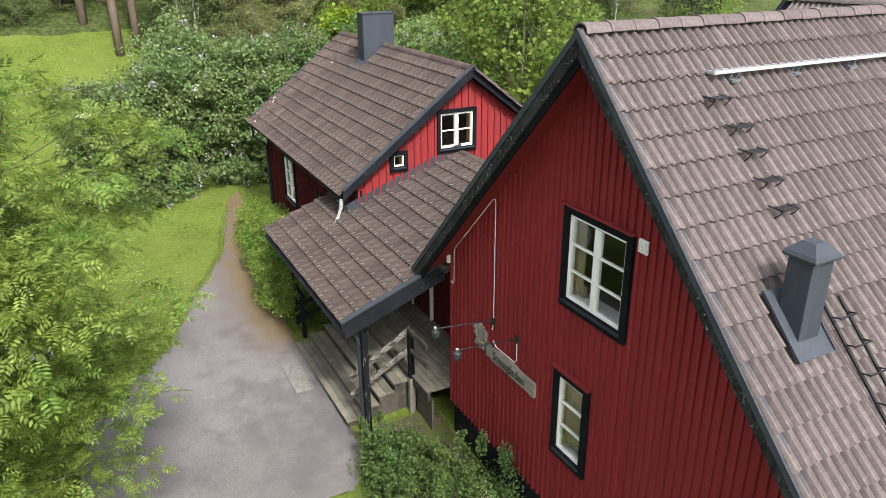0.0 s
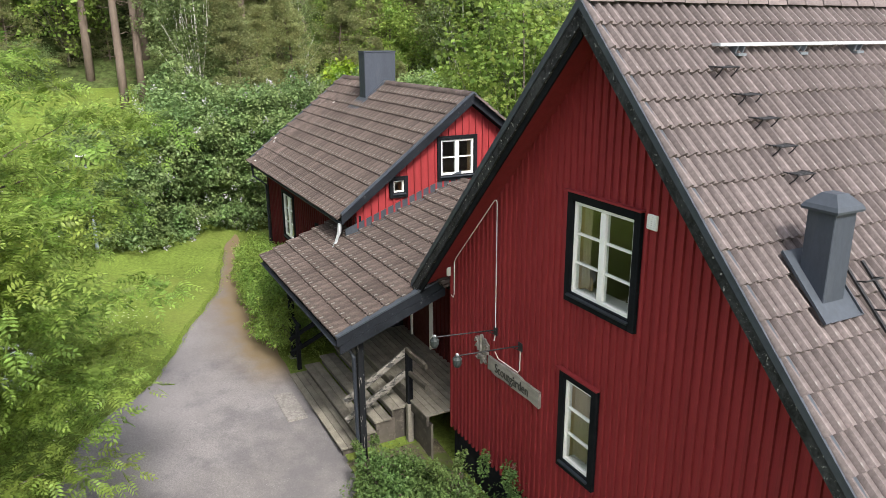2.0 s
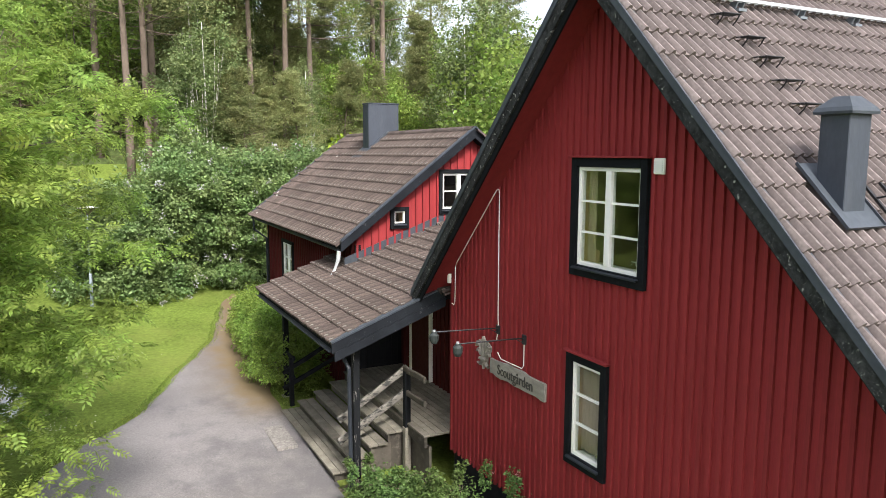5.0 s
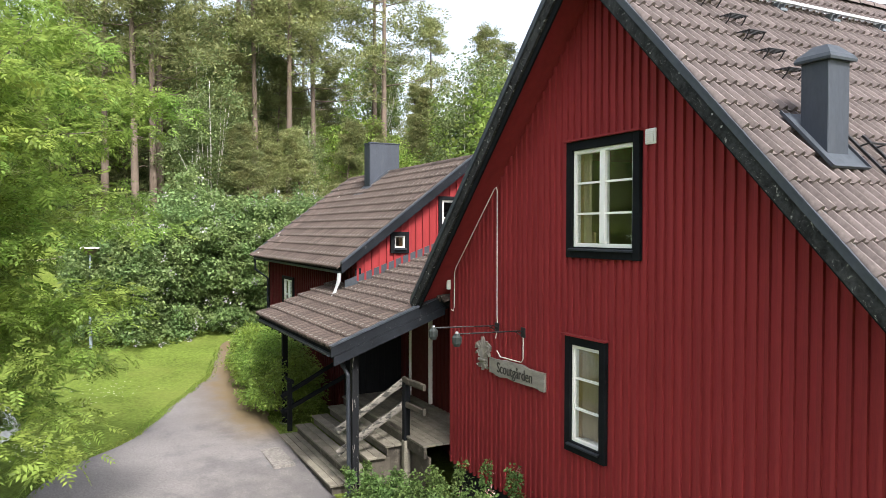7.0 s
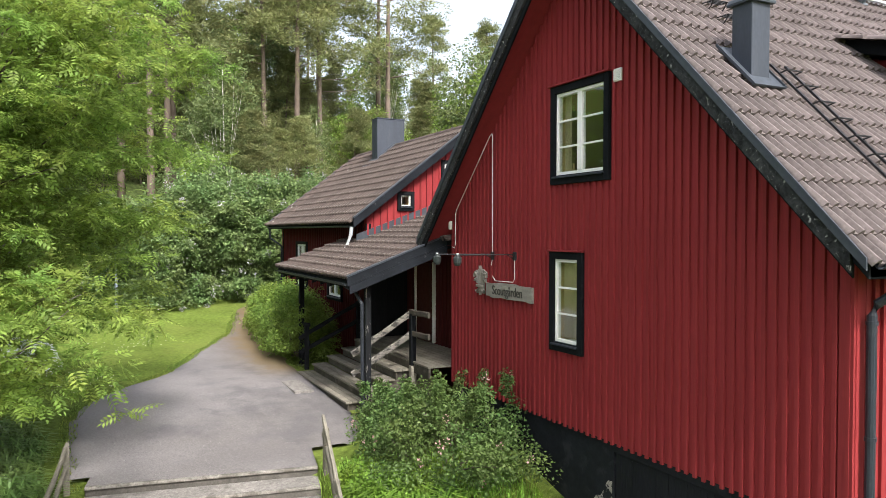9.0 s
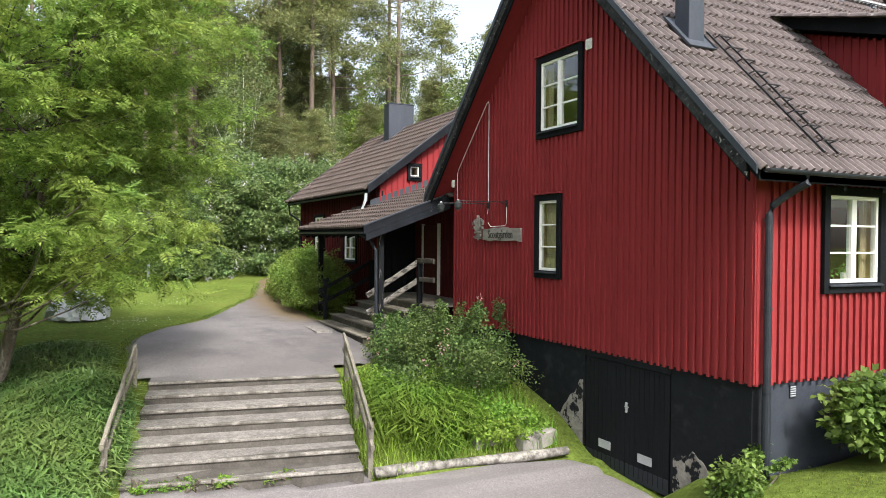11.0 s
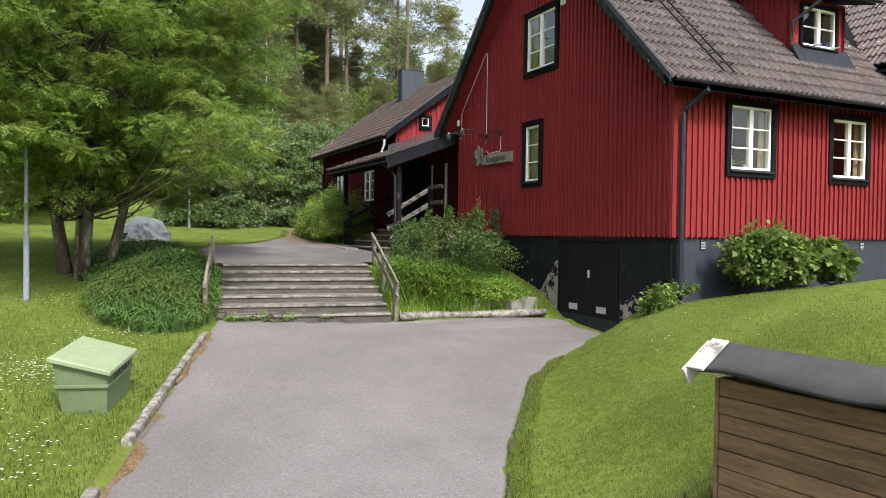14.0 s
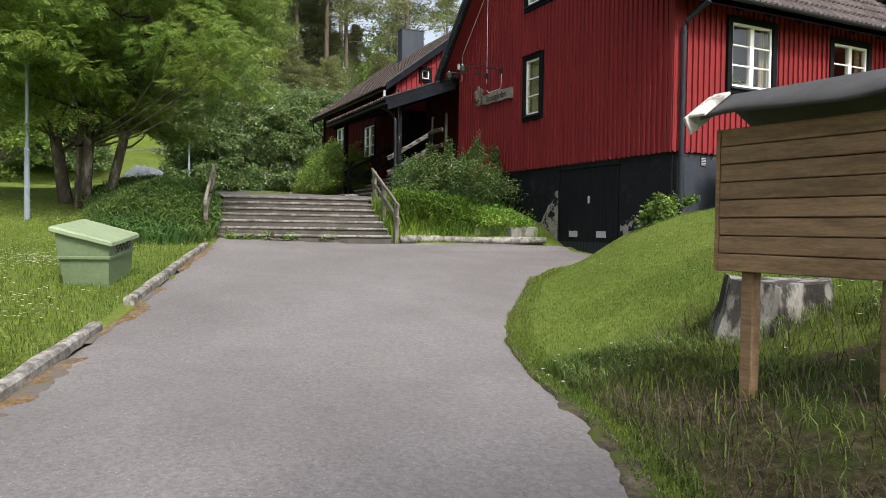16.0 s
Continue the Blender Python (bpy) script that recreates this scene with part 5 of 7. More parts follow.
lt = new("lettering", tmp)
lt.parent = board
lt.matrix_parent_inverse = Matrix.Translation(board.location).inverted()
lt.matrix_basis = pose(-6.66, -0.094, 3.95, 90, 0, 0) @ Matrix.Diagonal((0.86, 1, 1, 1))

lily = thing("carved_emblem", "grey carved wooden lily emblem on the gable", "carving", at=(-7.69, -0.06, 4.1))
LX_, LZ_ = -7.69, 4.13


def petal(spine, widths, parent, front=0.05):
    """A carved petal: a flat blade along a bent spine with a raised middle rib."""
    bm = bmesh.new()
    rows_ = []
    for i, ((px, pz), w) in enumerate(zip(spine, widths)):
        (ax, az), (bx, bz) = spine[max(i - 1, 0)], spine[min(i + 1, len(spine) - 1)]
        ln = math.hypot(bx - ax, bz - az)
        nx, nz = -(bz - az) / ln, (bx - ax) / ln
        rows_.append([bm.verts.new((LX_ + px + nx * w * k, -y, LZ_ + pz + nz * w * k)) for k, y in ((-1, 0.05), (-0.9, 0.05 + front * 0.5), (-0.35, 0.05 + front * 0.45), (0, 0.05 + front), (0.35, 0.05 + front * 0.45), (0.9, 0.05 + front * 0.5), (1, 0.05))])
    for r0, r1 in zip(rows_, rows_[1:]):
        for k in range(6):
            bm.faces.new((r0[k], r0[k + 1], r1[k + 1], r1[k]))
    bmesh.ops.recalc_face_normals(bm, faces=bm.faces)
    part("petal", bm, SIGNWOOD, parent, "")


petal([(0, -0.1), (0, 0.0), (0, 0.1), (0, 0.19), (0, 0.27)], [0.035, 0.075, 0.085, 0.06, 0.008], lily, 0.06)
for sgn in (-1, 1):
    petal([(sgn * 0.05, -0.09), (sgn * 0.09, 0.0), (sgn * 0.12, 0.08), (sgn * 0.17, 0.13), (sgn * 0.225, 0.11), (sgn * 0.24, 0.04)], [0.025, 0.045, 0.055, 0.055, 0.04, 0.01], lily)
    petal([(sgn * 0.1, -0.08), (sgn * 0.15, -0.01), (sgn * 0.2, 0.0), (sgn * 0.225, -0.05)], [0.02, 0.035, 0.03, 0.008], lily)
    petal([(sgn * 0.04, -0.15), (sgn * 0.08, -0.21), (sgn * 0.14, -0.25), (sgn * 0.19, -0.22)], [0.025, 0.04, 0.035, 0.008], lily)
petal([(0, -0.15), (0, -0.22), (0, -0.31)], [0.03, 0.05, 0.01], lily)
part("band", box((LX_ - 0.1, -0.125, LZ_ - 0.155), (LX_ + 0.1, -0.04, LZ_ - 0.105), None, 0.012), SIGNWOOD, lily)
part("backing", box((LX_ - 0.12, -0.06, LZ_ - 0.28), (LX_ + 0.12, -0.03, LZ_ + 0.2), None, 0.01), SIGNWOOD, lily)


def wall_lamp(x, z, tipx, tipy):
    s = thing("wall_lamp", "small grey lantern at the end of a thin black arm", "lamp", "lanterns on the gable", at=(x, -0.03, z))
    part("wall_plate", box((x - 0.06, -0.06, z - 0.09), (x + 0.06, -0.028, z + 0.07), None, 0.012), BLACKMETAL, s)
    bm = bmesh.new()
    tube(bm, [(x, -0.05, z), (x, -0.12, z + 0.02), (tipx, tipy, z + 0.02)], 0.012, 6)
    tube(bm, [(x, -0.05, z - 0.07), (x, -0.2, z + 0.015)], 0.008, 5)
    part("arm", bm, BLACKMETAL, s)
    bm = bmesh.new()
    prof = [(0.0, 0.03), (0.04, 0.025), (0.05, 0.0), (0.07, -0.02), (0.08, -0.03), (0.072, -0.12), (0.045, -0.17), (0.0, -0.18)]
    rings = [[bm.verts.new((tipx + r * math.cos(2 * math.pi * k / 10), tipy + r * math.sin(2 * math.pi * k / 10), z + h)) for k in range(10)] for r, h in prof[1:-1]]
    for r0, r1 in zip(rings, rings[1:]):
        for k in range(10):
            bm.faces.new((r0[k], r1[k], r1[(k + 1) % 10], r0[(k + 1) % 10]))
    bm.faces.new(rings[0])
    bm.faces.new(rings[-1][::-1])
    bmesh.ops.recalc_face_normals(bm, faces=bm.faces)
    part("lantern_body", bm, LANTERN, s)
    part("socket_cap", pipe([(tipx, tipy, z + 0.03), (tipx, tipy, z + 0.055)], 0.024, 10), GALV, s, "pale grey socket cap")


wall_lamp(-7.26, 4.62, -7.46, -1.14)
wall_lamp(-6.47, 4.63, -6.6, -1.16)

cable = thing("wall_cable", "thin white cable clipped to the red gable", "cable", at=(-7.6, -0.03, 6.9))
part("cable_run", pipe([(-7.3, -0.05, 4.42), (-7.24, -0.05, 4.62), (-7.26, -0.05, 4.8), (-7.27, -0.05, 6.88), (-7.29, -0.05, 6.95), (-7.36, -0.05, 6.93), (-8.74, -0.05, 5.54), (-8.79, -0.05, 5.45), (-8.8, -0.05, 4.8), (-8.84, -0.05, 4.73), (-8.92, -0.05, 4.75)], 0.0085, 6), WHITE, cable)
part("cable_run", pipe([(-6.47, -0.045, 4.55), (-6.47, -0.045, 4.2), (-6.52, -0.05, 4.14), (-7.15, -0.05, 4.13), (-7.26, -0.05, 4.22)], 0.0085, 6), WHITE, cable)
sens = thing("outdoor_sensor", "small white plastic sensor box on the gable corner", "sensor", at=(-9.0, -0.05, 5.2))
part("box", box((-9.03, -0.1, 5.12), (-8.96, -0.03, 5.3), None, 0.012), WHITE, sens)

# ---- things on the window sills ----
def pot(x, y, z, r, h, material, label, leaf=None):
    s = thing("flower_pot", label, "pot", at=(x, y, z))
    bm = bmesh.new()
    rings = [[bm.verts.new((x + q * math.cos(2 * math.pi * k / 14), y + q * math.sin(2 * math.pi * k / 14), z + t)) for k in range(14)] for q, t in ((r * 0.72, 0), (r * 0.95, h * 0.8), (r, h * 0.8), (r, h), (r * 0.85, h), (r * 0.8, h * 0.7))]
    for r0, r1 in zip(rings, rings[1:]):
        for k in range(14):
            bm.faces.new((r0[k], r0[(k + 1) % 14], r1[(k + 1) % 14], r1[k]))
    bm.faces.new(rings[0][::-1])
    bm.faces.new(rings[-1])
    part("pot_body", bm, material, s, sm=False)
    if leaf:
        rng = np.random.default_rng(int(abs(x * 100 + y * 10)))
        c = np.array([[x, y, z + h + 0.05]]) + rng.normal(size=(8, 3)) * 0.05
        leaf_part("plant", clumped(c, np.full(8, 0.06), 12, 0.06, 0.03, rng), leaf, s)


def curtain(parent, m, u0, u1, v0, v1, folds=5):
    bm = bmesh.new()
    n = folds * 6
    cols = []
    for i in range(n + 1):
        u = u0 + (u1 - u0) * i / n
        d = 0.14 + 0.022 * math.sin(2 * math.pi * folds * i / n)
        cols.append([bm.verts.new(m @ Vector((u, d, v))) for v in (v0, v1)])
    for a_, b_ in zip(cols, cols[1:]):
        bm.faces.new((a_[0], b_[0], b_[1], a_[1]))
    s = thing("curtain", "thin pale curtain hanging behind the window", "curtain", "curtains", at=tuple(m @ Vector(((u0 + u1) / 2, 0.14, v1))))
    part("cloth", bm, CLOTH, s)


for w in (UW, LW):
    part("inner_sill", box((w[0] + 0.12, 0.08, w[2] + 0.13), (w[1] - 0.12, 0.34, w[2] + 0.16)), WHITE, house)
for w in (AW, BW):
    part("inner_sill", box((w[0] + 0.12, 0.08, w[2] + 0.13), (w[1] - 0.12, 0.34, w[2] + 0.16), S), WHITE, house)


# ---- stair rails, edging ----
def stair_rail(side, label):
    s = thing("stair_rail", label, "handrail", "rails of the outer stairs", at=tuple(ST0 + WIDE * (ST_W if side else 0)))
    off = ST_W + 0.12 if side else -0.22
    at_ = lambda u, dz: ST0 + RUN * u + WIDE * off + Vector((0, 0, lerp([0, 3.3], [0.08, 1.08], u) + dz))
    for dz in (0.42, 0.72):
        rough_bar("rail_bar", at_(-0.1, dz - 0.02), at_(1.7, dz), 0.06, 0.09, OLDWOOD, s)
        rough_bar("rail_bar", at_(1.7, dz), at_(3.5 if side else 3.2, dz + (0.05 if side else 0.0)), 0.06, 0.09, OLDWOOD, s)
    for u in (0.12, 1.7, 3.1):
        p = at_(u, 0)
        bm = bmesh.new()
        add_box(bm, (p.x - 0.045, p.y - 0.045, p.z - 0.5), (p.x + 0.045, p.y + 0.045, p.z + 0.74), None, 0.01)
        part("rail_post", bm, OLDWOOD, s)


stair_rail(True, "weathered grey two-bar wooden rail along the outer stairs")
stair_rail(False, "weathered grey two-bar wooden rail overgrown by lilies")


def edging(pts, w, h, label, group="timber edging of the drive"):
    s = thing("edging_timber", label, "edging", group, at=(pts[0][0], pts[0][1], ground_z(*pts[0])))
    for (x0, y0), (x1, y1) in zip(pts, pts[1:]):
        n = max(1, int(math.hypot(x1 - x0, y1 - y0) / 1.6))
        for i in range(n):
            f, g = i / n, (i + 1) / n
            a = (x0 + (x1 - x0) * f, y0 + (y1 - y0) * f)
            b = (x0 + (x1 - x0) * g, y0 + (y1 - y0) * g)
            rough_bar("timber", (*a, ground_z(a[0], a[1] + 0.15) + 0.035), (*b, ground_z(b[0], b[1] + 0.15) + 0.035), w, h, PALETIMBER, s)


edging([(-3.43, -8.12), (1.5, -9.63)], 0.11, 0.12, "weathered grey timber edging beside the drive")
edging([(2.74, -9.98), (4.88, -10.59), (9.0, -11.81)], 0.13, 0.13, "weathered grey timber edging beside the drive")
log = thing("edging_log", "round grey log edging the bed beside the stairs", "log", at=(-3.8, -2.2, 0.05))
bm = bmesh.new()
tube(bm, [(-3.86 + 0.27 * f + 0.015 * math.sin(9 * f), -4.02 + 3.55 * f, 0.075 + 0.012 * math.sin(7 * f)) for f in np.linspace(0, 1, 12)], [0.085 + 0.012 * math.sin(11 * f) for f in np.linspace(0, 1, 12)], 10)
part("log_body", bm, PALETIMBER, log, sm=True)
for i, (x, y, w) in enumerate(((-4.15, -1.75, 0.75), (-3.95, -0.9, 0.85))):
    k = thing("concrete_block", "old grey concrete block holding the bed", "block", "blocks of the bed", at=(x, y, 0.0))
    part("block_body", box((-0.12, -w / 2, -0.1), (0.12, w / 2, 0.36), pose(x, y, 0.02, 2, 4, 8 + 5 * i), 0.02), CONCRETE, k)
# flaked render on the plinth beside the cellar door
for x0, x1, z1, seed in ((-4.75, -3.82, 1.5, 1), (-1.52, -0.45, 0.85, 2)):
    bm = bmesh.new()
    pts = []
    for i in range(25):
        x = x0 + (x1 - x0) * i / 24
        f = i / 24 if seed == 1 else 1 - abs(i / 24 - 0.35)
        pts.append((x, 0.033, -0.2 + z1 * (0.35 + 0.65 * f) + 0.16 * noise.noise((x * 7, seed, 0))))
    prism(bm, pts + [(x1, 0.033, -0.3), (x0, 0.033, -0.3)], (0, 0.006, 0))
    part("bare_render", bm, RENDER, house, "flaked grey render patch on the black plinth")

# ---- sand bin ----
sand = thing("sand_bin", "pale green plastic sand bin with sloping lid on the lawn", "bin", at=(0.05, -10.0, -0.45))
BM = pose(0.53, -9.77, -0.52, 0, -5.2, 161.0) @ Matrix.Diagonal((1.07, 0.9, 1.04, 1))     # x along the front, y to the back


def shell(bm, rows, m):
    """Rectangular rings (x0, x1, y0, y1, z) joined into a closed body."""
    rings = [[bm.verts.new(m @ Vector(p)) for p in ((a, c, z0), (b, c, z0), (b, d, z1), (a, d, z1))] for a, b, c, d, z0, z1 in rows]
    for r0, r1 in zip(rings, rings[1:]):
        for i in range(4):
            bm.faces.new((r0[i], r0[(i + 1) % 4], r1[(i + 1) % 4], r1[i]))
    bm.faces.new(rings[0][::-1])
    bm.faces.new(rings[-1])
    bmesh.ops.recalc_face_normals(bm, faces=bm.faces)


bm = bmesh.new()
shell(bm, [(0.16, 0.98, 0.13, 0.72, -0.05, -0.05), (0.10, 1.04, 0.09, 0.77, 0.36, 0.36), (0.07, 1.07, 0.06, 0.80, 0.365, 0.365), (0.07, 1.07, 0.06, 0.80, 0.395, 0.395), (0.095, 1.045, 0.085, 0.775, 0.40, 0.40), (0.07, 1.07, 0.06, 0.80, 0.56, 0.74)], BM)
part("bin_body", bm, BINGREEN, sand)
bm = bmesh.new()
shell(bm, [(0.02, 1.12, 0.015, 0.85, 0.53, 0.715), (0.02, 1.12, 0.015, 0.85, 0.572, 0.757), (0.045, 1.095, 0.04, 0.825, 0.592, 0.772)], BM)
part("lid", bm, BINLID, sand, "paler green sloping lid")
cu = bpy.data.curves.new("lettering", "FONT")
cu.body, cu.size, cu.extrude = "SAND", 0.15, 0.002
cu.align_x, cu.align_y = "CENTER", "CENTER"
txt = bpy.data.objects.new("lettering", cu)
tmp = bpy.data.meshes.new_from_object(txt)
bpy.data.objects.remove(txt)
tmp.materials.append(CARVED)
lt = new("lettering", tmp)
lt.parent = sand
lt.matrix_parent_inverse = Matrix.Translation(sand.location).inverted()
lt.matrix_basis = BM @ pose(0.57, 0.058, 0.462, 98, 0, 0) @ Matrix.Diagonal((1.5, 1, 1, 1))

# ---- notice board ----
notice = thing("notice_board", "brown plank notice board with a felt roof on two posts", "notice board", at=(7.9, -6.0, -0.5))
NB = pose(7.2, -6.36, 0.07, 0, 0, 6)
for i in range(8):
    z = i * 0.114
    part("plank", box((0, 0.0 + 0.004 * (i % 3), z + 0.003), (2.1, 0.03 + 0.004 * (i % 3), z + 0.111), NB, 0.005), STAINED, notice)
part("side_board", box((-0.03, 0.0, 0), (-0.002, 0.2, 0.91), NB), STAINED, notice)
part("side_board", box((2.102, 0.0, 0), (2.13, 0.2, 0.91), NB), STAINED, notice)
part("back_board", box((0, 0.17, 0), (2.1, 0.2, 0.91), NB), STAINED, notice)
part("bottom_board", box((0, 0.04, 0.0), (2.1, 0.168, 0.03), NB), STAINED, notice)
for x in (0.14, 1.0):
    part("post", box((x, 0.05, -1.0), (x + 0.085, 0.135, -0.002), NB, 0.006), STAINED, notice)
bm = bmesh.new()
n = 26
rows = []
for i in range(n + 1):
    x = -0.03 + 2.36 * i / n
    sag = 0.012 * math.sin(5.5 * x) + 0.01 * noise.noise((x * 3, 0, 0))
    rows.append([bm.verts.new(NB @ Vector(p)) for p in ((x, -0.16, 0.965 + sag), (x, -0.17, 0.995 + sag * 1.3), (x, -0.06, 1.06 + sag * 0.5), (x, 0.07, 1.14), (x, 0.40, 0.97), (x, 0.40, 0.94), (x, 0.07, 1.10), (x, -0.06, 1.025 + sag * 0.5))])
for a_, b_ in zip(rows, rows[1:]):
    for k in range(8):
        bm.faces.new((a_[k], a_[(k + 1) % 8], b_[(k + 1) % 8], b_[k]))
bm.faces.new(rows[0])
bm.faces.new(rows[-1][::-1])
bmesh.ops.recalc_face_normals(bm, faces=bm.faces)
part("felt_roof", bm, FELT, notice, "grey roofing felt with a sagging front edge", True)
bm = bmesh.new()
for a_, b_ in (((-0.03, -0.2, 0.985), (-0.03, 0.05, 1.15)),):
    beam(bm, NB @ Vector(a_), NB @ Vector(b_), 0.12, 0.02, bevel=0.004)
    beam(bm, NB @ Vector((a_[0] - 0.07, a_[1], a_[2] - 0.06)), NB @ Vector((b_[0] - 0.07, b_[1], b_[2] - 0.06)), 0.015, 0.12)
part("verge_strip", bm, PEELED, notice, "peeling white verge strip")

stump = thing("tree_stump", "broad grey tree stump in the long grass", "stump", at=(6.5, -5.0, -0.5))
bm = bmesh.new()
seg = 22
rings = []
for h, r in ((-0.55, 0.56), (-0.3, 0.47), (-0.1, 0.43), (-0.06, 0.42)):
    rings.append([bm.verts.new((6.5 + r * (1 + 0.12 * math.sin(3 * t) + 0.08 * math.sin(7 * t + 1)) * math.cos(t), -5.0 + r * (1 + 0.12 * math.sin(3 * t) + 0.08 * math.sin(7 * t + 1)) * math.sin(t) * 0.8, h + 0.03 * math.sin(2 * t) + 0.015 * math.sin(9 * t))) for t in [2 * math.pi * k / seg for k in range(seg)]])
for r0, r1 in zip(rings, rings[1:]):
    for k in range(seg):
        bm.faces.new((r0[k], r0[(k + 1) % seg], r1[(k + 1) % seg], r1[k]))
bm.faces.new(rings[-1])
part("stump_body", bm, STUMP, stump)


# ---- lamps on the lawn ----
def park_lamp(x, y, z, h, label):
    s = thing("park_lamp", label, "lamp post", "lamps on the lawn", at=(x, y, z))
    part("base_plate", pipe([(x, y, z - 0.1), (x, y, z + 0.03)], 0.11, 12), STEEL, s)
    bm = bmesh.new()
    tube(bm, [(x, y, z), (x, y, z + h * 0.36), (x, y, z + h * 0.37), (x, y, z + h * 0.38), (x, y, z + h - 0.1)], [0.06, 0.055, 0.06, 0.038, 0.033], 12)
    part("pole", bm, LAMPGREY, s)
    bm = bmesh.new()
    prof = [(0.045, -0.1), (0.1, -0.07), (0.2, 0.03), (0.3, 0.115), (0.36, 0.145), (0.37, 0.155), (0.3, 0.175), (0.1, 0.2), (0.03, 0.215)]
    rings = [[bm.verts.new((x + r * math.cos(2 * math.pi * k / 20), y + r * math.sin(2 * math.pi * k / 20), z + h - 0.12 + q)) for k in range(20)] for r, q in prof]
    for r0, r1 in zip(rings, rings[1:]):
        for k in range(20):
            bm.faces.new((r0[k], r0[(k + 1) % 20], r1[(k + 1) % 20], r1[k]))
    bm.faces.new(rings[0][::-1])
    bm.faces.new(rings[-1])
    for p in bm.faces:
        p.material_index = 1 if p.calc_center_median().z > z + h + 0.04 else 0
    ob = part("shade", bm, LAMPSHADE, s, "dull brown bowl with a pale top", True)
    ob.data.materials.append(WHITE)


park_lamp(-6.85, -11.25, 0.36, 4.02, "grey lamp post with a bowl shade on the lawn")
park_lamp(-25.6, -5.9, 1.8, 3.75, "grey lamp post half hidden by leaves")

# ---- covered heap ----
tarp = thing("covered_boat", "small boat under a crumpled grey and white tarpaulin", "boat", at=(-16.8, -8.45, 1.4))
for name, mat_, (cx, cy, cz, rx, ry, rz), sd in (("hull_cover", TARP, (-16.8, -8.5, 1.4, 1.3, 0.85, 0.75), 1), ("white_sheet", TARPWHITE, (-16.4, -8.4, 1.6, 1.05, 0.78, 0.72), 2)):
    bm = bmesh.new()
    bmesh.ops.create_icosphere(bm, subdivisions=4, radius=1)
    for v in bm.verts:
        k = 1 + 0.16 * noise.noise(v.co * 2.2 + Vector((sd * 5, 0, 0))) + 0.13 * noise.noise(v.co * 4.5 + Vector((sd, 3, 0))) + 0.05 * noise.noise(v.co * 11)
        v.co = Vector((cx + v.co.x * rx * k, cy + v.co.y * ry * k, cz + max(v.co.z, -0.15) * rz * k))
    part(name, bm, mat_, tarp)

# ---- plants ----
RNG = np.random.default_rng(5)
LEAF_ROWAN = leaf_mat("rowan_leaf", (0.19, 0.275, 0.06), 0.26, 0.55)
LEAF_LILAC = leaf_mat("lilac_leaf", (0.19, 0.275, 0.105), 0.25, 0.45)
LEAF_BIRCH = leaf_mat("birch_leaf", (0.155, 0.205, 0.08), 0.2, 0.4)
LEAF_FRESH = leaf_mat("maple_leaf", (0.22, 0.33, 0.03), 0.2, 0.45)
LEAF_PINE = leaf_mat("pine_needles", (0.205, 0.228, 0.095), 0.22, 0.42, 0.6)
LEAF_SPRUCE = leaf_mat("spruce_needles", (0.05, 0.075, 0.033), 0.22, 0.12, 0.6)
LEAF_ROSE = leaf_mat("rose_leaf", (0.075, 0.125, 0.035), 0.22, 0.3, 0.6)
LEAF_SPIREA = leaf_mat("spirea_leaf", (0.19, 0.28, 0.058), 0.25, 0.45)
LEAF_CURRANT = leaf_mat("currant_leaf", (0.125, 0.2, 0.045), 0.25, 0.4)
LEAF_LILY = leaf_mat("lily_leaf", (0.17, 0.275, 0.085), 0.2, 0.4, 0.4)
LEAF_HERB = leaf_mat("herb_leaf", (0.17, 0.30, 0.045), 0.25, 0.4)
LEAF_DRY = leaf_mat("dry_grass", (0.10, 0.08, 0.045), 0.3, 0.2)
LEAF_TALL = leaf_mat("tall_grass_blade", (0.15, 0.21, 0.05), 0.3, 0.4)
LEAF_GRASS = leaf_mat("grass_blade", (0.175, 0.24, 0.05), 0.3, 0.6)
PETAL = leaf_mat("white_petal", (0.72, 0.70, 0.66), 0.05, 0.3)
LILAC_FLOWER = leaf_mat("pale_lilac_flower", (0.50, 0.48, 0.52), 0.1, 0.3)
PINK = leaf_mat("pale_pink_flower", (0.45, 0.27, 0.27), 0.15, 0.3)
BARK_GREY = mat("grey_bark", (0.115, 0.098, 0.08), 0.9, var=0.3, scale=3, bump=0.015, bscale=14, stretch=(1, 1, 0.3), blotch=(0.22, 0.20, 0.17), blotch_amt=0.6, blotch_scale=4)
BARK_ROWAN = mat("lichened_rowan_bark", (0.085, 0.07, 0.058), 0.9, var=0.3, scale=3, bump=0.015, bscale=14, stretch=(1, 1, 0.4), blotch=(0.27, 0.255, 0.22), blotch_amt=0.75, blotch_scale=5, blotch_edge=(0.52, 0.62), grain=(9, 0.3))
BARK_PINE = mat("pine_bark", (0.155, 0.12, 0.098), 0.9, var=0.3, scale=1.5, bump=0.02, bscale=10, stretch=(1, 1, 0.25), blotch=(0.14, 0.12, 0.105), blotch_amt=0.8, blotch_scale=0.5)
BARK_BIRCH = mat("birch_bark", (0.62, 0.60, 0.56), 0.8, var=0.12, scale=2, blotch=(0.08, 0.07, 0.06), blotch_amt=0.9, blotch_scale=6, blotch_edge=(0.6, 0.66), stretch=(0.6, 0.6, 2))


def unit(v):
    return v / np.maximum(np.linalg.norm(v, axis=1, keepdims=True), 1e-9)


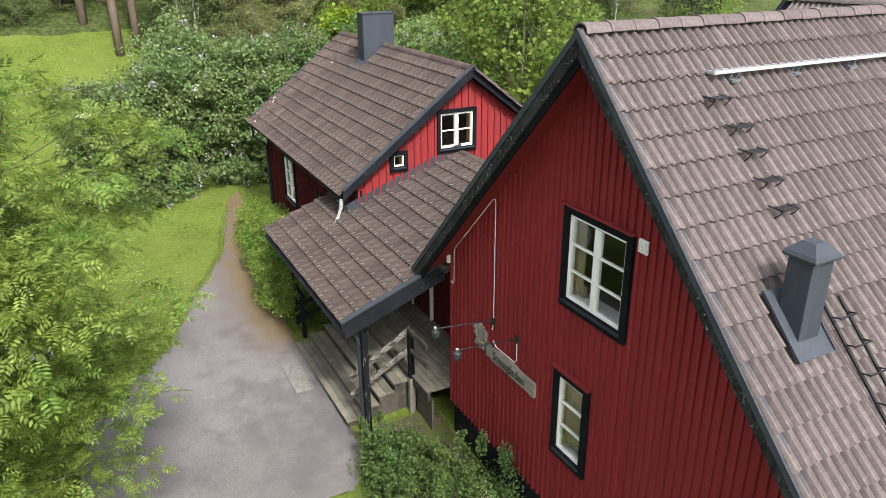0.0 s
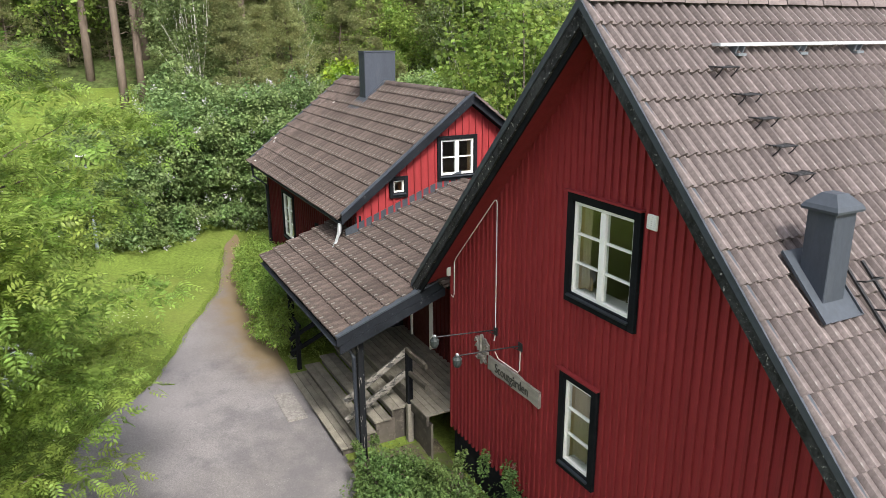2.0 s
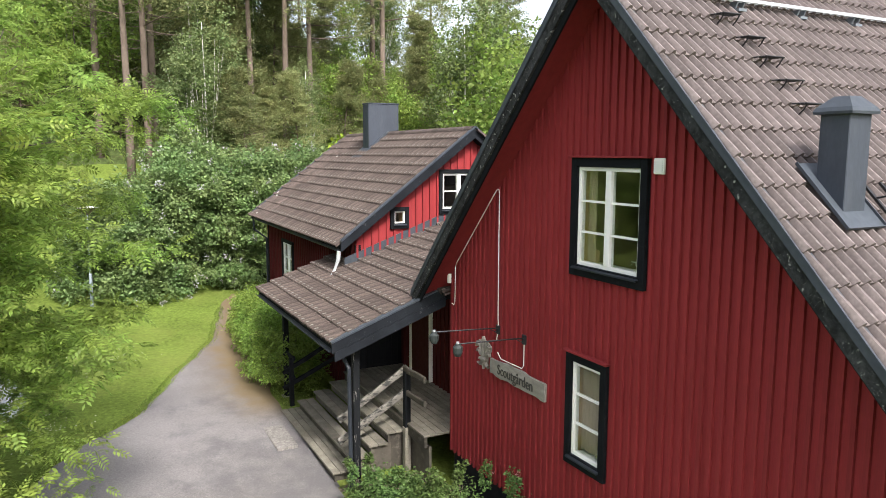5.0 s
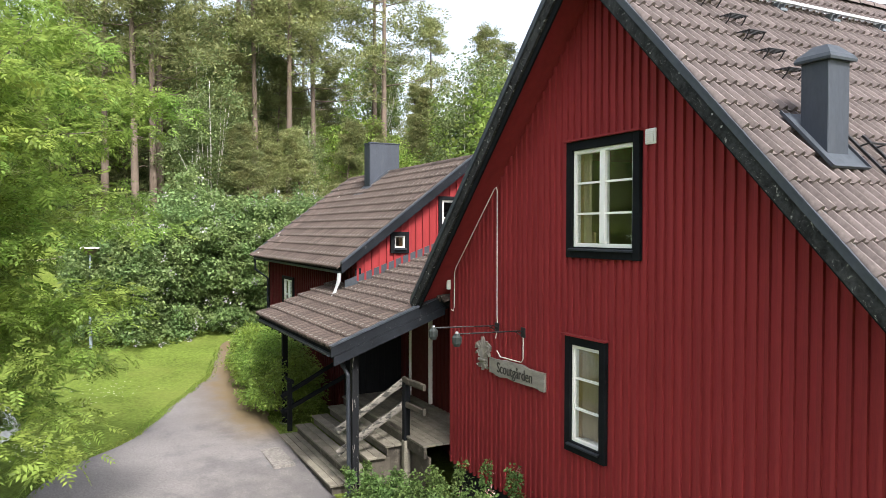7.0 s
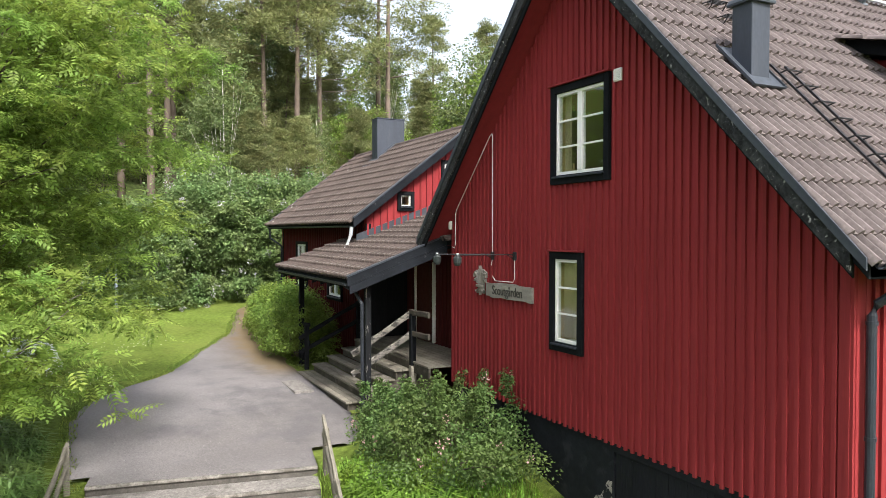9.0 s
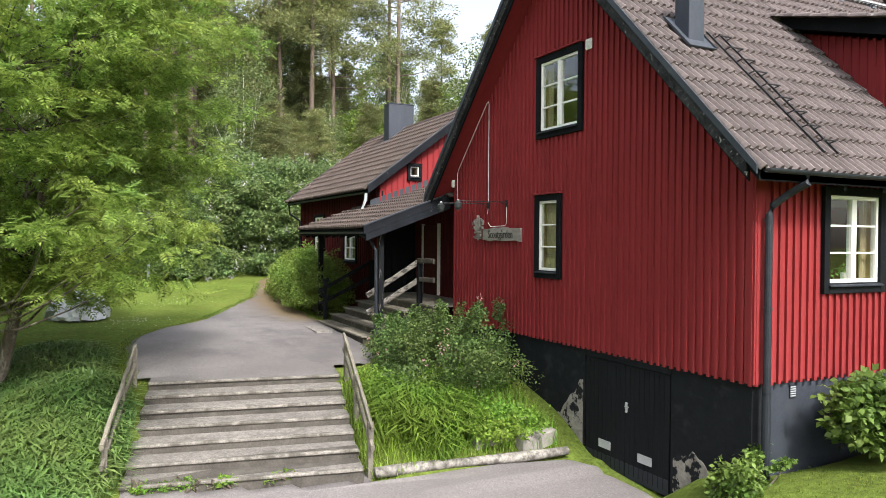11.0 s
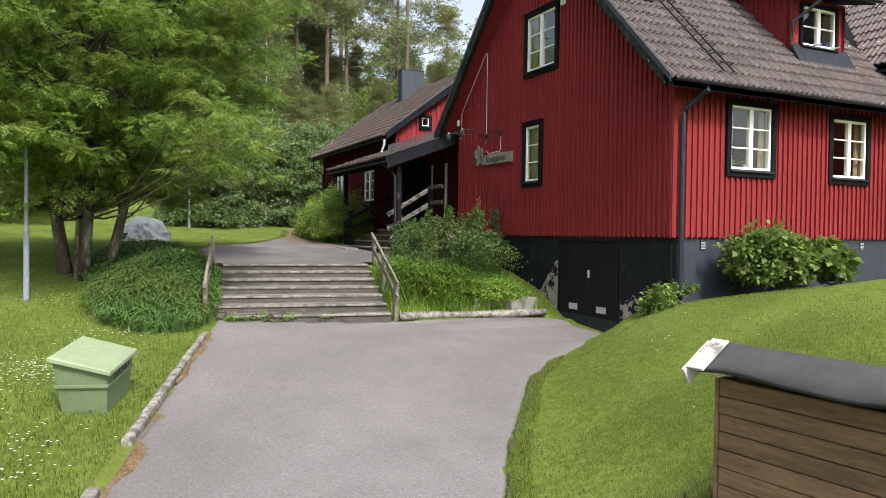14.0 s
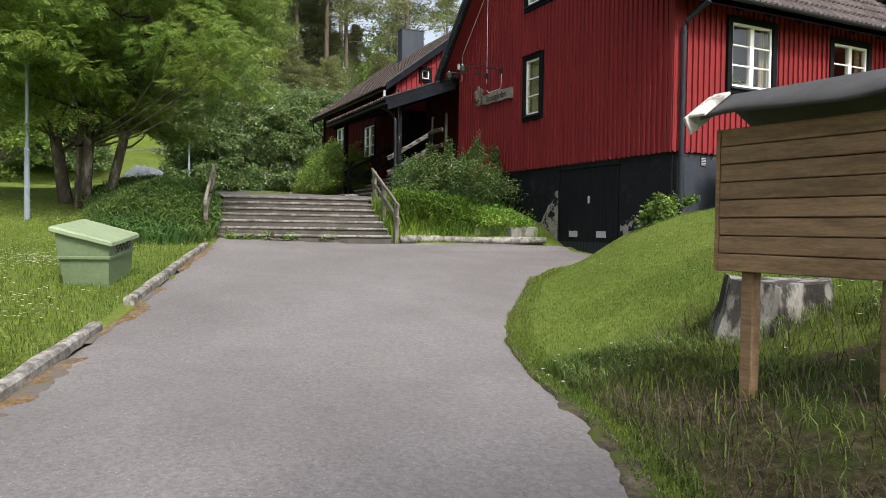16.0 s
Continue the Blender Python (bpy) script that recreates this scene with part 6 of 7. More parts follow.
def leaf_arrays(pos, direction, normal, length, width):
    """Folded leaves: base, two sides and tip, at each position."""
    d = unit(direction)
    s = unit(np.cross(normal, d))
    n = np.cross(d, s)
    length, width = np.asarray(length).reshape(-1, 1), np.asarray(width).reshape(-1, 1)
    a = pos
    b = pos + d * length * 0.45 + s * width / 2 + n * width * 0.15
    c = pos + d * length
    e = pos + d * length * 0.45 - s * width / 2 + n * width * 0.15
    return np.stack([a, b, c, e], 1).reshape(-1, 3)


def leaf_mesh(name, verts, material):
    n = len(verts) // 4
    me = bpy.data.meshes.new(name)
    me.vertices.add(len(verts))
    me.vertices.foreach_set("co", np.asarray(verts, dtype=np.float32).ravel())
    me.loops.add(n * 4)
    me.loops.foreach_set("vertex_index", np.arange(n * 4, dtype=np.int32))
    me.polygons.add(n)
    me.polygons.foreach_set("loop_start", np.arange(0, n * 4, 4, dtype=np.int32))
    me.polygons.foreach_set("loop_total", np.full(n, 4, dtype=np.int32))
    me.update(calc_edges=True)
    me.validate()
    me.materials.append(material)
    return me


def leaf_part(name, verts, material, parent, label=""):
    ob = new(name, leaf_mesh(name, verts, material))
    ob.parent = parent
    ob.matrix_parent_inverse = Matrix.Translation(parent.location).inverted()
    return tagged(ob, label) if label else ob


def ball(n, rng):
    v = unit(rng.normal(size=(n, 3)))
    return v * rng.random((n, 1)) ** (1 / 3)


def clumped(centres, radii, per, length, width, rng, droop=0.2, up=0.6, flat=0.5):
    """Leaves about clump centres: each clump a flattened spray of leaves that point outwards."""
    k = len(centres)
    off = ball(k * per, rng).reshape(k, per, 3) * np.asarray(radii).reshape(k, 1, 1)
    off[:, :, 2] *= flat
    tilt = rng.normal(size=(k, 1, 3)) * 0.3
    off[:, :, 2] += (off * tilt).sum(2)
    pos = (centres[:, None, :] + off).reshape(-1, 3)
    out_ = unit(off.reshape(-1, 3)) * np.array([1, 1, 0.5]) + rng.normal(size=(k * per, 3)) * 0.5 + np.array([0, 0, -droop])
    nor = rng.normal(size=(k * per, 3)) * 0.55 + np.array([0, 0, up])
    sc = 0.7 + 0.6 * rng.random(k * per)
    return leaf_arrays(pos, out_, nor, length * sc, width * sc)


def bushy(centre, radius, n, rng, shell=0.55, bottom=-0.9, lump=0.25, freq=0.7):
    """Clump centres in a lumpy ellipsoid, denser towards its outside."""
    v = unit(rng.normal(size=(n * 2, 3)))
    v = v[v[:, 2] > bottom][:n]
    r = shell + (1 - shell) * rng.random(len(v)) ** 0.6
    k = np.array([1 + lump * noise.noise(Vector(q) * 2.2 + Vector(centre) * freq) * 1.6 for q in v])
    return np.asarray(centre) + v * (r * k)[:, None] * np.asarray(radius)


def limbs(bm, base, tips, r0, rng, bend=0.35, seg=7, steps=6):
    for t in tips:
        a, b = np.asarray(base, float), np.asarray(t, float)
        pts, rad = [], []
        w = rng.normal(size=3) * bend
        for i in range(steps):
            f = i / (steps - 1)
            p = a + (b - a) * f + w * math.sin(math.pi * f) * 0.5 + np.array([0, 0, -0.15 * np.linalg.norm(b - a) * f * (1 - f)])
            pts.append(tuple(p))
            rad.append(r0 * (1 - 0.85 * f))
        tube(bm, pts, rad, seg)


def pinnate(centres, radii, per, length, rng, pairs=5, droop=0.15):
    """Sprays of feathered leaves: each leaf a row of paired leaflets and one at its tip."""
    k = len(centres)
    off = ball(k * per, rng).reshape(k, per, 3) * np.asarray(radii).reshape(k, 1, 1)
    off[:, :, 2] *= 0.35
    base = (centres[:, None, :] + off).reshape(-1, 3)
    n_ = k * per
    d = unit(unit(off.reshape(-1, 3)) * np.array([1, 1, 0.4]) + rng.normal(size=(n_, 3)) * 0.4 + np.array([0, 0, -droop]))
    nor = rng.normal(size=(n_, 3)) * 0.35 + np.array([0, 0, 1.0])
    side = unit(np.cross(nor, d))
    up = np.cross(d, side)
    ln = (length * (0.7 + 0.6 * rng.random(n_)))[:, None]
    out_ = []
    for i in range(pairs):
        f = (i + 1.2) / (pairs + 0.8)
        p = base + d * ln * f - up * ln * (0.22 * f * f)
        w = ln[:, 0] * (0.44 - 0.18 * abs(f - 0.5))
        for sg in (-1, 1):
            out_.append(leaf_arrays(p, side * sg + d * 0.5 - up * 0.2, up, w, w * 0.4))
    p = base + d * ln - up * ln * 0.22
    out_.append(leaf_arrays(p, d - up * 0.3, up, ln[:, 0] * 0.33, ln[:, 0] * 0.12))
    return np.concatenate(out_)


# -- the many-stemmed rowan on the lawn --
def rowan(at, seed):
    rng = np.random.default_rng(seed)
    x, y, z = at
    tree = thing("rowan_tree", "many-stemmed rowan tree in full light-green leaf on the lawn", "tree", at=at)
    stems = [(-0.45, -0.3, -1.2, -0.9, 0.17), (0.02, -0.05, -0.2, 0.3, 0.13), (0.2, 0.05, 0.9, 0.5, 0.14), (0.35, 0.5, 1.3, 1.5, 0.13)]
    boughs = bushy((x - 0.1, y + 0.1, z + 5.3), (5.0, 4.55, 4.5), 440, rng, 0.42, -0.95, 0.32)
    boughs = boughs[boughs[:, 2] > z + 1.7]
    pull = np.interp(boughs[:, 2], [z + 1.7, z + 3.2], [0.76, 1.0])[:, None]
    boughs[:, :2] = (boughs[:, :2] - (x, y)) * pull + (x, y)
    low = [(4.45, 2.65, 2.85), (4.2, 2.0, 2.5), (4.6, 1.6, 3.1), (3.8, 3.0, 3.3), (4.4, 2.2, 3.6), (4.0, 2.7, 2.4)]
    boughs = np.vstack([boughs, np.array(low) + np.array(at)])
    for i, (sx, sy, tx, ty, r0) in enumerate(stems):
        bm = bmesh.new()
        top = (x + sx + tx, y + sy + ty, z + 7.2 + 0.5 * (i % 3))
        limbs(bm, (x + sx, y + sy, z - 0.3), [top], r0, rng, 0.12, 10, 9)
        for q in boughs[i::4][-34:]:
            f = min(0.92, max(0.22, (q[2] - z) / 7.6 - 0.16))
            b = (x + sx + tx * f, y + sy + ty * f, z - 0.3 + (top[2] - z) * f - 0.3 * f * (1 - f))
            limbs(bm, b, [tuple(q)], 0.034, rng, 0.3, 5, 5)
        part("trunk", bm, BARK_ROWAN, tree, sm=True)
    fan = rng.random((len(boughs), 14)) ** 0.5 * (0.6 + 0.45 * rng.random((len(boughs), 1)))
    ang = rng.random(fan.shape) * 2 * math.pi
    tilt = rng.normal(size=(len(boughs), 1, 2)) * 0.16
    c = np.stack([fan * np.cos(ang), fan * np.sin(ang), -0.22 * fan ** 2 + rng.normal(size=fan.shape) * 0.07], 2)
    c[:, :, 2] += (c[:, :, :2] * tilt).sum(2)
    c = (boughs[:, None, :] + c).reshape(-1, 3)
    leaf_part("crown", pinnate(c, 0.15 + 0.1 * rng.random(len(c)), 9, 0.205, rng, 4), LEAF_ROWAN, tree)
    return tree


rowan((-8.75, -10.25, 0.85), 11)


def shrub(name, label, category, centre, radius, n, per, length, width, material, seed, clump=0.22, flowers=None, group="", shoots=0, flat=0.6, bottom=-0.55, base=None, shell=0.5, skirt=0):
    """A shrub: a few stems and a lumpy crown of leaf sprays, with flower heads where it blooms."""
    rng = np.random.default_rng(seed)
    at = (centre[0], centre[1], base if base is not None else centre[2] - radius[2])
    s = thing(name, label, category, group, at=at)
    c = bushy(centre, radius, n, rng, shell, bottom)
    if skirt:
        a = rng.random(skirt) * 2 * math.pi
        f = 0.8 + 0.3 * rng.random(skirt)
        c = np.vstack([c, np.stack([centre[0] + radius[0] * f * np.cos(a), centre[1] + radius[1] * f * np.sin(a), at[2] + 0.15 + 0.9 * rng.random(skirt)], 1)])
    if shoots:
        q = np.asarray(centre) + rng.normal(size=(shoots, 3)) * np.asarray(radius) * np.array([0.55, 0.55, 0.0])
        for p in q:
            h = radius[2] * (0.9 + 0.45 * rng.random())
            lean = rng.normal(size=2) * 0.25
            for f in np.linspace(0.7, 1.0, 5):
                c = np.vstack([c, [p[0] + lean[0] * f, p[1] + lean[1] * f, centre[2] + h * f]])
    rr = clump * (0.7 + 0.6 * rng.random(len(c)))
    if shoots:
        rr[-shoots * 5:] *= 0.4
    bm = bmesh.new()
    tips = [tuple(c[i]) for i in rng.integers(0, len(c), 14)]
    limbs(bm, at, tips, 0.03, rng, 0.2, 5, 4)
    part("branchwork", bm, BARK_GREY, s)
    leaf_part("foliage", clumped(c, rr, per, length, width, rng, 0.25, 0.7, flat), material, s)
    if flowers:
        mat_, count, size = flowers
        pick = c[rng.integers(0, len(c), count)]
        outw = unit((pick - np.asarray(centre)) / np.asarray(radius))
        heads = pick + outw * np.asarray(rr.mean()) * 0.9
        tagged(leaf_part("flower_head", clumped(heads, np.full(len(heads), size), 14, size * 0.8, size * 0.5, rng, -0.3, 0.6, 1.3), mat_, s), kind="stuff")
    return s


# lilacs behind the lawn
for i, (cx, cy, rx, ry, h) in enumerate(((-27.6, -4.6, 2.6, 2.3, 4.2), (-28.4, -2.0, 2.6, 2.4, 5.6), (-28.2, 0.6, 2.4, 2.3, 5.2), (-29.2, 3.2, 2.5, 2.4, 5.4), (-29.6, 6.2, 2.6, 2.6, 5.0), (-30.4, 9.4, 2.6, 2.6, 4.8), (-32.5, -11.5, 3.0, 2.4, 4.4))):
    gz = ground_z(cx, cy)
    shrub("lilac_bush", "tall lilac bush with pale flower heads at the wood's edge", "bush", (cx, cy, gz + h * 0.52), (rx, ry, h * 0.52), 640, 62, 0.13, 0.09, LEAF_LILAC, 20 + i, 0.4, (LILAC_FLOWER, 75, 0.11), "lilacs by the wood", base=gz - 0.1, bottom=-0.95, skirt=130)
# shrubs round the houses
shrub("rose_bush", "dark green rose bush with long shoots beside the house wall", "bush", (-6.45, -1.6, 1.42), (1.95, 1.35, 0.85), 420, 50, 0.06, 0.036, LEAF_ROSE, 41, 0.22, (PINK, 26, 0.05), shoots=16, base=0.75)
shrub("rose_bush", "dark green rose bush with long shoots beside the house wall", "bush", (-8.2, -1.7, 1.45), (0.8, 0.7, 0.5), 110, 40, 0.06, 0.036, LEAF_ROSE, 47, 0.18, None, shoots=8, base=1.0)
for bx, by, bz, rad, seed in ((-15.9, -1.5, 2.2, (1.55, 0.95, 1.2), 42), (-18.3, -1.25, 2.2, (1.5, 0.95, 1.15), 43), (-20.6, -1.1, 2.1, (1.35, 0.85, 0.95), 49)):
    shrub("spirea_bush", "bright green spirea bush beside the porch", "bush", (bx, by, bz), rad, 420, 56, 0.085, 0.032, LEAF_SPIREA, seed, 0.24, base=1.3)
shrub("currant_bush", "leafy currant bush against the grey plinth", "bush", (0.8, 1.6, 1.4), (0.55, 0.78, 0.64), 150, 34, 0.11, 0.085, LEAF_CURRANT, 44, 0.2, base=0.9)
shrub("currant_bush", "large-leaved low shrub against the grey plinth", "bush", (0.8, 3.1, 1.35), (0.45, 0.75, 0.42), 60, 22, 0.2, 0.16, LEAF_CURRANT, 48, 0.17, base=1.05)
shrub("corner_shrub", "small green shrub at the house corner", "bush", (0.12, -0.42, 0.6), (0.34, 0.24, 0.34), 50, 34, 0.075, 0.045, LEAF_CURRANT, 45, 0.16, shoots=5, base=0.2)
for k, (wx, wy, wr) in enumerate(((-4.5, -7.5, 0.1), (-4.46, -7.12, 0.07), (-4.4, -6.74, 0.045), (-4.33, -6.25, 0.17))):
    shrub("weed", "bright green weed growing from the joint below the steps", "weed", (wx, wy, 0.1), (0.08, wr, 0.06), 8 + int(120 * wr), 12, 0.05, 0.03, LEAF_HERB, 60 + k, 0.05, None, "weeds at the foot of the steps", base=0.03)
shrub("maple_sapling", "bright yellow-green young maple at the wood's edge", "tree", (-33.0, 6.6, 6.2), (1.1, 1.1, 2.2), 130, 30, 0.22, 0.18, LEAF_FRESH, 46, 0.4, base=3.4)


# -- strap leaves and grass --
def blade_arrays(pos, lean, height, width, rng, bend=0.5):
    """Arching blades of two pieces each, as two quads."""
    n = len(pos)
    a = rng.random(n) * 2 * math.pi
    d = np.stack([np.cos(a), np.sin(a), np.zeros(n)], 1)
    s = np.stack([-np.sin(a), np.cos(a), np.zeros(n)], 1)
    h = np.asarray(height).reshape(-1, 1) * (0.6 + 0.8 * rng.random((n, 1)))
    w = np.asarray(width).reshape(-1, 1) * (0.7 + 0.6 * rng.random((n, 1)))
    up = np.array([0, 0, 1.0])
    m = pos + up * h * 0.62 + d * h * lean * 0.35
    t = pos + up * h * (1 - bend * 0.35) + d * h * lean * 1.0
    q1 = np.stack([pos - s * w * 0.4, pos + s * w * 0.4, m + s * w * 0.5, m - s * w * 0.5], 1)
    q2 = np.stack([m - s * w * 0.5, m + s * w * 0.5, t + s * w * 0.06, t - s * w * 0.06], 1)
    return np.concatenate([q1, q2], 0).reshape(-1, 3)


def scatter(n, x0, x1, y0, y1, rng, where=lambda x, y: True, dense=None):
    out_ = []
    while len(out_) < n:
        x, y = x0 + (x1 - x0) * rng.random(), y0 + (y1 - y0) * rng.random()
        if where(x, y) and (dense is None or rng.random() < dense(x, y)):
            out_.append((x, y, ground_z(x, y) + 0.0))
    return np.array(out_)


def lilies(name, label, centre, size, n, height, material, seed, dome=0.35):
    rng = np.random.default_rng(seed)
    p = rng.normal(size=(n, 2)) * 0.5
    p = p[(p ** 2).sum(1) < 1.1]
    x, y = centre[0] + p[:, 0] * size[0], centre[1] + p[:, 1] * size[1]
    ok = np.array([not paved(a, b, 0.05) and not (-0.1 < stair_uv(a, b)[0] < 3.8 and 0.02 < stair_uv(a, b)[1] < ST_W - 0.02) for a, b in zip(x, y)])
    p, x, y = p[ok], x[ok], y[ok]
    z = np.array([ground_z(a, b) for a, b in zip(x, y)]) + dome * np.maximum(0, 1 - (p ** 2).sum(1)) * rng.random(len(x))
    ob = new(name, leaf_mesh(name, blade_arrays(np.stack([x, y, z], 1), 1.0, np.full(len(x), height), np.full(len(x), 0.032), rng, 1.4), material))
    return tagged(ob, label, "flower bed", kind="stuff")


lilies("lily_bed", "dense bed of strap-leaved day lilies beside the stairs", (-6.2, -8.78), (2.3, 1.25), 17000, 0.36, LEAF_LILY, 51, 0.3)
lilies("lily_bed", "dense bed of strap-leaved day lilies beside the stairs", (-9.0, -9.0), (2.2, 1.2), 9500, 0.36, LEAF_LILY, 52, 0.28)
lilies("lily_bed", "tall bright green day lilies below the rose bush", (-4.75, -2.75), (0.95, 0.9), 2600, 0.5, LEAF_HERB, 53, 0.2)
shrub("herb_clump", "low bright green herbs in the bed by the stairs", "plant", (-4.4, -1.6, 0.5), (0.8, 1.0, 0.3), 150, 34, 0.07, 0.05, LEAF_HERB, 54, 0.16, base=0.15, bottom=-0.3)
shrub("herb_clump", "low bright green herbs in the bed by the stairs", "plant", (-5.9, -3.0, 0.95), (1.1, 0.45, 0.28), 150, 34, 0.06, 0.045, LEAF_HERB, 55, 0.16, base=0.6, bottom=-0.3)
shrub("herb_clump", "low bright green herbs in the bed by the stairs", "plant", (-5.6, -8.25, 0.35), (0.9, 0.35, 0.22), 90, 34, 0.07, 0.05, LEAF_HERB, 56, 0.15, base=0.0, bottom=-0.3)
for i, (cx, cy) in enumerate(((-4.52, -6.9), (-4.44, -6.35), (-4.3, -5.45), (-4.6, -7.4))):
    shrub("weed_tuft", "green weeds growing at the foot of the steps", "weeds", (cx + 0.04, cy, 0.06), (0.1, 0.22 if i != 2 else 0.32, 0.09), 22, 22, 0.05, 0.03, LEAF_HERB, 60 + i, 0.06, group="weeds at the steps", base=-0.04, bottom=-0.2)


def off_paved(x, y):
    u, v = stair_uv(x, y)
    return not paved(x, y, 0.02) and not (-0.1 < u < 3.9 and -0.02 < v < ST_W + 0.02)


def build_grass():
    rng = np.random.default_rng(77)
    blades = []
    # mown lawn on the mound, longer towards the notice board
    p = scatter(80000, 0.0, 9.5, -8.0, 1.0, rng, lambda x, y: off_paved(x, y) and y > drive_right(x) and x > 0.15, lambda x, y: (0.25 + 0.75 * smooth(0.5, 5.5, x)) * (1 - 0.85 * smooth(6.0, 6.8, x) * smooth(-4.8, -5.6, y)))
    tall = np.array([0.036 + 0.09 * smooth(5.2, 6.6, a) * smooth(-4.2, -5.2, b) * (0.4 + 0.6 * smooth(-7.0, -6.4, b)) * (0.55 + 0.9 * max(0.0, noise.noise((a * 1.7, b * 1.7, 0)) + 0.3)) for a, b, _ in p])
    blades.append(blade_arrays(p, 0.45, tall, np.full(len(p), 0.005) + tall * 0.012, rng))
    # lawn by the sand bin and below the rowan
    p = scatter(24000, -8.0, 6.0, -14.0, -8.2, rng, lambda x, y: off_paved(x, y) and y < drive_left(x) - 0.12, lambda x, y: 0.3 + 0.7 * smooth(-5, 2, x))
    blades.append(blade_arrays(p, 0.45, np.full(len(p), 0.07), np.full(len(p), 0.009), rng))
    # ragged edges of the paving
    p = scatter(5000, -24.0, -7.6, -9.5, 0.0, rng, lambda x, y: (abs(y - court_left(x)) < 0.16) or (court_right(x) < y < court_right(x) + 0.25 and x < -13.9))
    blades.append(blade_arrays(p, 0.7, np.full(len(p), 0.05), np.full(len(p), 0.01), rng))
    p = scatter(9000, -0.4, 9.8, -8.4, -1.0, rng, lambda x, y: -0.06 < y - drive_right(x) < 0.3 - 0.25 * max(0.0, noise.noise((x * 2.3, 6, 0))))
    blades.append(blade_arrays(p, 0.6, np.full(len(p), 0.05), np.full(len(p), 0.006), rng))
    v = np.concatenate(blades)
    ob = new("grass", leaf_mesh("grass", v, LEAF_GRASS))
    tagged(ob, "short green grass blades along lawn and drive", "grass", kind="stuff")
    p = scatter(2400, 5.6, 9.2, -7.6, -4.9, rng, lambda x, y: y > drive_right(x) + 0.1)
    q = scatter(5000, 5.5, 9.4, -7.4, -4.2, rng, lambda x, y: y > drive_right(x) + 0.12, lambda x, y: 0.04 + 0.96 * smooth(0.0, 0.3, noise.noise((x * 1.1, y * 1.1, 4)) + 0.35 * smooth(0.9, 0.2, math.hypot(x - 5.9, y + 6.1)) - 0.3 * smooth(7.0, 7.8, x)))
    tagged(new("tall_grass", leaf_mesh("tall_grass", blade_arrays(q, 0.6, np.full(len(q), 0.15), np.full(len(q), 0.008), rng), LEAF_TALL)), "tall dark grass round the stump and notice board", "grass", kind="stuff")
    ob = new("dry_grass", leaf_mesh("dry_grass", blade_arrays(p, 1.1, np.full(len(p), 0.16), np.full(len(p), 0.006), rng), LEAF_DRY))
    tagged(ob, "dry straw among the tall grass under the board", "grass", kind="stuff")
    # grass on the bed beside the stairs
    p = scatter(3500, -6.8, -3.7, -4.4, -0.4, rng, off_paved)
    ob = new("bed_grass", leaf_mesh("bed_grass", blade_arrays(p, 0.6, np.full(len(p), 0.3), np.full(len(p), 0.012), rng), LEAF_HERB))
    tagged(ob, "long fresh grass in the bed beside the stairs", "grass", kind="stuff")


build_grass()


def daisies():
    rng = np.random.default_rng(9)
    spots = [(-1.6, -10.9, 0.8, 220), (1.6, -11.3, 0.8, 200), (-3.8, -9.9, 1.0, 70), (-0.5, -12.0, 0.9, 110), (-14.5, -7.2, 0.9, 90), (-19.5, -5.8, 1.0, 60), (5.9, -6.2, 0.5, 34), (7.7, -5.0, 0.9, 30), (3.2, -1.5, 2.2, 22), (-9.0, -12.0, 2.0, 60), (-6.5, -10.6, 0.7, 60)]
    vs = []
    for cx, cy, r, n in spots:
        q = rng.normal(size=(n, 2)) * r * 0.6 + np.array([cx, cy])
        q = np.array([a for a in q if off_paved(*a)])
        z = np.array([ground_z(*a) for a in q]) + 0.05 + 0.05 * rng.random(len(q))
        c = np.stack([q[:, 0], q[:, 1], z], 1)
        for k in range(5):
            a = 2 * math.pi * k / 5 + rng.random(len(c)) * 0.4
            d = np.stack([np.cos(a), np.sin(a), np.full(len(c), 0.25)], 1)
            vs.append(leaf_arrays(c, d, np.tile([0, 0, 1.0], (len(c), 1)), np.full(len(c), 0.022), np.full(len(c), 0.017)))
    ob = new("daisies", leaf_mesh("daisies", np.concatenate(vs), PETAL))
    tagged(ob, "white daisies scattered in the lawn", "flowers", kind="stuff")


daisies()


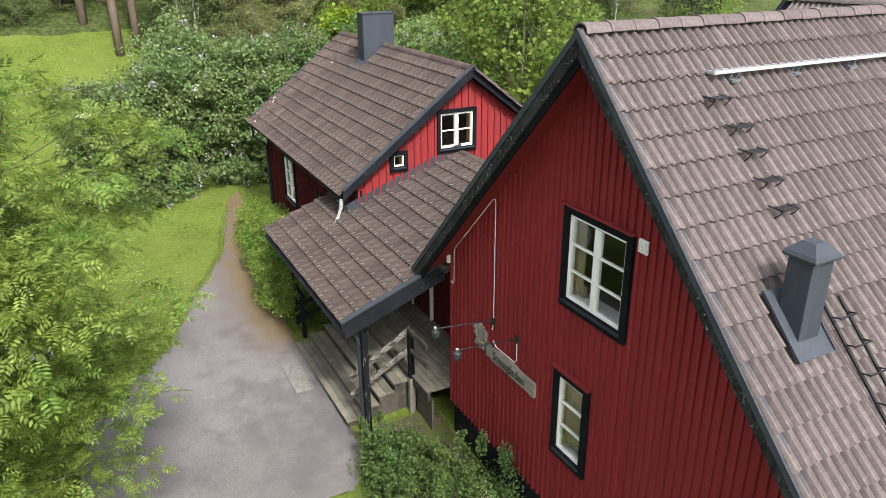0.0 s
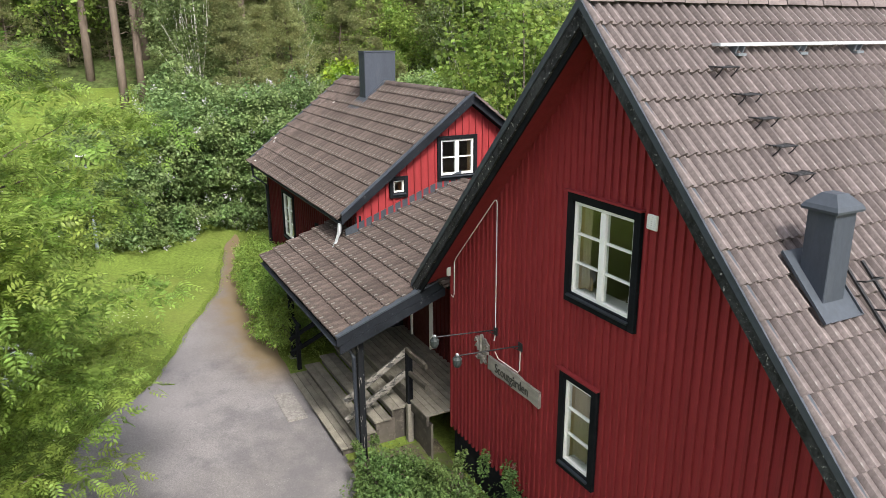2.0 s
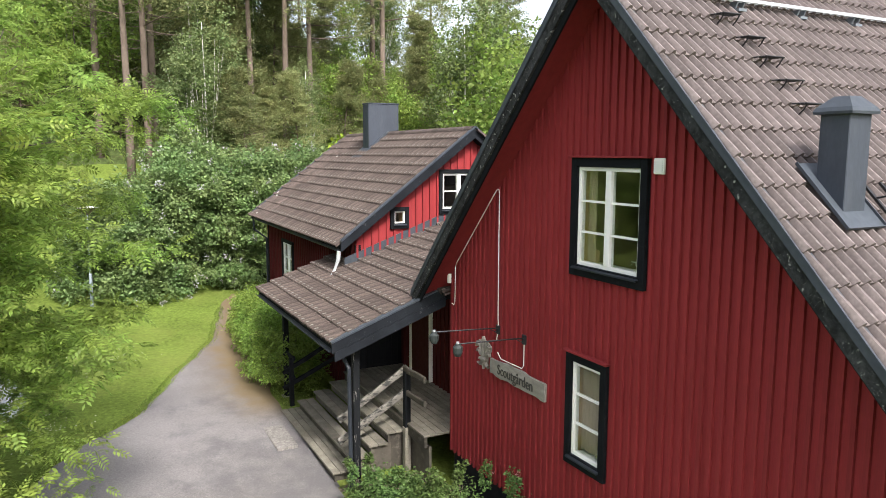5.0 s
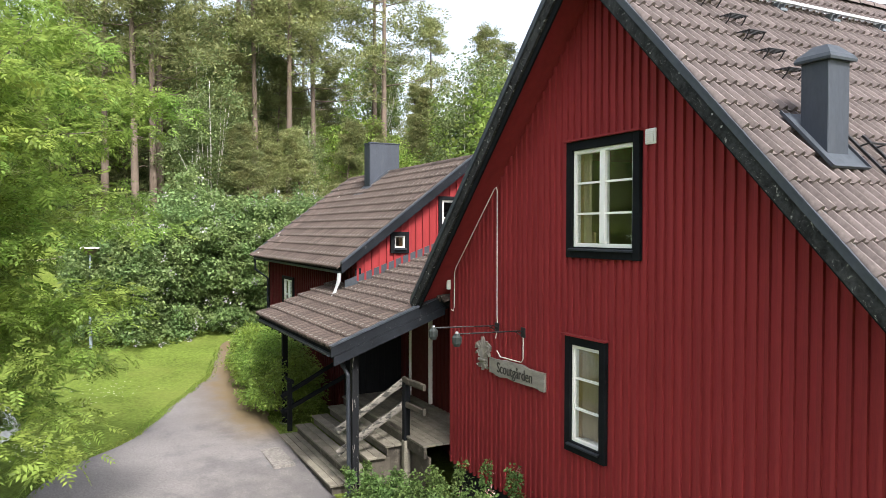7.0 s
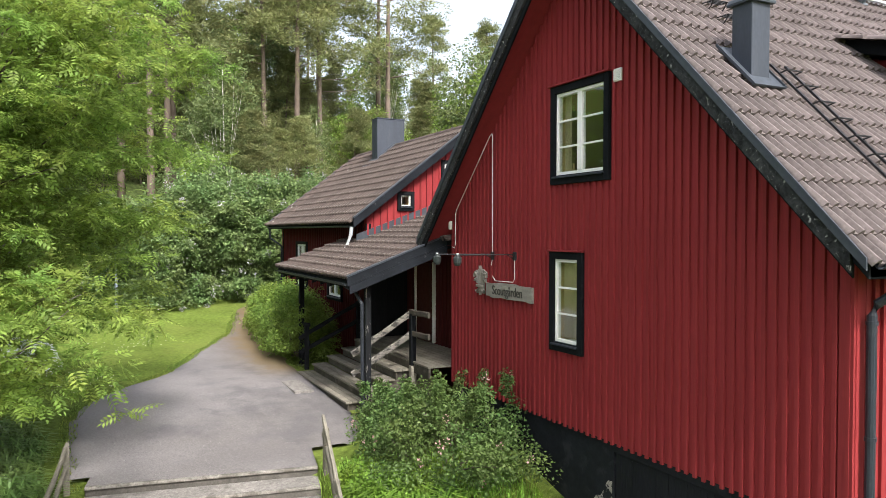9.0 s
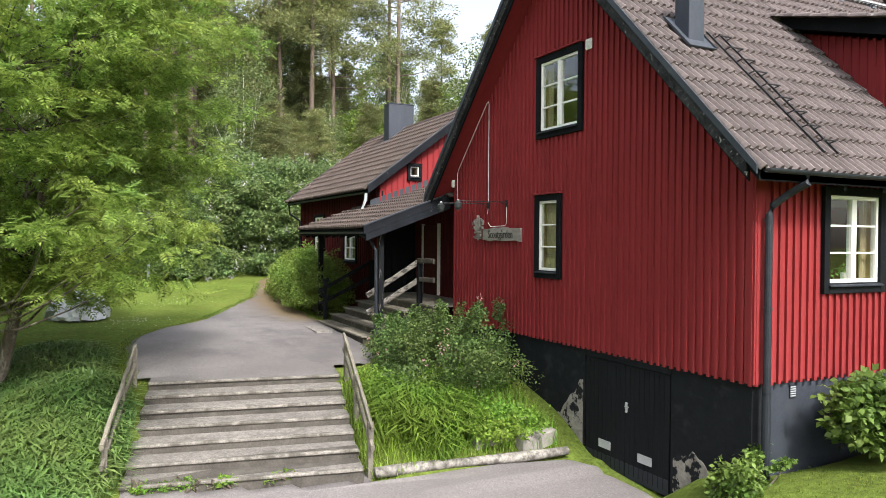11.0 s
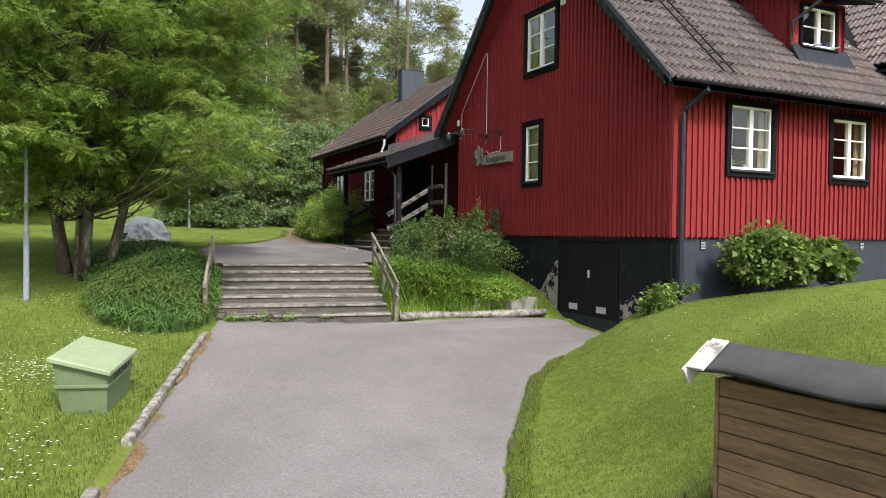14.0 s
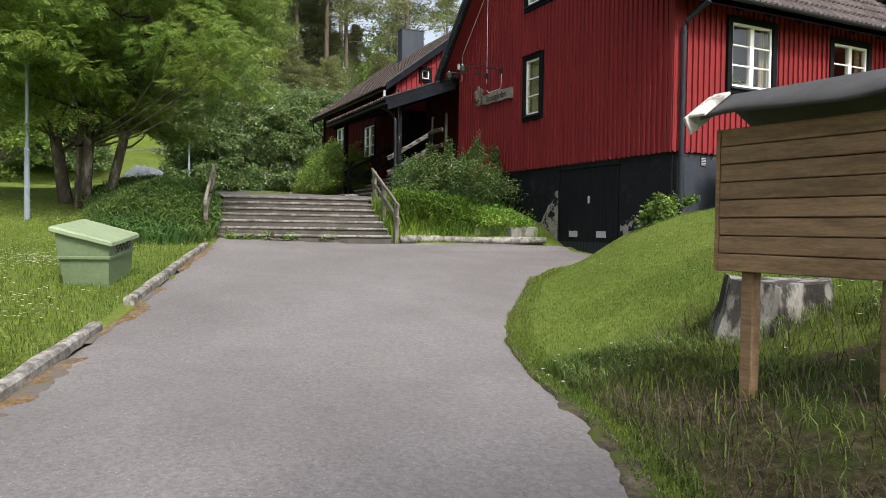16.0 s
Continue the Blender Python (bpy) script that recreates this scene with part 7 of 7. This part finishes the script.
# -- the wood --
def pine(h, seed, crown_from=0.45, spread=2.6, girth=0.2, boughs=64):
    """A pine: a bare lower trunk with dead snags, and boughs in flat plates of needle tufts."""
    rng = np.random.default_rng(seed)
    t = thing("pine_tree", "tall pine with bare reddish trunk and olive crown", "tree", "trees of the wood")
    bm = bmesh.new()
    lean = rng.normal(size=2) * 0.25
    axis = lambda f: (lean[0] * f * f * 2, lean[1] * f * f * 2, h * f - 0.3)
    tube(bm, [axis(f) for f in np.linspace(0, 1, 8)], [girth * (1 - 0.85 * f) + 0.02 for f in np.linspace(0, 1, 8)], 9)
    centres, rad = [], []
    for k in range(boughs):
        f = crown_from + (1 - crown_from) * rng.random() ** 0.8
        a = rng.random() * 6.28
        ln = spread * (1.15 - f) / (1.15 - crown_from) * (0.5 + 0.65 * rng.random()) + 0.35
        b = axis(f)
        tip = (b[0] + ln * math.cos(a), b[1] + ln * math.sin(a), b[2] + ln * (0.05 + 0.25 * rng.random()))
        if k % 2 == 0:
            limbs(bm, b, [tip], 0.045, rng, 0.25, 4, 4)
        for g in (0.45, 0.65, 0.82, 0.95, 1.05):
            w = 0.28 * ln * g
            centres.append([b[0] + (tip[0] - b[0]) * g + rng.normal() * w * abs(math.sin(a)), b[1] + (tip[1] - b[1]) * g + rng.normal() * w * abs(math.cos(a)), b[2] + (tip[2] - b[2]) * g + rng.normal() * 0.1])
            rad.append(0.34 + 0.26 * rng.random())
    for k in range(12):
        a, z = rng.random() * 6.28, h * (0.12 + 0.33 * rng.random())
        ln = 0.6 + 1.1 * rng.random()
        limbs(bm, (0, 0, z), [(ln * math.cos(a), ln * math.sin(a), z - 0.1 + 0.35 * rng.random())], 0.022, rng, 0.15, 4, 3)
    part("trunk", bm, BARK_PINE, t, sm=True)
    leaf_part("crown", clumped(np.array(centres), np.array(rad) * 1.25, 56, 0.27, 0.065, rng, -0.25, 0.35, 0.45), LEAF_PINE, t)
    return t


def broadleaf(name, label, h, r, material, bark, seed, n=150, per=34, length=0.24, width=0.17, low=0.25, trunk=0.12):
    rng = np.random.default_rng(seed)
    t = thing(name, label, "tree", "trees of the wood")
    bm = bmesh.new()
    tube(bm, [(0.1 * math.sin(3 * f), 0.1 * math.cos(4 * f) - 0.1, h * 0.95 * f - 0.3) for f in np.linspace(0, 1, 8)], [trunk * (1 - 0.9 * f) + 0.01 for f in np.linspace(0, 1, 8)], 8)
    c = bushy((0, 0, h * (1 + low) / 2), (r, r, h * (1 - low) / 2), n, rng, 0.45, -1.0, 0.35, 0.37)
    limbs(bm, (0, 0, h * low), [tuple(q) for q in c[:16]], 0.035, rng, 0.3, 4, 4)
    part("trunk", bm, bark, t, sm=True)
    leaf_part("crown", clumped(c, r * (0.2 + 0.14 * rng.random(len(c))), per, length, width, rng, 0.3, 0.6, 0.6), material, t)
    return t


def spruce(h, seed):
    rng = np.random.default_rng(seed)
    t = thing("spruce_tree", "dark green spruce with drooping boughs", "tree", "trees of the wood")
    bm = bmesh.new()
    tube(bm, [(0, 0, -0.3), (0, 0, h * 0.5), (0, 0, h)], [0.18, 0.1, 0.01], 8)
    part("trunk", bm, BARK_GREY, t, sm=True)
    centres, rad = [], []
    for k in range(230):
        f = 0.06 + 0.92 * rng.random() ** 0.85
        a, ln = rng.random() * 6.28, (1 - f) * h * 0.19 * (0.4 + 0.7 * rng.random())
        centres.append([ln * math.cos(a), ln * math.sin(a), h * f - 0.25 * ln])
        rad.append(0.25 + 0.3 * (1 - f))
    leaf_part("crown", clumped(np.array(centres), np.array(rad), 26, 0.3, 0.07, rng, 0.5, 0.3, 0.5), LEAF_SPRUCE, t)
    return t


def plant(kind, x, y, s=1.0, turn=0.0, sink=0.15):
    return copy_thing(kind, pose(x, y, ground_z(max(x, -199), y) - sink, 0, 0, turn) @ Matrix.Scale(s, 4))


def build_wood():
    rng = np.random.default_rng(123)
    pines = [pine(19, 1, 0.46, 3.0), pine(21, 2, 0.36, 3.6, 0.2, 80), pine(16, 3, 0.06, 4.0, 0.15, 130)]
    birches = [broadleaf("birch_tree", "slender birch with white trunk and light leaves", 13, 2.3, LEAF_BIRCH, BARK_BIRCH, 31, 190, 54, 0.17, 0.12, 0.22, 0.09),
               broadleaf("birch_tree", "slender birch with white trunk and light leaves", 11, 2.6, LEAF_BIRCH, BARK_BIRCH, 32, 190, 54, 0.17, 0.12, 0.15, 0.08)]
    greens = [broadleaf("rowan_sapling", "leafy light green young deciduous tree", 7, 2.4, LEAF_SPIREA, BARK_GREY, 33, 150, 36, 0.2, 0.14, 0.08, 0.07),
              broadleaf("hazel_tree", "spreading mid-green hazel in leaf", 6, 2.8, LEAF_LILAC, BARK_GREY, 34, 150, 36, 0.2, 0.15, 0.02, 0.07),
              broadleaf("maple_tree", "bright green young maple in leaf", 9, 2.8, LEAF_ROWAN, BARK_GREY, 35, 170, 36, 0.22, 0.18, 0.12, 0.09)]
    spruces = [spruce(13, 41), spruce(16, 42)]
    first = [*pines, *birches, *greens, *spruces]
    used = set()

    heights = dict(zip([k.name for k in first], (19, 21, 16, 13, 11, 7, 6, 9, 13, 16)))

    def crest(kind, x, y):
        """The largest scale of a tree that fits the line of sky in the camera's view."""
        a = (y + 6) / (4 - x)
        top = 6 + (4 - x) * lerp([0.34, 0.41, 0.46, 0.52, 0.62, 0.8], [0.6, 0.41, 0.36, 0.33, 0.29, 0.23], a)
        return max(0.25, (top - ground_z(x, y)) / heights[kind.name.split(".")[0] if kind.name not in heights else kind.name])

    def put(kind, x, y, s=1.0):
        turn = rng.random() * 360
        if kind.name not in used:
            used.add(kind.name)
            kind.matrix_basis = pose(x, y, ground_z(max(x, -199), y) - 0.15, 0, 0, turn) @ Matrix.Scale(s, 4)
            return
        plant(kind, x, y, s, turn)

    # single trees that stand out at the edge of the wood
    put(pines[0], -40.3, -3.4, 1.1)
    put(pines[1], -41.0, -2.4, 1.05)
    put(pines[0], -44.0, -4.8, 1.05)
    put(pines[1], -46.0, 13.7, 1.1)
    put(birches[0], -36.5, 0.0, 0.8)
    put(pines[2], -35.0, 1.9, 0.5)
    put(pines[2], -38.0, 5.4, 0.9)
    put(pines[2], -39.5, 8.4, 0.95)
    put(pines[0], -44.0, 6.2, 1.0)
    put(pines[1], -44.5, 8.0, 0.95)
    put(pines[2], -41.0, 11.0, 0.8)
    put(greens[2], -24.5, 11.5, 1.05)
    put(birches[1], -27.5, 14.5, 0.95)
    put(greens[0], -31.0, 12.5, 0.9)
    put(greens[1], -36.5, -0.9, 0.6)
    put(spruces[0], -27.0, 24.0, 1.0)
    put(spruces[1], -22.0, 27.0, 1.0)
    for k, x, y, s in ((birches[0], -36.0, 14.8, 1.1), (birches[1], -37.5, 17.6, 1.25), (birches[0], -39.0, 20.4, 1.1), (pines[2], -42.0, 18.6, 1.1), (greens[2], -33.5, 16.6, 1.15), (greens[0], -34.0, 20.0, 1.2), (pines[2], -44.0, 24.0, 1.0)):
        put(k, x, y, min(s, crest(k, x, y)))
    # the wood behind, in ranks up the slope
    for x0, step, back in ((-40, 3.4, 0), (-46, 3.4, 1), (-53, 3.8, 2), (-61, 4.4, 3), (-71, 5.2, 4), (-84, 6.5, 5)):
        y = -22.0 - (-x0 - 40) * 0.5
        while y < 34 + (-x0 - 40) * 0.9:
            x = x0 + rng.normal() * 1.8
            r = rng.random()
            if back == 0 and -10.5 < y < -1.2:
                y += 1.0
                continue
            if back == 0:
                kind = greens[int(rng.integers(3))] if r < 0.5 else (birches[int(rng.integers(2))] if r < 0.65 else pines[2])
                s = 0.65 + 0.35 * rng.random()
            else:
                kind = pines[int(rng.choice([0, 1, 2, 2, 2, 2, 2, 2, 2, 2, 2]))] if r < 0.7 else (birches[int(rng.integers(2))] if r < 0.8 else (greens[2] if r < 0.93 else spruces[int(rng.integers(2))]))
                s = 0.8 + 0.35 * rng.random()
                if kind in spruces and (y + 6) / (4 - x) > 0.3:
                    kind = pines[2]
            put(kind, x, y, min(s, crest(kind, x, y)))
            y += step * (0.7 + 0.6 * rng.random())
    # young growth under the tall trees
    for k in range(150):
        x = -34.5 - 34 * rng.random() ** 1.3
        y = -24 + 62 * rng.random()
        if x > -43.5 and -11 < y < -1.5:
            continue
        put(greens[int(rng.choice([0, 1, 1, 2]))] if rng.random() < 0.75 else pines[2], x, y, 0.35 + 0.4 * rng.random())
    # trees beyond the long side and behind the camera, seen in the panes; the last two birches are unseen, added to
    # shade the lawn and drive edge
    for x, y, k, s in ((36, 3, birches[0], 0.7), (33, -6, greens[0], 0.9), (45, -2, pines[1], 0.7), (16, 30, spruces[1], 1.0), (2, 34, spruces[0], 1.1), (-8, 36, spruces[1], 1.0), (-14, 33, spruces[0], 1.0), *[(-34 + 3.9 * k, -29 - 3 * (k % 3), greens[2] if k % 2 else birches[k % 4 // 2], 1.1 + 0.08 * (k % 4)) for k in range(15)], (22, -24, greens[2], 1.2), (6, -35, birches[1], 1.2), (-12, -28, greens[2], 1.3), (-20, -20, greens[1], 1.3), (-26, -14, greens[0], 1.2), (-32, -18, greens[2], 1.2), (-24, -27, pines[2], 0.9), (17, -8.0, birches[0], 1.0), (19.5, -5.6, birches[1], 1.0)):
        put(k, x, y, s)
    # pines that close the view between annex and rowan
    for k, x, y, s in ((2, -47.0, 3.6, 1.25), (1, -53.0, 4.8, 1.2), (2, -57.0, 2.5, 1.35), (2, -50.0, 0.5, 1.2), (2, -48.5, 6.5, 1.2)):
        put(pines[k], x, y, s)


build_wood()


def brush_pile(x, y, z):
    rng = np.random.default_rng(8)
    s = thing("brush_pile", "low heap of dry pruned branches on the slope", "brushwood", at=(x, y, z))
    for k in range(34):
        a, ln = rng.normal() * 0.7 + 1.2, 0.7 + 0.9 * rng.random()
        c = np.array([x + rng.normal() * 0.5, y + rng.normal() * 0.8, z + 0.08 + 0.25 * rng.random()])
        d = np.array([math.cos(a), math.sin(a), 0.15 * rng.normal()]) * ln / 2
        bm = bmesh.new()
        tube(bm, [c - d, c + rng.normal(size=3) * 0.06, c + d], [0.028, 0.022, 0.01], 5)
        part("branch", bm, PALEWOOD if k % 3 else OLDWOOD, s)


brush_pile(-36.5, -5.6, ground_z(-36.5, -5.6) - 0.05)

# ---- on the sills ----
pot(-4.72, 0.2, LW[2] + 0.162, 0.085, 0.17, WHITE, "white ribbed flower pot on the window sill")
pot(-4.15, 0.2, UW[2] + 0.162, 0.07, 0.11, BLUEPOT, "small blue pot with flowers on the sill", PETAL)
pot(-4.0, 0.2, UW[2] + 0.162, 0.04, 0.07, BLUEPOT, "tiny blue pot on the window sill", LEAF_SPIREA)
for x in (-5.05, -4.78):
    k = thing("wooden_tulip", "pale wooden ornament on the window sill", "ornament", "wooden ornaments", at=(x, 0.2, UW[2] + 0.162))
    part("ornament_body", box((x - 0.05, 0.18, UW[2] + 0.162), (x + 0.05, 0.22, UW[2] + 0.36), None, 0.02), ORNWOOD, k)
pot(-0.2, 1.62, AW[2] + 0.162, 0.07, 0.1, WHITE, "white flower pot on the sill of the long side", LEAF_SPIREA)
pot(-0.2, 2.15, AW[2] + 0.162, 0.06, 0.13, WHITE, "white flower pot on the sill of the long side", LEAF_SPIREA)
pot(-0.2, 5.3, BW[2] + 0.162, 0.06, 0.12, TERRACOTTA, "terracotta pot on the sill of the long side", None)
pot(DXF - 0.12, 5.2, DW[2] + 0.16, 0.08, 0.12, BLUEPOT, "blue bowl on the dormer window sill", None)
curtain(house, pose(0, 0.0, 0), LW[0] + 0.12, LW[0] + 0.5, LW[2] + 0.2, LW[3] - 0.12, 5)
curtain(house, pose(0, 0.0, 0), LW[1] - 0.3, LW[1] - 0.12, LW[2] + 0.2, LW[3] - 0.12, 3)
curtain(house, pose(0, 0.0, 0), UW[0] + 0.12, UW[0] + 0.32, UW[2] + 0.2, UW[3] - 0.12, 3)
for w in (AW, BW):
    curtain(house, S, w[0] + 0.12, w[0] + 0.3, w[2] + 0.2, w[3] - 0.12, 3)
    curtain(house, S, w[1] - 0.3, w[1] - 0.12, w[2] + 0.2, w[3] - 0.12, 3)
